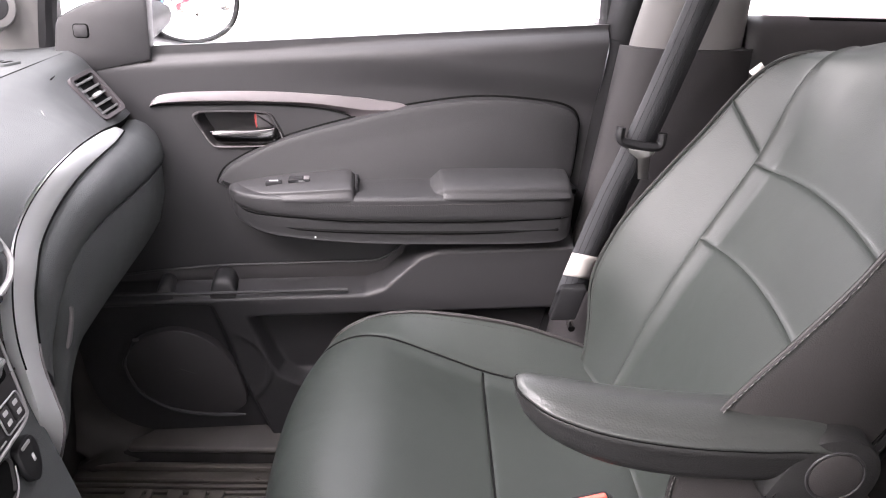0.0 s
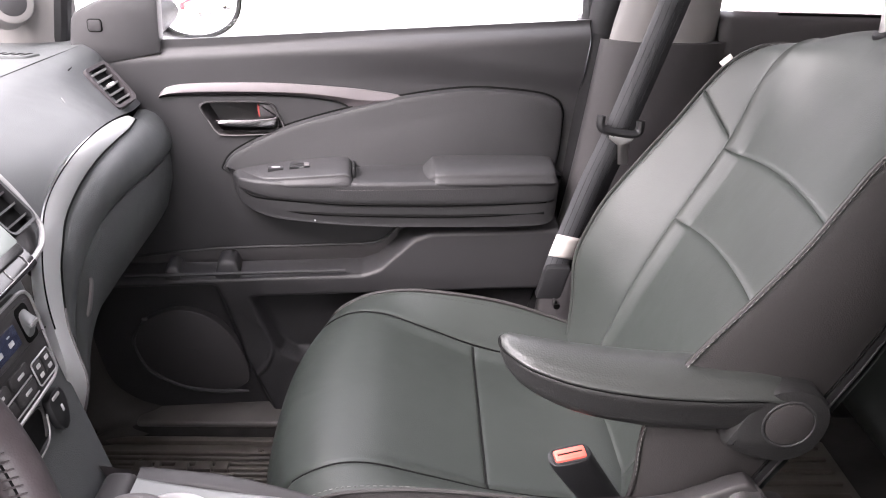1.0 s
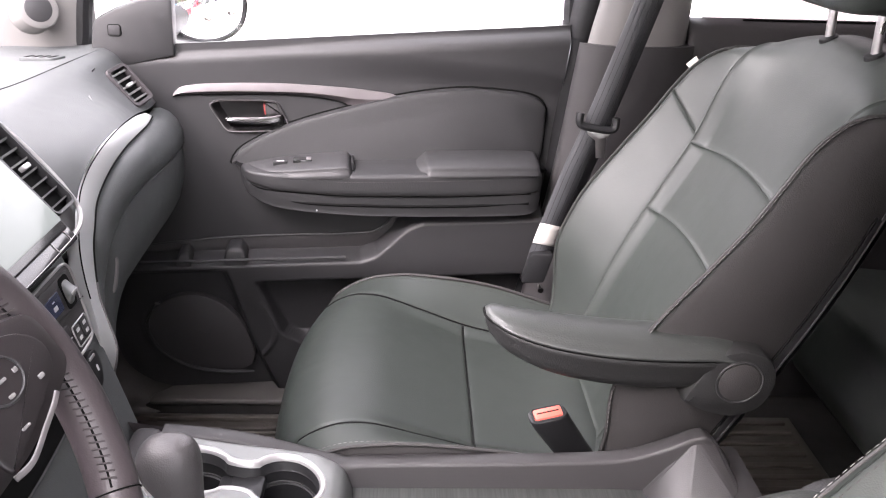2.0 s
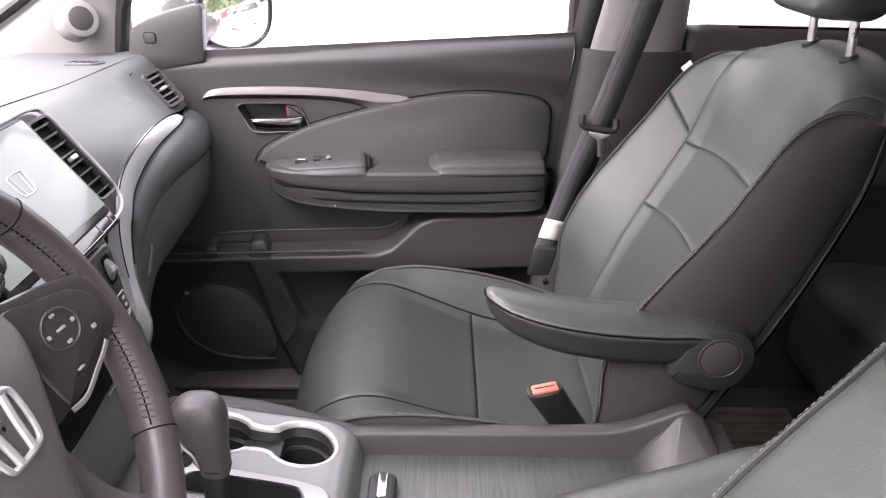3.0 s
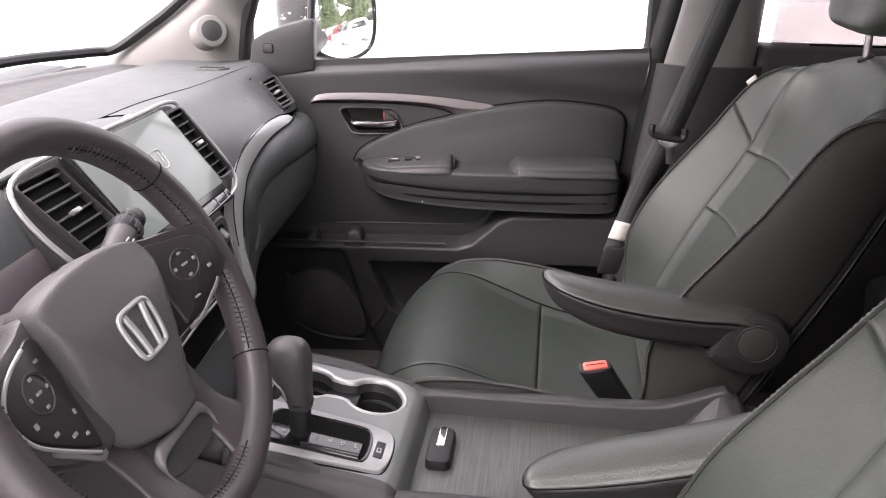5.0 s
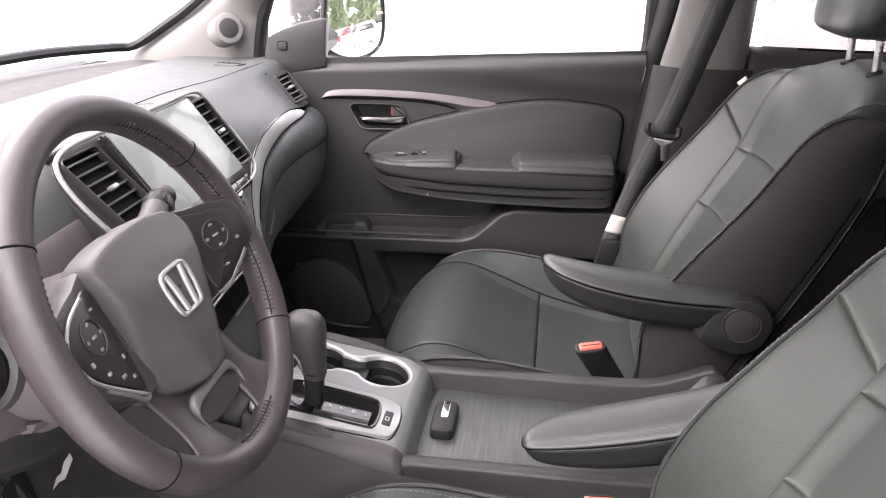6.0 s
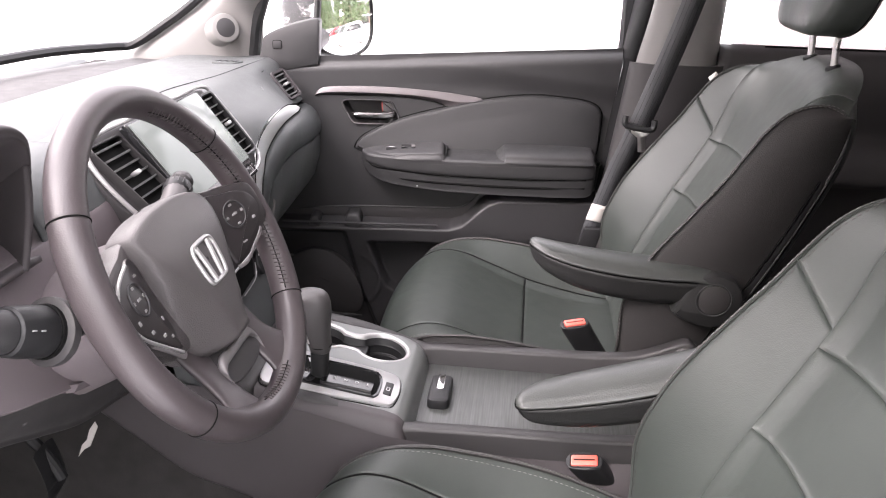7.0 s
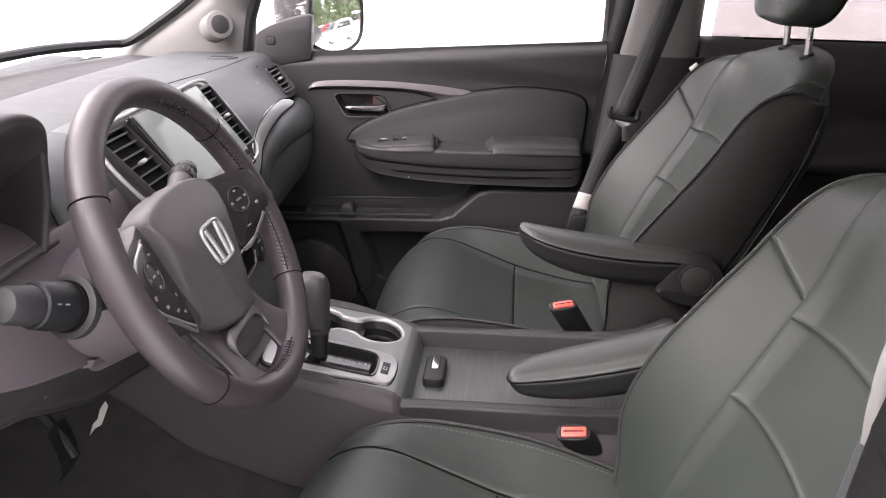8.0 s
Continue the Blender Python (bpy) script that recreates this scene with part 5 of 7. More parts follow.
part("door_seal", tube(spline([(-0.588, 0.795, 0.66), (-0.584, 0.792, 0.73), (-0.577, 0.790, 0.78), (-0.563, 0.786, 0.83), (-0.528, 0.778, 0.90), (-0.40, 0.74, 1.05)], 30), 0.0165, 10), BLACK, pillar, "black rubber door seal")

# ---- centre pillars ----
def centre_pillar(sd, label):
    bp = thing("pillar_b", label, "pillar trim", kind="structure")
    part("lower_trim", loft([[(x0, sd * 0.815, z), (x0 + 0.03, sd * 0.772, z), ((x0 + x1) / 2, sd * 0.762, z), (x1 - 0.02, sd * 0.775, z), (x1, sd * 0.82, z), ((x0 + x1) / 2, sd * 0.90, z)] for x0, x1, z in ((0.215, 0.50, 0.05), (0.245, 0.51, 0.30), (0.280, 0.520, 0.52), (0.305, 0.512, 0.752))], 36, 30, flip=sd < 0), TRIM_DARK, bp, "dark lower pillar trim")
    part("upper_trim", loft([[(x0, sd * (y + 0.03), z), (x0 + 0.03, sd * y, z), ((x0 + x1) / 2, sd * (y - 0.006), z), (x1 - 0.02, sd * (y + 0.005), z), (x1, sd * (y + 0.05), z), ((x0 + x1) / 2, sd * (y + 0.10), z)] for x0, x1, y, z in ((0.318, 0.496, 0.776, 0.752), (0.338, 0.497, 0.765, 0.86), (0.352, 0.495, 0.740, 1.0), (0.36, 0.485, 0.69, 1.2))], 36, 24, flip=sd < 0), PILLAR, bp, "pale grey upper pillar trim")
    part("door_seal", loft([[(x, sd * 0.808, z), (x + 0.035, sd * 0.806, z), (x + 0.04, sd * 0.90, z), (x - (0.05 if z < 0.7 else 0.01), sd * 0.90, z)] for x, z in ((0.192, 0.05), (0.225, 0.22), (0.262, 0.43), (0.280, 0.60), (0.294, 0.745), (0.298, 0.775), (0.330, 0.95), (0.350, 1.2))], 24, 40, flip=sd < 0), SEAL, bp, "black rubber seal")
    part("rear_seal", box(0.470, 0.575, min(sd * 0.835, sd * 0.90), max(sd * 0.835, sd * 0.90), -0.05, 0.785, 0.01), SEAL, bp, "black rubber seal of the rear door")
    return bp


centre_pillar(1, "centre pillar with dark lower and pale grey upper trim")
near_pillar = centre_pillar(-1, "centre pillar beside the driver with pale upper trim")
near_pillar.matrix_basis = pose(0.0, 0.045, 0)
part("trim_flange", loft([[(x0, -0.762, z), (x0 + 0.004, -0.768, z), (x1, -0.768, z), (x1, -0.762, z)] for x0, x1, z in ((0.3145, 0.3160, 0.716), (0.3125, 0.3215, 0.745), (0.3150, 0.3400, 0.790), (0.3300, 0.3600, 0.860))], 20, 20), PILLAR, near_pillar, "pale front flange of the upper trim")


# ---- centre console ----
console = thing("centre_console", "charcoal centre console between the front seats", "console", kind="structure")
NEAR, FAR = -0.118, 0.158


RAIL = [(-0.30, 0.385), (-0.20, 0.372), (-0.09, 0.339), (-0.05, 0.338), (0.05, 0.340), (0.14, 0.341), (0.24, 0.344), (0.29, 0.350), (0.335, 0.367), (0.366, 0.381), (0.385, 0.378), (0.42, 0.335), (0.45, 0.28)]


# far rail: a flat-topped wall rising to a peak at its end
def rail(y, sg):
    top = np.array(spline([(x, y, z) for x, z in RAIL], 90))
    rows = [top + np.array((0, sg * d, h)) for d, h in ((0.010, -0.20), (0.008, -0.006), (0.006, -0.001), (0.003, 0.0), (-0.012, -0.0005), (-0.015, -0.002), (-0.0165, -0.006), (-0.026, -0.06))]
    return np.array(rows).transpose(1, 0, 2).reshape(-1, 3), grid_faces(8, 90, flip=sg > 0)


part("far_rail", rail(FAR - 0.010, 1), CONSOLE, console, sharp=50)
part("near_rail", rail(NEAR + 0.004, -1), CONSOLE, console, sharp=50)
block = bmesh.new()
for q in ((0.300, 0.118, 0.290), (0.300, 0.152, 0.290), (0.302, 0.116, 0.308), (0.366, 0.136, 0.379), (0.378, 0.154, 0.379), (0.392, 0.140, 0.376), (0.452, 0.156, 0.272), (0.452, 0.040, 0.272), (0.425, 0.040, 0.308), (0.340, 0.060, 0.300)):
    block.verts.new(q)
bmesh.ops.convex_hull(block, input=block.verts[:])
bmesh.ops.bevel(block, geom=block.edges[:], offset=0.003, segments=2, affect="EDGES")
part("rail_end", block, CONSOLE, console, "sloping end of the console rail", sharp=40)


def low_edge(x):
    return float(np.interp(x, [-0.55, -0.50, -0.395, -0.242, -0.10, 0.10, 0.42], [0.355, 0.318, 0.242, 0.192, 0.172, 0.16, 0.16]))


for name, y0, sg in (("near_side", NEAR, -1), ("far_side", FAR, 1)):
    side, carpet = [], []
    for x, zt in ((-0.54, 0.405), (-0.47, 0.405), (-0.40, 0.400), (-0.33, 0.392), (-0.25, 0.375), (-0.17, 0.358), (-0.10, 0.34), (0.10, 0.322), (0.30, 0.33), (0.42, 0.33)):
        zl = low_edge(x)
        y = y0 - (0.030 * float(ease(-0.06, -0.12, x)) if sg > 0 else 0.0)
        side.append([(x, y + sg * 0.022, zt - 0.006), (x, y + sg * 0.030, zt * 0.7 + zl * 0.3), (x, y + sg * 0.034, zt * 0.3 + zl * 0.7), (x, y + sg * 0.034, zl + 0.004), (x, y + sg * 0.026, zl - 0.006)])
        carpet.append([(x, y + sg * 0.020, zl + 0.03), (x, y + sg * 0.024, zl * 0.8), (x, y + sg * 0.034, zl * 0.35), (x, y + sg * 0.06, -0.01)])
    carpet = [[(-0.95, p[1] - sg * 0.01, p[2] + 0.05) for p in carpet[0]]] + carpet
    part(name, bars(side, 30, 60), SIDE, console, "charcoal side panel")
    part("tunnel_carpet", bars(carpet, 20, 60), CARPET, console, "black carpet along the tunnel")
lid = part("sliding_lid", box(-0.085, 0.40, NEAR + 0.012, FAR - 0.012, 0.296, 0.306, 0.003), LID, console, "dark streaked sliding lid")
grip = part("lid_handle", slab(rounded(0.036, 0.086, 0.010, c=(-0.036, 0.028)), 0.016, lambda a, b, c: np.array((a, b, 0.322 - c)), 0.006), BLACK, lid, "black grip of the sliding lid")
part("handle_insert", slab(rounded(0.012, 0.048, 0.004, c=(-0.036, 0.044)), 0.004, lambda a, b, c: np.array((a, b, 0.3236 - c)), 0.001), CHROME, grip, "bright chrome inlay")
part("side_seam", tube(spline([(-0.072, NEAR - 0.0235, 0.318), (-0.085, NEAR - 0.031, 0.28), (-0.115, NEAR - 0.0345, 0.235), (-0.135, NEAR - 0.0345, 0.21)], 20), 0.0012, 6), SEAM, console)
part("console_back", box(0.40, 0.44, NEAR - 0.02, FAR + 0.02, 0.02, 0.34, 0.012), CONSOLE, console)

# raised tower with the gear selector and cup holders
def tower_z(x):
    return float(np.interp(x, [-0.42, -0.33, -0.22, -0.13, -0.095], [0.425, 0.395, 0.372, 0.358, 0.350]))


# the tower's deck is cut by two round cup holders
CUPS = ((-0.142, 0.077, 0.0415), (-0.240, 0.077, 0.0360))
WAIST = 0.0185
DECK_FAR = 0.150


def deck(near):
    xs, ys = np.linspace(-0.42, -0.066, 178), np.linspace(NEAR - 0.02, DECK_FAR, 146)
    x, y = [g.ravel() for g in np.meshgrid(xs, ys)]
    z = curve_at(x, [(-0.42, 0.425), (-0.33, 0.395), (-0.22, 0.372), (-0.13, 0.358), (-0.098, 0.3515), (-0.084, 0.345), (-0.074, 0.332), (-0.066, 0.306)])
    e = np.minimum(y - NEAR + 0.02, DECK_FAR - y)
    z = z - 0.030 * np.clip(1 - e / 0.022, 0, 1) ** 2 - 0.020 * np.clip((y - 0.100) / 0.05, 0, 1) ** 2 * ease(-0.12, -0.07, x)
    d = np.minimum.reduce([np.hypot(x - cx, y - cy) - r for cx, cy, r in CUPS] + [np.where((x > CUPS[1][0]) & (x < CUPS[0][0]), np.abs(y - 0.077) - WAIST, 9.0)])
    z = z - 0.003 * ease(0.004, 0.0, d)
    v, keep = np.stack([x, y, z], 1), (d > 0.001) & (x > -0.300)
    f = [q for q in grid_faces(len(xs), len(ys)) if all(keep[i] for i in q) and (y[q[0]] < -0.1055) == near]
    return v, f


def cup_outline(grow, n=120):
    """The joined outline of both cup holders."""
    (ax, ay, ar), (bx, by, br) = CUPS
    ar, br, w = ar + grow, br + grow, WAIST + grow
    ta, tb = math.pi - math.asin(w / ar), math.asin(w / br)
    p = [(ax + ar * math.cos(a), ay + ar * math.sin(a)) for a in np.linspace(-ta + 0.12, ta - 0.12, 40)]
    p += [(-0.192, ay + w + 0.001)]
    p += [(bx + br * math.cos(a), by + br * math.sin(a)) for a in np.linspace(tb + 0.12, 2 * math.pi - tb - 0.12, 36)]
    p += [(-0.192, ay - w - 0.001)]
    return spline(p, n, True)


part("tray_wall", box(-0.336, -0.2985, NEAR - 0.010, DECK_FAR - 0.004, 0.27, 0.3885, 0.012, 3), TRIM_DARK, console, "dark front wall of the deck")
part("tray_floor", box(-0.46, -0.33, NEAR, DECK_FAR, 0.262, 0.275, 0.004), BLACK, console, "black open tray below the controls")
part("deck_flank", deck(True), SIDE, console, "charcoal flank of the deck", sharp=60)
part("tower_deck", deck(False), DECK, console, "satin grey deck round the cup holders", sharp=60)
well_rows = [[(a, b, tower_z(a) + c) for a, b in cup_outline(g)] for g, c in ((0.0015, -0.001), (-0.0005, -0.004), (-0.0025, -0.016), (-0.004, -0.018))]
well = part("cup_well", (np.array(well_rows).reshape(-1, 3), grid_faces(120, 4, True, True)), BLACK, console, "dark upper wall of the cup holders", sharp=50)
ang = np.linspace(0, 2 * np.pi, 48, endpoint=False)
for cx, cy, r in CUPS:
    rows = [[(cx + rr * math.cos(a), cy + rr * math.sin(a), tower_z(cx + rr * math.cos(a)) - c) for a in ang] for rr, c in ((r - 0.001, 0.018), (r - 0.003, 0.034), (r - 0.007, 0.036), (r - 0.009, 0.072), (r - 0.012, 0.076), (0.001, 0.077))]
    cup = part("cup_holder", (np.array(rows).reshape(-1, 3), grid_faces(48, 6, True, True)), BLACK, console, "dark round cup holder", sharp=40)
    part("cup_ring", tube([(cx + (r - 0.004) * math.cos(a), cy + (r - 0.004) * math.sin(a), tower_z(cx + r * math.cos(a)) - 0.034) for a in ang], 0.0016, 6, True), TRIM, cup)
part("cup_bridge", box(-0.222, -0.168, 0.056, 0.098, 0.335, 0.350, 0.004), BLACK, console)
part("red_mark", tube([(-0.1197, 0.088, 0.280), (-0.1197, 0.088, 0.322), (-0.1197, 0.088, 0.324), (-0.1197, 0.088, 0.333)], (0.0018, 0.0018, 0.0042, 0.0042), 10), RED, console, "small red marker in the cup holder")
rim_rows = [[(a, b, tower_z(a) + c) for a, b in cup_outline(g)] for g, c in ((0.0075, -0.0015), (0.0068, 0.0006), (0.0048, 0.0016), (0.0020, 0.0016), (-0.0005, -0.0010), (-0.0015, -0.0050))]
part("cup_rim", (np.array(rim_rows).reshape(-1, 3), grid_faces(120, 6, True, True)), SILVER, console, "satin silver rim round the cup holders", sharp=60)

# selector plate
def on_plate(a, b, c):
    return np.array((a, b, tower_z(a) + 0.004 - c))


plate_o = np.array(spline([(-0.296, -0.102), (-0.24, -0.101), (-0.166, -0.0965), (-0.112, -0.0925), (-0.0975, -0.084), (-0.0925, -0.055), (-0.0945, -0.022), (-0.103, -0.0055), (-0.120, -0.0010), (-0.150, 0.0025), (-0.221, 0.0060), (-0.270, 0.004), (-0.296, -0.004)], 90, True))
plate = part("selector_plate", slab(plate_o, 0.006, on_plate, 0.002), SILVER, console, "satin silver selector plate")
part("plate_line", tube([on_plate(a, b, 0.0035) for a, b in plate_o * np.array((1.0, 1.06))], 0.0012, 6, True), SEAM, plate)
gate_o = np.array(spline([(-0.268, -0.048), (-0.262, -0.024), (-0.248, -0.0125), (-0.210, -0.0105), (-0.145, -0.0125), (-0.130, -0.0200), (-0.1245, -0.036), (-0.1235, -0.062), (-0.1265, -0.078), (-0.138, -0.084), (-0.200, -0.0835), (-0.250, -0.0845), (-0.264, -0.072)], 80, True))
gm = gate_o.mean(0)
rows = [[on_plate(*((q - gm) * k + gm), c) for q in gate_o] for k, c in ((1.05, 0.0), (1.04, -0.0022), (1.0, -0.0026), (0.96, -0.0005), (0.94, 0.006))]
frame_g = part("gate_frame", (np.array(rows).reshape(-1, 3), grid_faces(80, 5, True)), GLOSS, plate, "gloss black frame round the gate", sharp=40)
part("selector_gate", slab((gate_o - gm) * 0.97 + gm, 0.003, lambda a, b, c: on_plate(a, b, c - 0.0008), 0.0004), SEAM, frame_g, "black selector gate")
block = part("gate_block", loft([[on_plate(x, b, c) for b, c in ((-0.0795, 0.0), (-0.0785, -0.0045), (-0.074, -0.0058), (-0.053, -0.0048), (-0.0485, -0.003), (-0.0475, 0.0))] for x in (-0.2100, -0.2060, -0.17, -0.136, -0.1315)], 30, 20), GLOSS, plate, "gloss black block with gear letters", sharp=40)
part("gate_park", slab(rounded(0.040, 0.034, 0.010, c=(-0.240, -0.064)), 0.004, lambda a, b, c: on_plate(a, b, c - 0.0032), 0.001), GLOSS, plate)
for k, ch in enumerate("PRNDL"):
    cu = bpy.data.curves.new("gear_letter", "FONT")
    cu.body, cu.size, cu.align_x, cu.align_y, cu.extrude = ch, 0.0088, "CENTER", "CENTER", 0.0002
    tmp = new("tmp_letter", cu)
    me = bpy.data.meshes.new_from_object(tmp)
    bpy.data.objects.remove(tmp)
    ob = new("gear_letter", me)
    me.materials.append(LETTER)
    ob.parent = plate
    x = -0.236 if k == 0 else -0.208 + 0.0172 * k
    ob.matrix_basis = Matrix.Translation((x, -0.063, tower_z(x) + (0.0078 if k == 0 else 0.0105))) @ Matrix.Rotation(radians(8), 4, "Y")
part("hold_button", slab(rounded(0.0125, 0.035, 0.002, c=(-0.1095, -0.0500)), 0.004, lambda a, b, c: on_plate(a, b, c - 0.0015), 0.001), TRIM, plate, "dark button with a pale square mark")
part("button_mark", slab(rounded(0.0060, 0.0095, 0.001, c=(-0.1095, -0.0520)), 0.002, lambda a, b, c: on_plate(a, b, c - 0.0019), 0.0003), LETTER, plate)
part("mark_field", slab(rounded(0.0035, 0.0065, 0.0008, c=(-0.1095, -0.0520)), 0.002, lambda a, b, c: on_plate(a, b, c - 0.0022), 0.0003), TRIM, plate)

lever = thing("gear_selector", "dark leather gear selector with a thumb button", "gear selector")
LY = -0.055
ring12 = np.linspace(0, 2 * math.pi, 12, endpoint=False)
lever_rings = lambda rows: [[(x + rx * math.copysign(abs(math.cos(a)) ** 0.8, math.cos(a)), LY + ry * math.copysign(abs(math.sin(a)) ** 0.8, math.sin(a)), z) for a in ring12] for x, z, rx, ry in rows]
part("lever_neck", loft(lever_rings(((-0.2165, 0.366, 0.0140, 0.0120), (-0.2160, 0.390, 0.0140, 0.0120), (-0.2150, 0.420, 0.0145, 0.0130), (-0.2150, 0.436, 0.0140, 0.0120))), 28, 16), BLACK, lever, "slim dark lever neck")
knob = part("lever_knob", loft(lever_rings(((-0.2140, 0.4195, 0.0120, 0.0120), (-0.2138, 0.4210, 0.0155, 0.0155), (-0.2150, 0.432, 0.0175, 0.0175), (-0.2205, 0.448, 0.0225, 0.0200), (-0.2240, 0.468, 0.0268, 0.0220), (-0.2268, 0.490, 0.0305, 0.0235), (-0.2270, 0.505, 0.0285, 0.0225), (-0.2262, 0.5155, 0.0215, 0.0170), (-0.2255, 0.5205, 0.0110, 0.0090), (-0.2255, 0.5215, 0.0030, 0.0025))), 36, 50), KNOB, lever, "rounded grey leather knob")
part("knob_seam", tube([(-0.2145 + 0.0172 * math.cos(a), LY + 0.0172 * math.sin(a), 0.4300) for a in np.linspace(0, 2 * math.pi, 40, endpoint=False)], 0.0009, 5, True), SEAM, knob)
part("thumb_button", slab(rounded(0.017, 0.030, 0.006), 0.010, lambda a, b, c: np.array((-0.2365 + a + 0.55 * b, LY - 0.0215 + 0.10 * b + c, 0.456 + b)), 0.003), BLACK, lever, "black thumb button")
part("knob_trim", tube(spline([(-0.2575, LY - 0.004, 0.487), (-0.2520, LY - 0.0145, 0.479), (-0.2400, LY - 0.0205, 0.466), (-0.2310, LY - 0.0215, 0.456), (-0.2265, LY - 0.0200, 0.440)], 30), 0.0016, 6), SILVER, lever, "bright strip beside the button")

# ---- steering wheel ----
WN = radians(27)
WHEEL = Matrix(((0, -math.sin(WN), math.cos(WN), -0.272), (1, 0, 0, -0.342), (0, math.cos(WN), math.sin(WN), 0.682), (0, 0, 0, 1)))
wheel = thing("steering_wheel", "leather steering wheel with three spokes and switch pods", "steering wheel", WHEEL)
WR, WT = 0.186, 0.0175
SEAMS = (34, 146, 219, 321)


def rim_at(a, k, grow=0.0):
    """A place on the rim's skin: a round the wheel, k round the tube, both in radians."""
    r = WT + grow
    return np.array(((WR + r * math.cos(k)) * math.cos(a), (WR + r * math.cos(k)) * math.sin(a), 1.1 * r * math.sin(k)))


for a0, a1 in ((34.3, 145.7), (146.3, 218.7), (219.3, 320.7), (321.3, 393.7)):
    part("rim", tube([(WR * math.cos(a), WR * math.sin(a), 0.0) for a in np.radians(np.linspace(a0, a1, 80))], WT, 24, up=(0, 0, 1), flat=1.1), WHEEL_LEATHER, wheel, "dark smooth leather rim")
for a in SEAMS:
    part("rim_joint", tube([rim_at(radians(a), k, 0.0002) for k in np.linspace(0, 2 * math.pi, 30, endpoint=False)], 0.0007, 6, True, up=(-math.sin(radians(a)), math.cos(radians(a)), 0.01)), SEAM, wheel)
for a0, a1 in ((-39, 72), (146, 219), (254, 286)):
    line = [rim_at(radians(a), radians(152), 0.0002) for a in np.linspace(a0 + 1, a1 - 1, 80)]
    lace = part("rim_lacing", tube(line, 0.0008, 6), SEAM, wheel, "laced seam inside the rim")
    cross = []
    for a in np.arange(a0 + 3, a1 - 3, 1.9):
        cross.append(tube([rim_at(radians(a), radians(136), 0.0002), rim_at(radians(a + 0.5), radians(152), 0.0012), rim_at(radians(a + 1.0), radians(168), 0.0002)], 0.0008, 5))
    part("lacing_thread", join(*cross), THREAD, lace, "brown lacing thread")

# airbag cover, a domed shield
hub_o = np.array(spline([(-0.086, 0.045), (-0.078, 0.062), (-0.040, 0.071), (0.0, 0.073), (0.040, 0.071), (0.078, 0.062), (0.086, 0.045), (0.080, 0.0), (0.074, -0.045), (0.064, -0.082), (0.036, -0.096), (0.0, -0.099), (-0.036, -0.096), (-0.064, -0.082), (-0.074, -0.045), (-0.080, 0.0)], 80, True))


def hub_face(a, b):
    """Height of the airbag cover: a shield-shaped plate whose flanks fold back."""
    fold = np.interp(b, (-0.10, -0.078, -0.045, 0.0, 0.045, 0.075), (0.019, 0.020, 0.035, 0.062, 0.086, 0.092))
    over = abs(a) - fold
    flank = 0.66 * 0.5 * (over + math.hypot(over, 0.0025))
    return 0.0125 - flank - 0.016 * (max(0.0, b - 0.012) / 0.061) ** 1.6 - 0.006 * max(0.0, -b - 0.05) / 0.05 - 0.6 * (abs(a) / 0.08) ** 2 * 0.005


v = []
for k, z in ((1.0, -0.034), (1.0, -0.014), (0.985, -0.006), (0.965, -0.002), (0.94, 0.0), (0.88, 0.0), (0.80, 0.0), (0.72, 0.0), (0.62, 0.0), (0.52, 0.0), (0.42, 0.0), (0.3, 0.0), (0.15, 0.0), (0.02, 0.0)):
    v += [(a * k, b * k - 0.003 * (1 - k), z + hub_face(a * k, b * k)) for a, b in hub_o]
hub = part("airbag_cover", (v, grid_faces(80, 14, True)), HUB, wheel, "grained airbag cover", sharp=60)
bz, by = 0.0135, -0.006
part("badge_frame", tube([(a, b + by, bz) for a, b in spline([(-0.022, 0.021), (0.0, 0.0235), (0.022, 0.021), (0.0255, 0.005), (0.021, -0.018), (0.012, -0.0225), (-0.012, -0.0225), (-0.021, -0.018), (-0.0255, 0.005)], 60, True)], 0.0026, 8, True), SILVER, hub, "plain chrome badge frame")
for sg in (-1, 1):
    part("badge_bar", tube(spline([(sg * 0.0155, by + 0.0205, bz), (sg * 0.0115, by + 0.002, bz), (sg * 0.009, by - 0.021, bz)], 20), 0.0034, 8), SILVER, hub, "plain chrome badge bar")
part("airbag_mark", box(0.014, 0.040, -0.056, -0.052, 0.0035, 0.0065, 0.0004, 1), TRIM, hub)


# side spokes with tilted switch pods: the outer edge stands towards the driver
def pod_at(sg, lift):
    slope, low = (0.38, 0.0) if sg > 0 else (0.16, 0.45)
    return lambda a, b, c: np.array((sg * a, b + low * min(0.0, b + 0.005), -0.013 + (a - 0.086) * slope + lift - c))


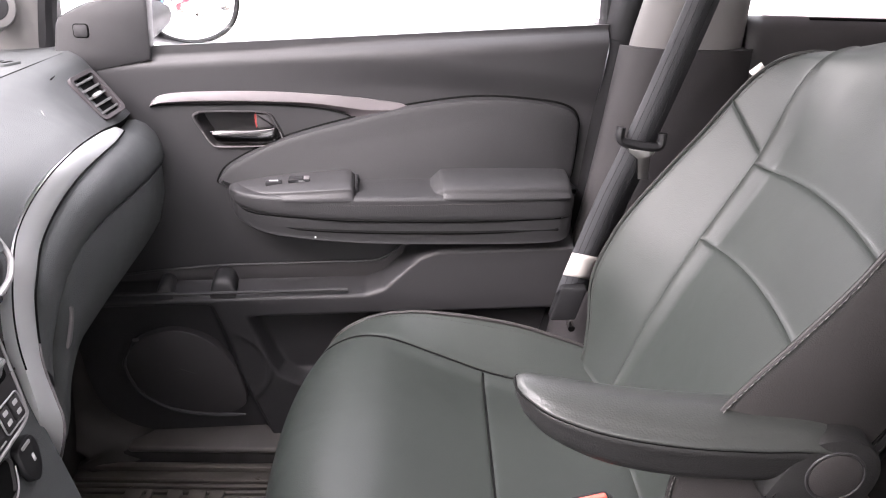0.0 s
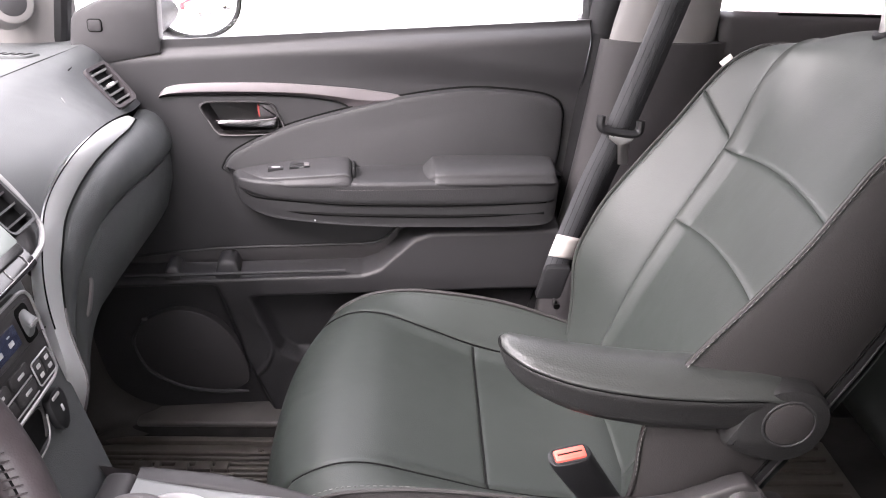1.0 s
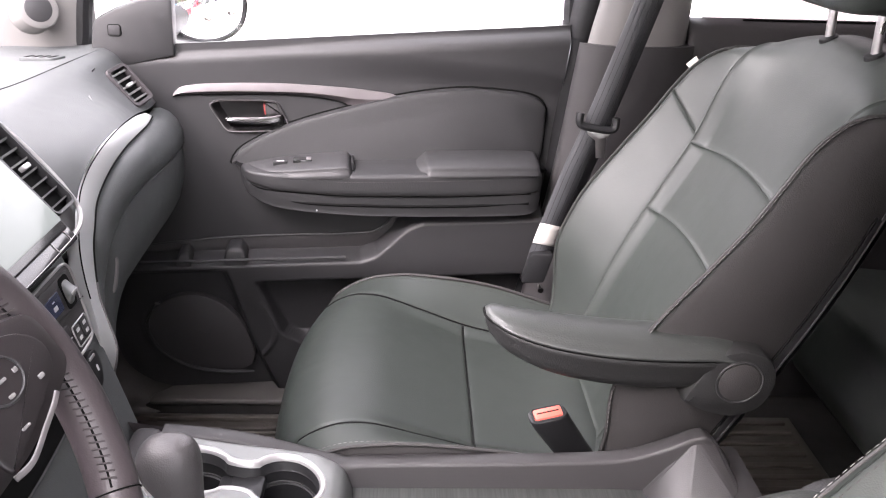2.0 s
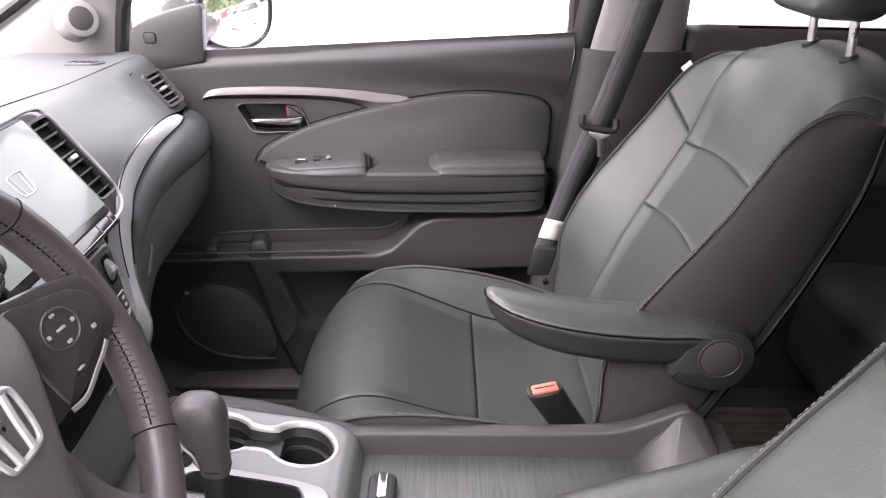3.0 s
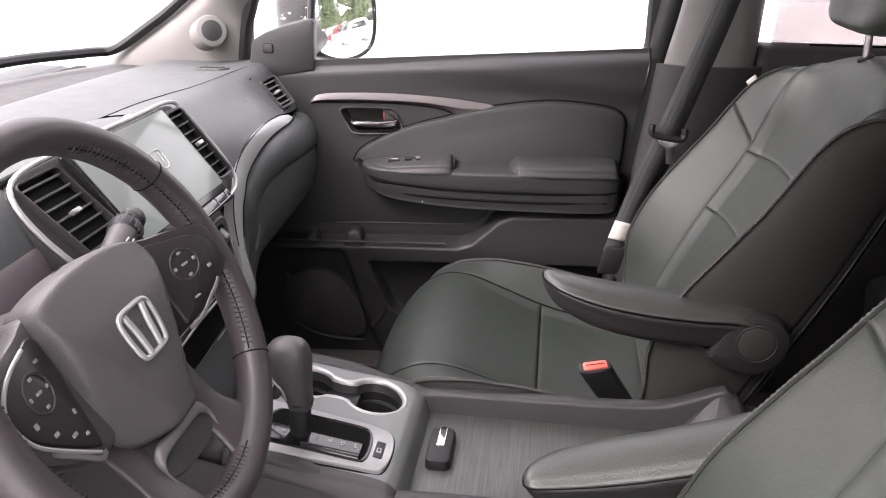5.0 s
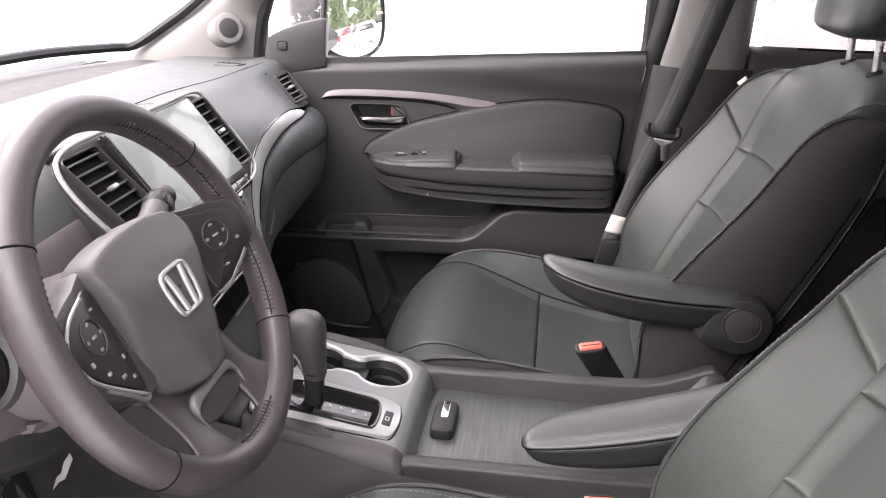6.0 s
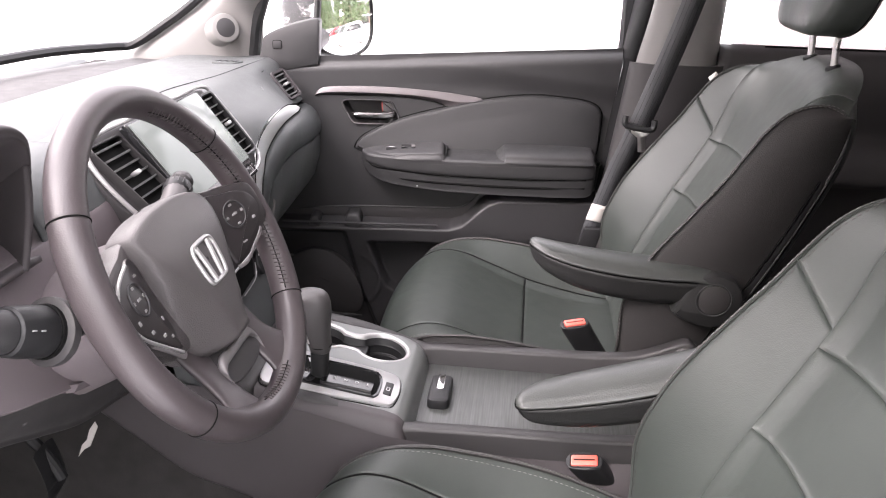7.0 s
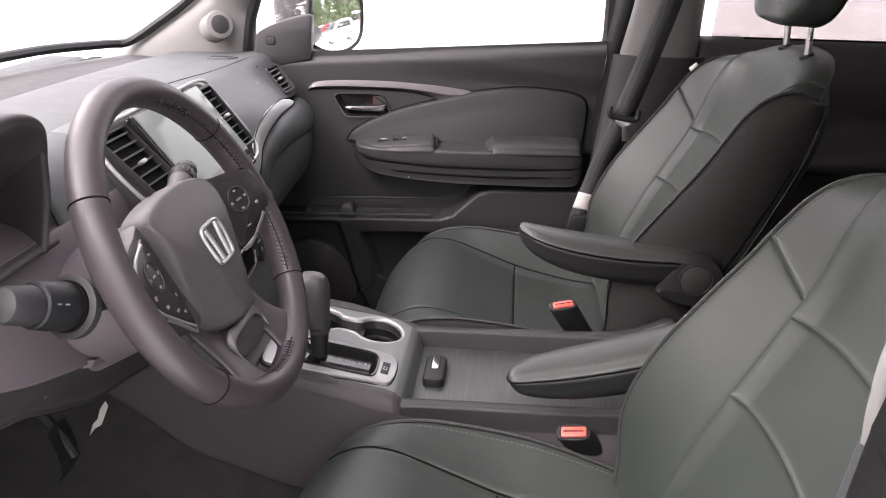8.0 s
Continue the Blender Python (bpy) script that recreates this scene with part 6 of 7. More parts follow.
spoke_left = None
for sg in (-1, 1):
    o = spline([(0.066, 0.055), (0.110, 0.052), (0.150, 0.042), (0.172, 0.032), (0.176, 0.004), (0.172, -0.016), (0.140, -0.034), (0.098, -0.047), (0.060, -0.040)], 60, True)
    spoke = part("spoke", slab(o, 0.024, pod_at(sg, 0.0), 0.006), POD if sg > 0 else HUB, wheel, "spoke with switch pod")
    spoke_left = spoke_left or spoke
    p = spline([(0.088, 0.042), (0.120, 0.040), (0.148, 0.031), (0.161, 0.018), (0.163, 0.002), (0.154, -0.012), (0.126, -0.028), (0.100, -0.040), (0.090, -0.034)], 60, True)
    pod = part("switch_pod", slab(p, 0.008, pod_at(sg, 0.0035), 0.003), POD, spoke, "matt dark switch pod with pale legends")
    at = pod_at(sg, 0.0045)
    part("pod_blade", tube(spline([at(0.148, -0.0225, 0.001), at(0.140, -0.0275, 0), at(0.126, -0.035, 0), at(0.106, -0.046, 0.001), at(0.092, -0.047, 0.004)], 40), 0.0026, 8, flat=0.5), SATIN, spoke, "satin blade under the pod")
    part("ring_button", tube([at(0.122 + 0.0165 * math.cos(a), 0.010 + 0.0165 * math.sin(a), 0.0004) for a in np.linspace(0, 2 * math.pi, 40, endpoint=False)], 0.0013, 6, True), TRIM, pod)
    for a, b, w, h in ((0.122, 0.010, 0.008, 0.0024), (0.122, 0.0225, 0.0045, 0.0028), (0.122, -0.0025, 0.0045, 0.0028), (0.1345, 0.010, 0.0032, 0.0036), (0.1095, 0.010, 0.0032, 0.0036), (0.146, -0.006, 0.0045, 0.0036), (0.116, -0.025, 0.007, 0.0022)) + (((0.102, -0.030, 0.005, 0.0022), (0.133, -0.017, 0.006, 0.0024), (0.104, 0.030, 0.006, 0.0024), (0.100, -0.016, 0.0035, 0.0030)) if sg < 0 else ()):
        part("legend", slab(rounded(w, h, 0.0008, c=(a, b)), 0.001, lambda a, b, c: at(a, b, c - 0.0002), 0.0002), LEGEND, pod)
at = pod_at(-1, 0.0055)
part("pod_edge", tube(spline([at(0.112, 0.0435, 0), at(0.134, 0.038, 0), at(0.152, 0.030, 0), at(0.1655, 0.018, 0), at(0.1675, 0.001, 0), at(0.158, -0.014, 0), at(0.130, -0.030, 0), at(0.104, -0.043, 0)], 60), 0.0018, 8), SILVER, spoke_left, "pale silver edge of the pod")
# two lower arms with satin blades
for sg in (-1, 1):
    low = part("lower_spoke", loft([[(sg * (x + w * 0.92 * c), y + w * 0.38 * c, z + h) for c, h in ((1, 0), (0.6, 0.005), (-0.6, 0.005), (-1, 0), (-0.6, -0.008), (0.6, -0.008))] for x, y, z, w in ((0.052, -0.060, -0.036, 0.036), (0.058, -0.092, -0.028, 0.026), (0.060, -0.124, -0.018, 0.023), (0.062, -0.150, -0.007, 0.030), (0.066, -0.168, 0.0, 0.046))], 28, 30, flip=sg > 0), WHEEL_LEATHER, wheel, "broad lower arm of the wheel", sharp=60)
part("spoke_web", slab(spline([(-0.060, -0.080), (0.0, -0.084), (0.060, -0.080), (0.052, -0.122), (0.036, -0.137), (0.0, -0.141), (-0.036, -0.137), (-0.052, -0.122)], 60, True), 0.012, lambda a, b, c: np.array((a, b, -0.030 + 0.35 * (-b - 0.08) - c)), 0.004), TRIM_DARK, wheel, "dark web between the lower arms")
part("spoke_blade", loft([[(x, y + w, z - 0.004), (x, y + 0.6 * w, z + 0.001), (x, y - 0.6 * w, z + 0.002), (x, y - w, z - 0.003), (x, y, z - 0.008)] for x, y, z, w in ((-0.046, -0.138, -0.012, 0.004), (-0.048, -0.120, -0.013, 0.006), (-0.038, -0.109, -0.013, 0.007), (-0.018, -0.108, -0.012, 0.0055), (0.0, -0.1085, -0.012, 0.005), (0.018, -0.108, -0.012, 0.0055), (0.038, -0.109, -0.013, 0.007), (0.048, -0.120, -0.013, 0.006), (0.046, -0.138, -0.012, 0.004))], 20, 60), SATIN, wheel, "satin fork below the airbag cover")
for sg in (-1, 1):
    part("web_rib", tube(spline([(sg * 0.010, -0.119, -0.0185), (sg * 0.012, -0.128, -0.0155), (sg * 0.016, -0.136, -0.0135)], 12), 0.0014, 6), TRIM, wheel)
part("column_hub", loft([[(r * math.cos(a), r * math.sin(a), z) for a in np.linspace(0, 2 * math.pi, 12, endpoint=False)] for z, r in ((-0.030, 0.074), (-0.045, 0.068), (-0.060, 0.050))], 32, 10), TRIM_DARK, wheel)

column = thing("steering_column", "charcoal steering column shroud", "steering column", WHEEL)
part("shroud", loft([[(r * math.cos(a) * (1.28 + 0.34 * min(0.0, math.sin(a))), r * math.sin(a) * 0.9 - 0.015, z) for a in np.linspace(0, 2 * math.pi, 12, endpoint=False)] for z, r in ((-0.045, 0.050), (-0.055, 0.068), (-0.10, 0.078), (-0.22, 0.085))], 36, 16), KNEE, column)
wiper = part("wiper_stalk", tube(spline([(0.06, 0.015, -0.085), (0.13, 0.036, -0.088), (0.212, 0.058, -0.094)], 20), np.linspace(0.010, 0.0185, 20), 16), STALK, column, "wiper stalk with pale legends")
collar = part("stalk_collar", tube([(0.196, 0.0540, -0.0930), (0.199, 0.0548, -0.0932), (0.212, 0.0580, -0.0940), (0.215, 0.0588, -0.0942)], (0.0170, 0.0192, 0.0192, 0.0170), 24), BLACK, wiper, "ribbed turning collar")
for k in range(18):
    a = k * math.pi / 9
    part("rib", tube([(0.1985, 0.0546 + 0.0192 * math.cos(a), -0.0932 + 0.0192 * math.sin(a)), (0.2125, 0.0582 + 0.0192 * math.cos(a), -0.0941 + 0.0192 * math.sin(a))], 0.0009, 5), TRIM, collar)
part("stalk_neck", tube([(0.214, 0.0586, -0.0942), (0.226, 0.0616, -0.0950)], 0.0095, 16), BLACK, wiper)
part("stalk_end", tube([(0.2245, 0.0612, -0.0949), (0.2270, 0.0618, -0.0950), (0.2340, 0.0636, -0.0955), (0.2400, 0.0652, -0.0960), (0.2420, 0.0657, -0.0961)], (0.0120, 0.0150, 0.0152, 0.0125, 0.0060), 24), TRIM_DARK, wiper, "round push end of the stalk")
for k in range(3):
    x, y = 0.128 + 0.021 * k, 0.0352 + 0.0056 * k
    r = 0.0135 + 0.0014 * k
    for dx, dy, w in ((0.0, 0.004, 0.006), (0.002, -0.003, 0.0045), (0.008, 0.0, 0.0035)):
        part("legend", tube([(x + dx, y + dy, -0.0895 + math.sqrt(max(0.0, r * r - dy * dy)) + 0.0004), (x + dx + w, y + dy + 0.26 * w, -0.0895 + math.sqrt(max(0.0, r * r - dy * dy)) + 0.0008)], 0.0010, 5), LETTER, wiper)
signal = part("signal_stalk", tube(spline([(-0.06, 0.0, -0.070), (-0.130, 0.016, -0.068), (-0.200, 0.042, -0.067)], 20), np.linspace(0.013, 0.016, 20), 16), BLACK, column, "indicator stalk with a ribbed turning end")
s_dir = np.array((-0.87, 0.48, -0.02))
s_at = lambda k: np.array((-0.196, 0.0400, -0.067)) + s_dir * k
part("stalk_base", tube([s_at(-0.036), s_at(-0.034), s_at(-0.026), s_at(-0.024)], (0.0290, 0.0320, 0.0320, 0.0285), 32), TRIM_DARK, signal, "round collar where the stalk leaves the shroud")
part("base_gap", tube([s_at(-0.0245), s_at(-0.020)], 0.0255, 28), SEAM, signal)
ring = part("stalk_ring", tube([s_at(-0.021), s_at(-0.018), s_at(0.006), s_at(0.020), s_at(0.022)], (0.0225, 0.0240, 0.0236, 0.0222, 0.0200), 32), BLACK, signal, "black ring with pale legends")
part("stalk_cap", tube([s_at(0.021), s_at(0.024), s_at(0.050), s_at(0.0545), s_at(0.056)], (0.0185, 0.0192, 0.0178, 0.0160, 0.0120), 32), TRIM, signal, "grey turning cap")
for k in range(2):
    q = s_at(0.0 + 0.010 * k) + np.array((-0.004, -0.006, 0.0232))
    part("legend", tube([q, q + np.array((-0.004, 0.002, 0.0))], 0.0008, 5), LEGEND, ring)

pedal = thing("brake_pedal", "dark brake pedal with a pale paper tag hanging beside it", "pedal")
part("pedal_arm", tube(spline([(-0.60, -0.275, 0.42), (-0.545, -0.275, 0.36), (-0.520, -0.275, 0.315)], 16), 0.008, 10), BLACK, pedal)
part("pedal_pad", loft([[(-0.527 + dx, -0.278 + 0.024 * c1, z + 0.006 * s1) for c1, s1 in ((1, 0), (0.5, 1), (-0.5, 1), (-1, 0), (0, -1))] for dx, z in ((-0.012, 0.362), (-0.004, 0.335), (0.0, 0.305), (-0.008, 0.288))], 20, 14), BLACK, pedal)
part("paper_tag", slab([(-0.030, -0.014), (-0.018, 0.004), (-0.004, 0.006), (0.004, 0.022), (0.020, 0.030), (0.028, 0.016), (0.016, 0.002), (0.006, -0.010), (-0.012, -0.008)], 0.002, lambda a, b, c: np.array((-0.498 + 0.55 * a, -0.240 + c + 0.15 * b, 0.350 + 0.75 * b + 0.45 * a)), 0.0006), WHITE_TAG, pedal, "pale paper tag")

# ---- belt on the pillar ----
belt = thing("seat_belt", "grey seat belt hanging along the centre pillar", "seat belt")
run = spline([(0.480, 0.715, 1.16), (0.402, 0.712, 0.86), (0.330, 0.703, 0.632), (0.294, 0.701, 0.53), (0.257, 0.702, 0.405), (0.245, 0.702, 0.36)], 60)
w2 = np.array((0.0235, 0.004, -0.006))
part("webbing", (np.concatenate([run - w2, run + w2]).reshape(2, 60, 3).transpose(1, 0, 2).reshape(-1, 3), grid_faces(2, 60)), WEBBING, belt, "dark grey woven webbing", solid=0.0015)
ply = run[30:] + np.array((0.012, 0.012, 0.004))
part("return_webbing", (np.concatenate([ply - w2, ply + w2]).reshape(2, 30, 3).transpose(1, 0, 2).reshape(-1, 3), grid_faces(2, 30)), WEBBING, belt, "second layer of webbing behind", solid=0.0015)
for k in (-0.62, -0.22, 0.22, 0.62):
    part("rib_line", tube(run + w2 * k + np.array((0, -0.0011, 0)), 0.0007, 4), SEAL, belt)
part("belt_stop", tube(spline([(0.296, 0.697, 0.648), (0.295, 0.695, 0.634), (0.302, 0.694, 0.626), (0.328, 0.693, 0.621), (0.350, 0.694, 0.619), (0.359, 0.695, 0.624), (0.360, 0.697, 0.640)], 40), 0.0070, 12, up=(0, 1, 0), flat=1.2), BLACK, belt, "black plastic tongue body")
part("tongue", slab([(0.308, 0.621), (0.352, 0.614), (0.344, 0.602), (0.346, 0.568), (0.330, 0.568), (0.326, 0.600), (0.312, 0.610)], 0.003, lambda a, b, c: np.array((a, 0.691 + c, b)), 0.0008), STEEL, belt, "steel buckle tongue")
lab = run[(run[:, 2] < 0.436) & (run[:, 2] > 0.392)] + np.array((0, -0.003, 0))
part("care_label", (np.concatenate([lab - w2 * 1.05, lab + w2 * 1.05]).reshape(2, len(lab), 3).transpose(1, 0, 2).reshape(-1, 3), grid_faces(2, len(lab))), WHITE_TAG, belt, "white care label", solid=0.0008)
part("anchor", slab(rounded(0.044, 0.062, 0.006, c=(0.241, 0.350)), 0.018, lambda a, b, c: np.array((a + 0.25 * (b - 0.35), 0.684 + c, b)), 0.004), BLACK, belt, "black anchor cover")
part("anchor_bolt", disc((0.250, 0.682, 0.306), (0, -1, 0), 0.006, 0.02, 16), CHROME, belt)


near_belt = thing("seat_belt", "grey seat belt hanging along the pillar beside the driver", "seat belt")
run = spline([(0.470, -0.700, 1.16), (0.405, -0.705, 0.90), (0.352, -0.712, 0.752), (0.338, -0.712, 0.690), (0.320, -0.712, 0.50), (0.310, -0.712, 0.32)], 60)
w2 = np.array((0.0235, -0.003, -0.004))
part("webbing", (np.concatenate([run - w2, run + w2]).reshape(2, 60, 3).transpose(1, 0, 2).reshape(-1, 3), grid_faces(2, 60)), WEBBING, near_belt, "dark grey woven webbing", solid=0.0015)


def buckle(at, label):
    b = thing("belt_buckle", label, "belt buckle", at, group="belt buckles")
    part("housing", loft([[(xc - 0.021 * k, -0.011 * k, z), (xc + 0.021 * k, -0.011 * k, z), (xc + 0.021 * k, 0.011 * k, z), (xc - 0.021 * k, 0.011 * k, z)] for xc, z, k in ((0.062, -0.15, 0.9), (0.032, -0.08, 0.95), (0.007, -0.02, 1.0), (0.0, 0.0, 1.0), (0.0, 0.003, 0.9))], 24, 20), BLACK, b, "black stalk housing", sharp=50)
    part("release_button", box(-0.019, 0.019, -0.0085, 0.0085, -0.008, 0.0065, 0.003), RED, b, "red release button")
    part("button_edge", tube([(a, c, 0.0030) for a, c in rounded(0.0405, 0.0205, 0.004)], 0.0014, 6, True), BLACK, b, "black rim round the button")
    part("tongue_slot", box(-0.015, 0.015, -0.0010, 0.0010, 0.0060, 0.0070, 0.0003, 1), SEAM, b)
    return b


buckle(pose(0.186, 0.190, 0.374, 14, -9, 8), "black belt buckle with a red button beside the passenger cushion")
buckle(pose(0.190, -0.152, 0.328, 27, -9, -6), "black belt buckle with a red button beside the driver cushion")

# ---- floor, rear, roof ----
floor = thing("floor", "dark carpeted cabin floor", "floor", kind="structure")
part("carpet", box(-1.0, 0.30, -0.78, 0.80, -0.06, -0.004, 0.01), CARPET, floor)
rear_mat = thing("floor_mat", "brown-black ribbed rubber mat behind the passenger seat", "floor mat")
part("mat_sheet", box(0.46, 0.80, 0.30, 0.70, -0.003, 0.005, 0.003), RUBBER, rear_mat)
for k in range(11):
    part("rib", box(0.48, 0.78, 0.33 + 0.034 * k, 0.342 + 0.034 * k, 0.004, 0.012, 0.0025), RUBBER, rear_mat)
part("rear_carpet", box(0.30, 1.9, -0.78, 0.80, -0.06, -0.004, 0.01), CARPET_REAR, floor, "black carpet behind the front seats, darkened further for the shade there")
mat = thing("floor_mat", "black ribbed rubber floor mat with dried dirt", "floor mat")
part("mat_sheet", box(-0.62, -0.02, 0.20, 0.688, -0.003, 0.006, 0.003), RUBBER, mat)
for k in range(29):
    y = 0.235 + 0.0145 * k
    part("rib", box(-0.60, -0.05, y, y + 0.007, 0.004, 0.0125, 0.0025), RUBBER, mat)
rl = random.Random(4)
for k in range(9):
    x, y, a = -0.56 + 0.30 * rl.random(), 0.56 + 0.11 * rl.random(), rl.random() * 3
    part("dry_leaf_bit", slab([(x + 0.006 * math.cos(a), y + 0.006 * math.sin(a)), (x + 0.003 * math.cos(a + 2), y + 0.003 * math.sin(a + 2)), (x - 0.007 * math.cos(a + 0.3), y - 0.005 * math.sin(a)), (x + 0.003 * math.cos(a + 4), y + 0.003 * math.sin(a + 4))], 0.001, lambda a, b, c: np.array((a, b, 0.0142 - c)), 0.0002), WHITE_TAG if k == 0 else RUBBER, mat)
part("mat_edge", box(-0.61, -0.02, 0.672, 0.688, -0.003, 0.016, 0.005), RUBBER, mat)
for k, w in enumerate((0.030, 0.010, 0.024, 0.030, 0.024)):
    part("raised_bar", box(-0.500 + 0.036 * k, -0.500 + 0.036 * k + w, 0.592, 0.614, 0.006, 0.0165, 0.002), RUBBER, mat)
part("sill_step", box(-0.62, 0.34, 0.692, 0.80, -0.02, 0.034, 0.006), CARPET, floor, "dark carpeted step below the sill plate")
part("door_sill", box(-0.52, 0.34, 0.689, 0.80, 0.032, 0.046, 0.006, 3), DUSTY, floor, "dark scuffed door sill plate")

# ---- body shell, seen through and reflected ----
shell = thing("car_body", "dark car body shell with pale headliner", "car body", kind="structure")
part("headliner", box(-0.20, 2.2, -0.66, 0.66, 1.24, 1.28, 0.015), FOAM, shell, "pale cloth headliner")
part("roof", box(-0.24, 2.3, -0.70, 0.70, 1.285, 1.31, 0.01), GLOSS, shell)
part("rear_wall", box(2.2, 2.3, -0.75, 0.75, -0.05, 0.70, 0.02), TRIM_DARK, shell)
part("cowl", box(-1.12, -1.0, -0.80, 0.82, 0.40, 0.700, 0.02), BLACK, shell, "black cowl under the windscreen")
part("kick_panel", box(-1.0, -0.58, -0.83, -0.79, -0.05, 0.72, 0.01), TRIM_DARK, shell, "dark kick panel")
part("bulkhead", box(-1.0, -0.96, -0.80, 0.82, -0.05, 0.70, 0.01), CARPET, shell)
part("rear_side_panel", box(1.30, 2.2, 0.74, 0.82, -0.05, 0.78, 0.02), TRIM_DARK, shell)
rear_door = thing("door_2", "closed rear door with dark trim panel", "door", kind="structure")
rows = []
for x in (0.50, 0.75, 1.0, 1.32):
    rows.append([(x, 0.84, 0.795), (x, 0.815, 0.797), (x, 0.795, 0.775), (x, 0.785, 0.70), (x, 0.79, 0.60), (x, 0.74, 0.54), (x, 0.735, 0.50), (x, 0.785, 0.46), (x, 0.78, 0.10), (x, 0.80, -0.06)])
part("trim_panel", bars(rows, 60, 20), TRIM_DARK, rear_door, "dark grained trim panel", solid=0.02)
part("sill_slot", tube([(0.60, 0.812, 0.7965), (1.30, 0.812, 0.7965)], 0.0025, 6), SEAM, rear_door)
bench = thing("rear_bench", "dark leather rear bench seat", "car seat", pose(-0.225, 0, 0))
part("bench_cushion", loft([[(1.02, y, 0.36), (1.30, y, 0.34), (1.52, y, 0.30), (1.52, y, 0.12), (1.04, y, 0.12), (0.99, y, 0.28)] for y in (-0.66, -0.62, -0.3, 0.3, 0.64, 0.68)], 40, 30), LEATHER, bench)
part("bench_back", loft([[(1.46, y, 0.30), (1.58, y, 0.60), (1.66, y, 0.86), (1.74, y, 0.86), (1.70, y, 0.55), (1.60, y, 0.28)] for y in (-0.66, -0.62, -0.3, 0.3, 0.64, 0.68)], 40, 30), LEATHER, bench)

# driver's side of the body, its door standing open
part("side_wall", box(0.53, 2.2, -0.84, -0.80, -0.30, 0.78, 0.02), TRIM_DARK, shell, "closed rear side of the body")
part("roof_rail", box(-0.20, 2.2, -0.74, -0.66, 1.17, 1.30, 0.03), FOAM, shell)
part("roof_rail", box(-0.20, 2.2, 0.66, 0.74, 1.17, 1.30, 0.03), FOAM, shell)
# out of view; mirrors the passenger's pillar, added with the door to block light
part("windscreen_pillar", loft([[(x - 0.03, y - 0.05, z), (x + 0.03, y - 0.05, z), (x + 0.035, y + 0.01, z), (x - 0.03, y + 0.02, z)] for x, y, z in ((-0.80, -0.78, 0.66), (-0.70, -0.775, 0.82), (-0.585, -0.75, 0.95), (-0.25, -0.69, 1.22))], 20, 20, flip=True), PILLAR, shell, "pale windscreen pillar beside the driver")
part("front_fender", box(-1.9, -0.72, -0.95, -0.82, -0.25, 0.70, 0.05), GLOSS, shell)
part("rocker", box(-0.80, 0.60, -0.90, -0.79, -0.25, -0.01, 0.03), TRIM_DARK, shell, "dark sill under the open door")
part("bonnet", bars([[(-1.05, y, 0.70 - 0.05 * abs(y)), (-1.5, y, 0.68 - 0.06 * abs(y)), (-2.0, y, 0.58 - 0.06 * abs(y))] for y in (-0.9, -0.4, 0.4, 0.9)], 16, 16), WHITE_TAG, shell, "snow covered bonnet", solid=0.02)


def tinted(name, shade):
    """Tinted car glass with a faint gloss."""
    m = bpy.data.materials.new(name)
    m.use_nodes = True
    nt = m.node_tree
    nt.nodes.clear()
    o, t, g, x = [nt.nodes.new("ShaderNode" + k) for k in ("OutputMaterial", "BsdfTransparent", "BsdfGlossy", "MixShader")]
    t.inputs["Color"].default_value = (*shade, 1)
    g.inputs["Roughness"].default_value = 0.02
    x.inputs["Fac"].default_value = 0.05
    nt.links.new(t.outputs[0], x.inputs[1])
    nt.links.new(g.outputs[0], x.inputs[2])
    nt.links.new(x.outputs[0], o.inputs["Surface"])
    return m


# never in view: added to block low light from the front left
open_door = thing("door_3", "unseen driver door standing wide open with dark trim panel, added to block light", "door", pose(-0.74, -0.90, 0, 0, 0, -66), kind="structure")
part("outer_skin", loft([[(0.0, y, z), (1.05, y, z), (1.05, y + 0.06, z), (0.0, y + 0.06, z)] for y, z in ((-0.09, -0.22), (-0.13, 0.10), (-0.13, 0.45), (-0.10, 0.74))], 24, 16), GLOSS, open_door, "dark painted outer door skin")
part("trim_panel", bars([[(x, -0.03, 0.745), (x, 0.0, 0.76), (x, 0.02, 0.70), (x, 0.02, 0.57), (x, 0.075, 0.53), (x, 0.075, 0.46), (x, 0.03, 0.42), (x, 0.05, 0.33), (x, 0.03, 0.0), (x, -0.03, -0.18)] for x in (0.02, 0.3, 0.7, 1.03)], 50, 16), TRIM, open_door, "dark grained trim panel", solid=0.02)
part("window_frame", tube([(0.03, -0.04, 0.75), (0.30, -0.02, 1.00), (0.52, 0.02, 1.17), (0.95, 0.03, 1.19), (1.05, -0.02, 0.75)], 0.022, 10), BLACK, open_door, "black window frame")
PRIVACY = tinted("privacy_glass", (0.36, 0.34, 0.34))
CLEAR = tinted("clear_glass", (0.92, 0.905, 0.91))
windscreen = thing("window_1", "clear laminated windscreen over the dash", "windscreen", kind="structure")
ws = []
for y, d in ((-0.80, 0.10), (-0.62, 0.045), (-0.3, 0.01), (0.02, 0.0), (0.34, 0.01), (0.66, 0.045), (0.80, 0.09)):
    ws.append([(-1.08 + d, y, 0.735), (-0.80 + 0.9 * d, y * 0.97, 0.935), (-0.50 + 0.8 * d, y * 0.90, 1.115), (-0.22 + 0.6 * d, y * 0.82, 1.255)])
part("windscreen_glass", bars(ws, 14, 20), CLEAR, windscreen, "clear laminated pane", solid=0.005)
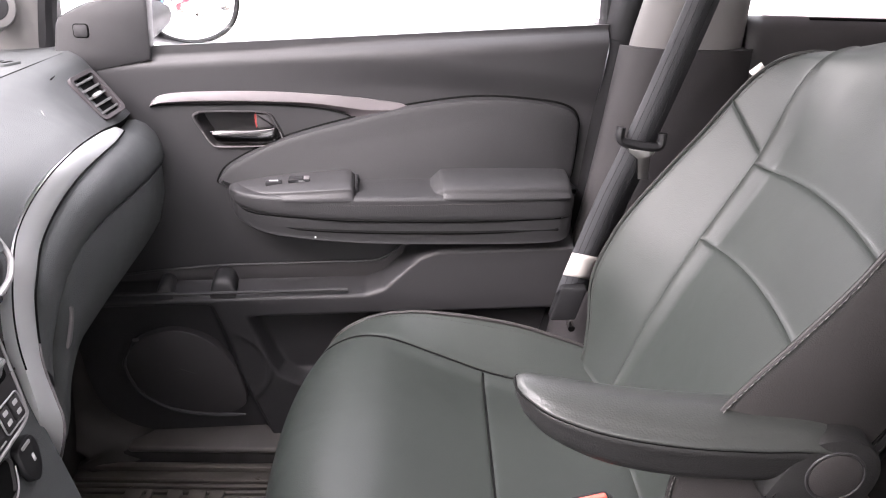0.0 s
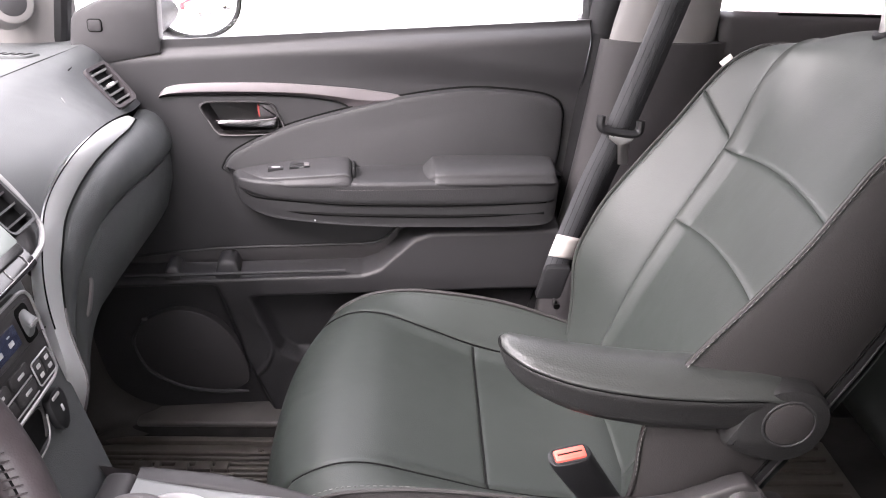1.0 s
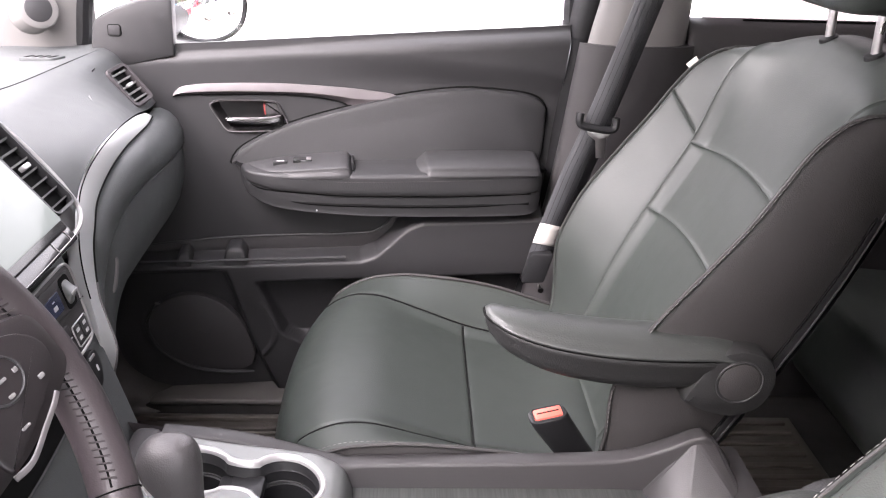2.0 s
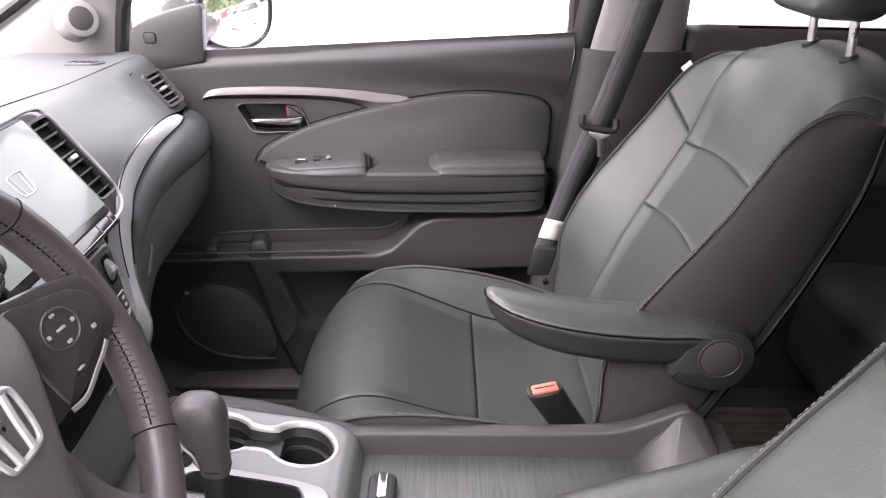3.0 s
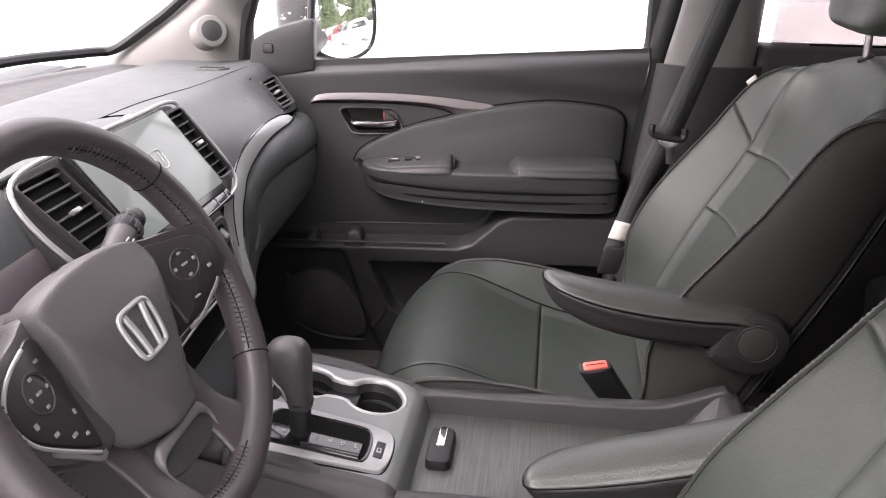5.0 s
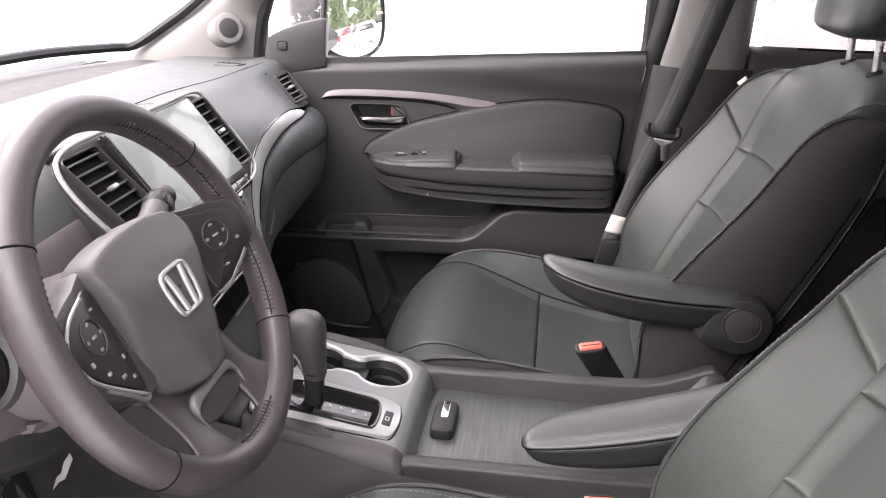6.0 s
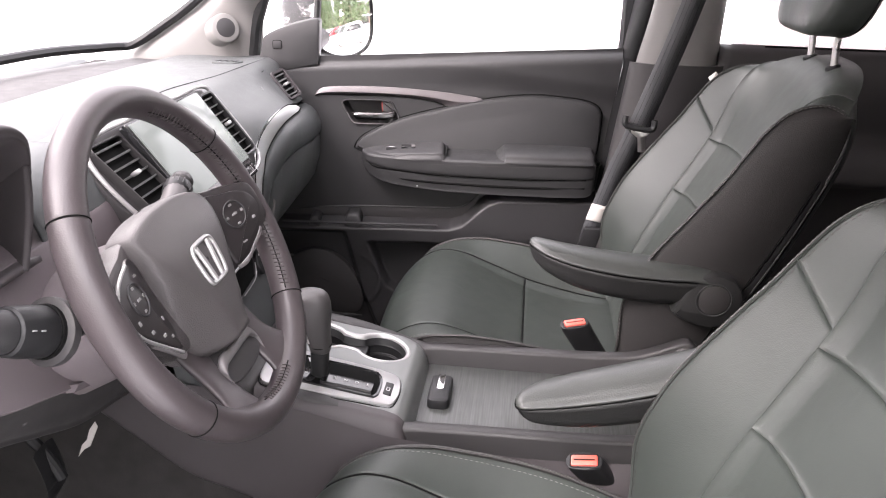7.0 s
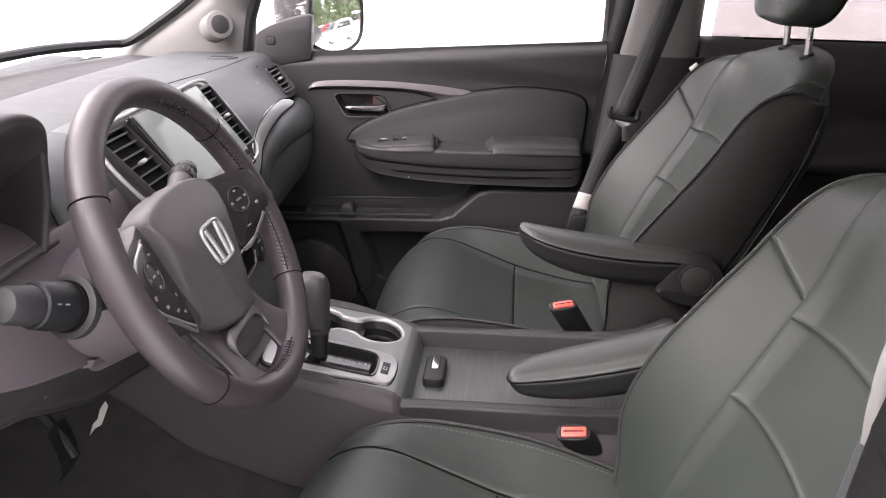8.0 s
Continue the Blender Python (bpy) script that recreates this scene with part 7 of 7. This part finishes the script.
part("window_pane", ([(0.05, -0.04, 0.75), (1.03, -0.03, 0.75), (0.93, 0.03, 1.18), (0.54, 0.02, 1.16)], [(0, 1, 2, 3)]), CLEAR, open_door, "clear side window", solid=0.004)
part("side_glass", slab([(-0.470, 0.74), (-0.470, 0.80), (-0.20, 1.16), (0.37, 1.17), (0.380, 0.74)], 0.004, lambda a, b, c: door_at(a, b, -0.030 - 0.30 * (b - 0.74) - c), 0.0005), CLEAR, passenger_door, "clear side window")
part("window_pane", ([(0.53, 0.835, 0.77), (2.2, 0.835, 0.77), (2.2, 0.70, 1.26), (0.53, 0.70, 1.26)], [(0, 1, 2, 3)]), PRIVACY, rear_door, "tinted privacy glass", solid=0.004)
part("window_pane", ([(0.53, -0.835, 0.77), (2.2, -0.835, 0.77), (2.2, -0.70, 1.26), (0.53, -0.70, 1.26)], [(0, 1, 2, 3)]), PRIVACY, shell, "tinted privacy glass", solid=0.004)
part("tail_pane", ([(2.2, -0.72, 0.70), (2.2, 0.72, 0.70), (2.1, 0.66, 1.26), (2.1, -0.66, 1.26)], [(0, 1, 2, 3)]), PRIVACY, shell, "tinted privacy glass", solid=0.004)

# passenger mirror with slightly domed glass
mn = Vector((0.883, -0.469, 0.10)).normalized()
ma = Vector((0.47, 0.88, 0)).normalized()
mb = mn.cross(ma)
MC = Vector((-0.405, 0.995, 0.795))
mirror = thing("wing_mirror", "black passenger wing mirror", "wing mirror")
o = np.array(spline([(-0.104, -0.030), (-0.085, -0.066), (-0.02, -0.086), (0.050, -0.080), (0.092, -0.050), (0.106, 0.02), (0.096, 0.085), (0.03, 0.100), (-0.07, 0.100), (-0.102, 0.06)], 60, True))


def on_mirror(a, b, c):
    return MC + ma * a + mb * b + mn * (c - (a * a + b * b) / 2.8)


rows = [[MC + ma * (a * k) + mb * (b * k) - mn * c for a, b in o] for c, k in ((-0.006, 1.06), (-0.002, 1.10), (0.02, 1.11), (0.06, 1.09), (0.10, 1.02), (0.13, 0.88), (0.15, 0.64), (0.158, 0.30), (0.160, 0.02))]
part("mirror_housing", ([q for r in rows for q in r], grid_faces(60, 9, True)), TRIM, mirror, "dark rounded mirror housing", sharp=60)
v, f = [on_mirror(0, 0, 0.004)], []
for k in np.linspace(0.08, 1, 13):
    v += [on_mirror(a * k, b * k, 0.004) for a, b in o]
f = [(0, 1 + i, 1 + (i + 1) % 60) for i in range(60)] + [tuple(q + 1 for q in g) for g in grid_faces(60, 13, True, True)]
part("mirror_glass", (v, f), MIRROR, mirror, "domed silvered mirror glass", sharp=180)
part("mirror_rim", tube([on_mirror(a * 1.03, b * 1.03, 0.002) for a, b in o], 0.0055, 8, True), BLACK, mirror, "black rim of the mirror")
part("mirror_foot", tube([(-0.46, 0.94, 0.76), (-0.47, 0.86, 0.755), (-0.47, 0.80, 0.755)], (0.030, 0.034, 0.036), 14), BLACK, mirror)

# ---- outside ----
ground = thing("ground", "trampled snow on the ground", "snow", kind="structure")


def snow(u, v):
    x, y = 60 * np.sign(u) * np.abs(u) ** 3 * 8, 60 * np.sign(v) * np.abs(v) ** 3 * 8
    z = np.array([-0.52 + 0.05 * noise.noise((a * 0.5, b * 0.5, 0)) + 0.02 * noise.noise((a * 2.3, b * 2.3, 4)) for a, b in zip(x, y)])
    bank = np.exp(-(((y - 14.5 - 0.8 * np.sin(x * 0.35)) / 3.0) ** 2)) * ease(-2, 3, x) * ease(16, 11, x)
    z = z + 1.0 * bank * (0.8 + 0.35 * np.array([noise.noise((a * 0.6, b * 0.9, 9)) for a, b in zip(x, y)]))
    return np.stack([x, y, z], 1)


part("snow_sheet", surface(snow, 160, 160, (-1, 1), (-1, 1)), SNOW, ground, sharp=180)


def parked_car(at, paint, label):
    """A parked car seen far off: body, cabin glass, wheels and lamps."""
    car = thing("parked_car", label, "car", at, group="parked cars")
    prof = [(-2.2, 0.35), (-2.25, 0.62), (-2.1, 0.82), (-1.2, 0.95), (-0.55, 1.45), (0.3, 1.58), (1.5, 1.52), (2.0, 1.05), (2.2, 0.95), (2.25, 0.4), (1.6, 0.28), (-1.6, 0.28)]
    part("body", loft([[(x * k, y, 0.28 + (z - 0.28) * h) for x, z in prof] for y, k, h in ((-0.88, 0.93, 0.9), (-0.86, 0.98, 0.97), (-0.6, 1.0, 1.0), (0.6, 1.0, 1.0), (0.86, 0.98, 0.97), (0.88, 0.93, 0.9))], 48, 16, flip=True), paint, car)
    for sg in (-1, 1):
        part("side_glass", ([(-0.75, sg * 0.90, 1.0), (1.55, sg * 0.90, 1.02), (1.25, sg * 0.885, 1.42), (-0.25, sg * 0.885, 1.42)], [(0, 1, 2, 3)]), GLOSS, car, "dark side windows", solid=0.02)
        for x in (-1.35, 1.35):
            w = part("wheel", disc((x, sg * 0.90, 0.34), (0, sg, 0), 0.34, 0.22, 28, 0.03), RUBBER, car)
            part("rim", disc((x, sg * 0.905, 0.34), (0, sg, 0), 0.21, 0.05, 20, 0.02), STEEL, w)
    part("windscreen", ([(-1.18, -0.70, 0.97), (-1.18, 0.70, 0.97), (-0.58, 0.62, 1.44), (-0.58, -0.62, 1.44)], [(0, 1, 2, 3)]), GLOSS, car, "dark windscreen", solid=0.03)
    for sg in (-1, 1):
        part("headlamp", box(-2.26, -2.10, sg * 0.62 - 0.16, sg * 0.62 + 0.16, 0.66, 0.80, 0.03), CHROME, car)
    return car


CAR_WHITE = material("white_paint", (0.72, 0.72, 0.73), 0.25, coat=0.5, vary=0.02)
CAR_RED = material("red_paint", (0.42, 0.025, 0.03), 0.25, coat=0.5, vary=0.03)
CAR_GREY = material("grey_paint", (0.10, 0.105, 0.11), 0.25, coat=0.5, vary=0.03)
CAR_BLUE = material("blue_paint", (0.03, 0.16, 0.38), 0.25, coat=0.5, vary=0.03)
for x, y, paint, lab in ((12.4, 6.4, CAR_WHITE, "white parked car in the snow"), (15.6, 6.9, CAR_GREY, "grey parked car in the snow"), (19.0, 7.1, CAR_RED, "red parked car in the snow"), (22.5, 7.4, CAR_WHITE, "white parked car in the snow"), (26.5, 7.8, CAR_WHITE, "white parked car in the snow"), (31.0, 8.2, CAR_GREY, "grey parked car in the snow"), (36.5, 8.6, CAR_WHITE, "white parked car in the snow"), (43.0, 9.0, CAR_BLUE, "blue parked car in the snow")):
    parked_car(pose(1.45 * x, 1.30 * y, -0.50, 0, 0, 96), paint, lab)

BARK = material("bark", (0.10, 0.075, 0.06), 0.9, bump=0.8, scale=30, vary=0.3)
NEEDLES = material("needles", (0.055, 0.085, 0.035), 0.8, vary=0.5, vscale=3)


def spruce(seed):
    """A conifer: tapered trunk, drooping limbs and tufts of needles with gaps."""
    rng = np.random.RandomState(seed)
    h = 1.0
    trunk = tube([(0, 0, -0.03), (0.004, 0, 0.3), (0.0, 0.003, 0.7), (0, 0, 1.0)], (0.018, 0.014, 0.008, 0.002), 8, up=(0, 1, 0))
    v, f, limbs = [], [], []
    for k in range(64):
        z = 0.22 + 0.76 * (k / 64) ** 0.9
        a = k * 2.4 + rng.rand() * 0.8
        ln = (0.24 * (1 - z) + 0.018) * (0.65 + 0.6 * rng.rand())
        tip = np.array((math.cos(a) * ln, math.sin(a) * ln, z - 0.16 * ln))
        limbs.append(tube([(0, 0, z), tip * np.array((0.6, 0.6, 0)) + np.array((0, 0, z + 0.01)), tip], (0.003, 0.002, 0.001), 4))
        for q in range(16):
            s = 0.2 + 0.8 * rng.rand()
            c = np.array((0, 0, z)) * (1 - s) + tip * s + rng.randn(3) * np.array((0.012, 0.012, 0.008))
            d1, d2 = rng.randn(3) * 0.016, rng.randn(3) * 0.010
            i = len(v)
            v += [c - d1, c + d2, c + d1, c - d2]
            f.append((i, i + 1, i + 2, i + 3))
    return join(trunk, *limbs), (v, f)


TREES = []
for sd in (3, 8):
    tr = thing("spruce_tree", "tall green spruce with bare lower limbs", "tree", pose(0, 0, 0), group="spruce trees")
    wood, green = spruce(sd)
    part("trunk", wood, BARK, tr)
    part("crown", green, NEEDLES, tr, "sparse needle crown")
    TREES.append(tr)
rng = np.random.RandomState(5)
# last two rows: unseen, added on the driver's side to block sky light
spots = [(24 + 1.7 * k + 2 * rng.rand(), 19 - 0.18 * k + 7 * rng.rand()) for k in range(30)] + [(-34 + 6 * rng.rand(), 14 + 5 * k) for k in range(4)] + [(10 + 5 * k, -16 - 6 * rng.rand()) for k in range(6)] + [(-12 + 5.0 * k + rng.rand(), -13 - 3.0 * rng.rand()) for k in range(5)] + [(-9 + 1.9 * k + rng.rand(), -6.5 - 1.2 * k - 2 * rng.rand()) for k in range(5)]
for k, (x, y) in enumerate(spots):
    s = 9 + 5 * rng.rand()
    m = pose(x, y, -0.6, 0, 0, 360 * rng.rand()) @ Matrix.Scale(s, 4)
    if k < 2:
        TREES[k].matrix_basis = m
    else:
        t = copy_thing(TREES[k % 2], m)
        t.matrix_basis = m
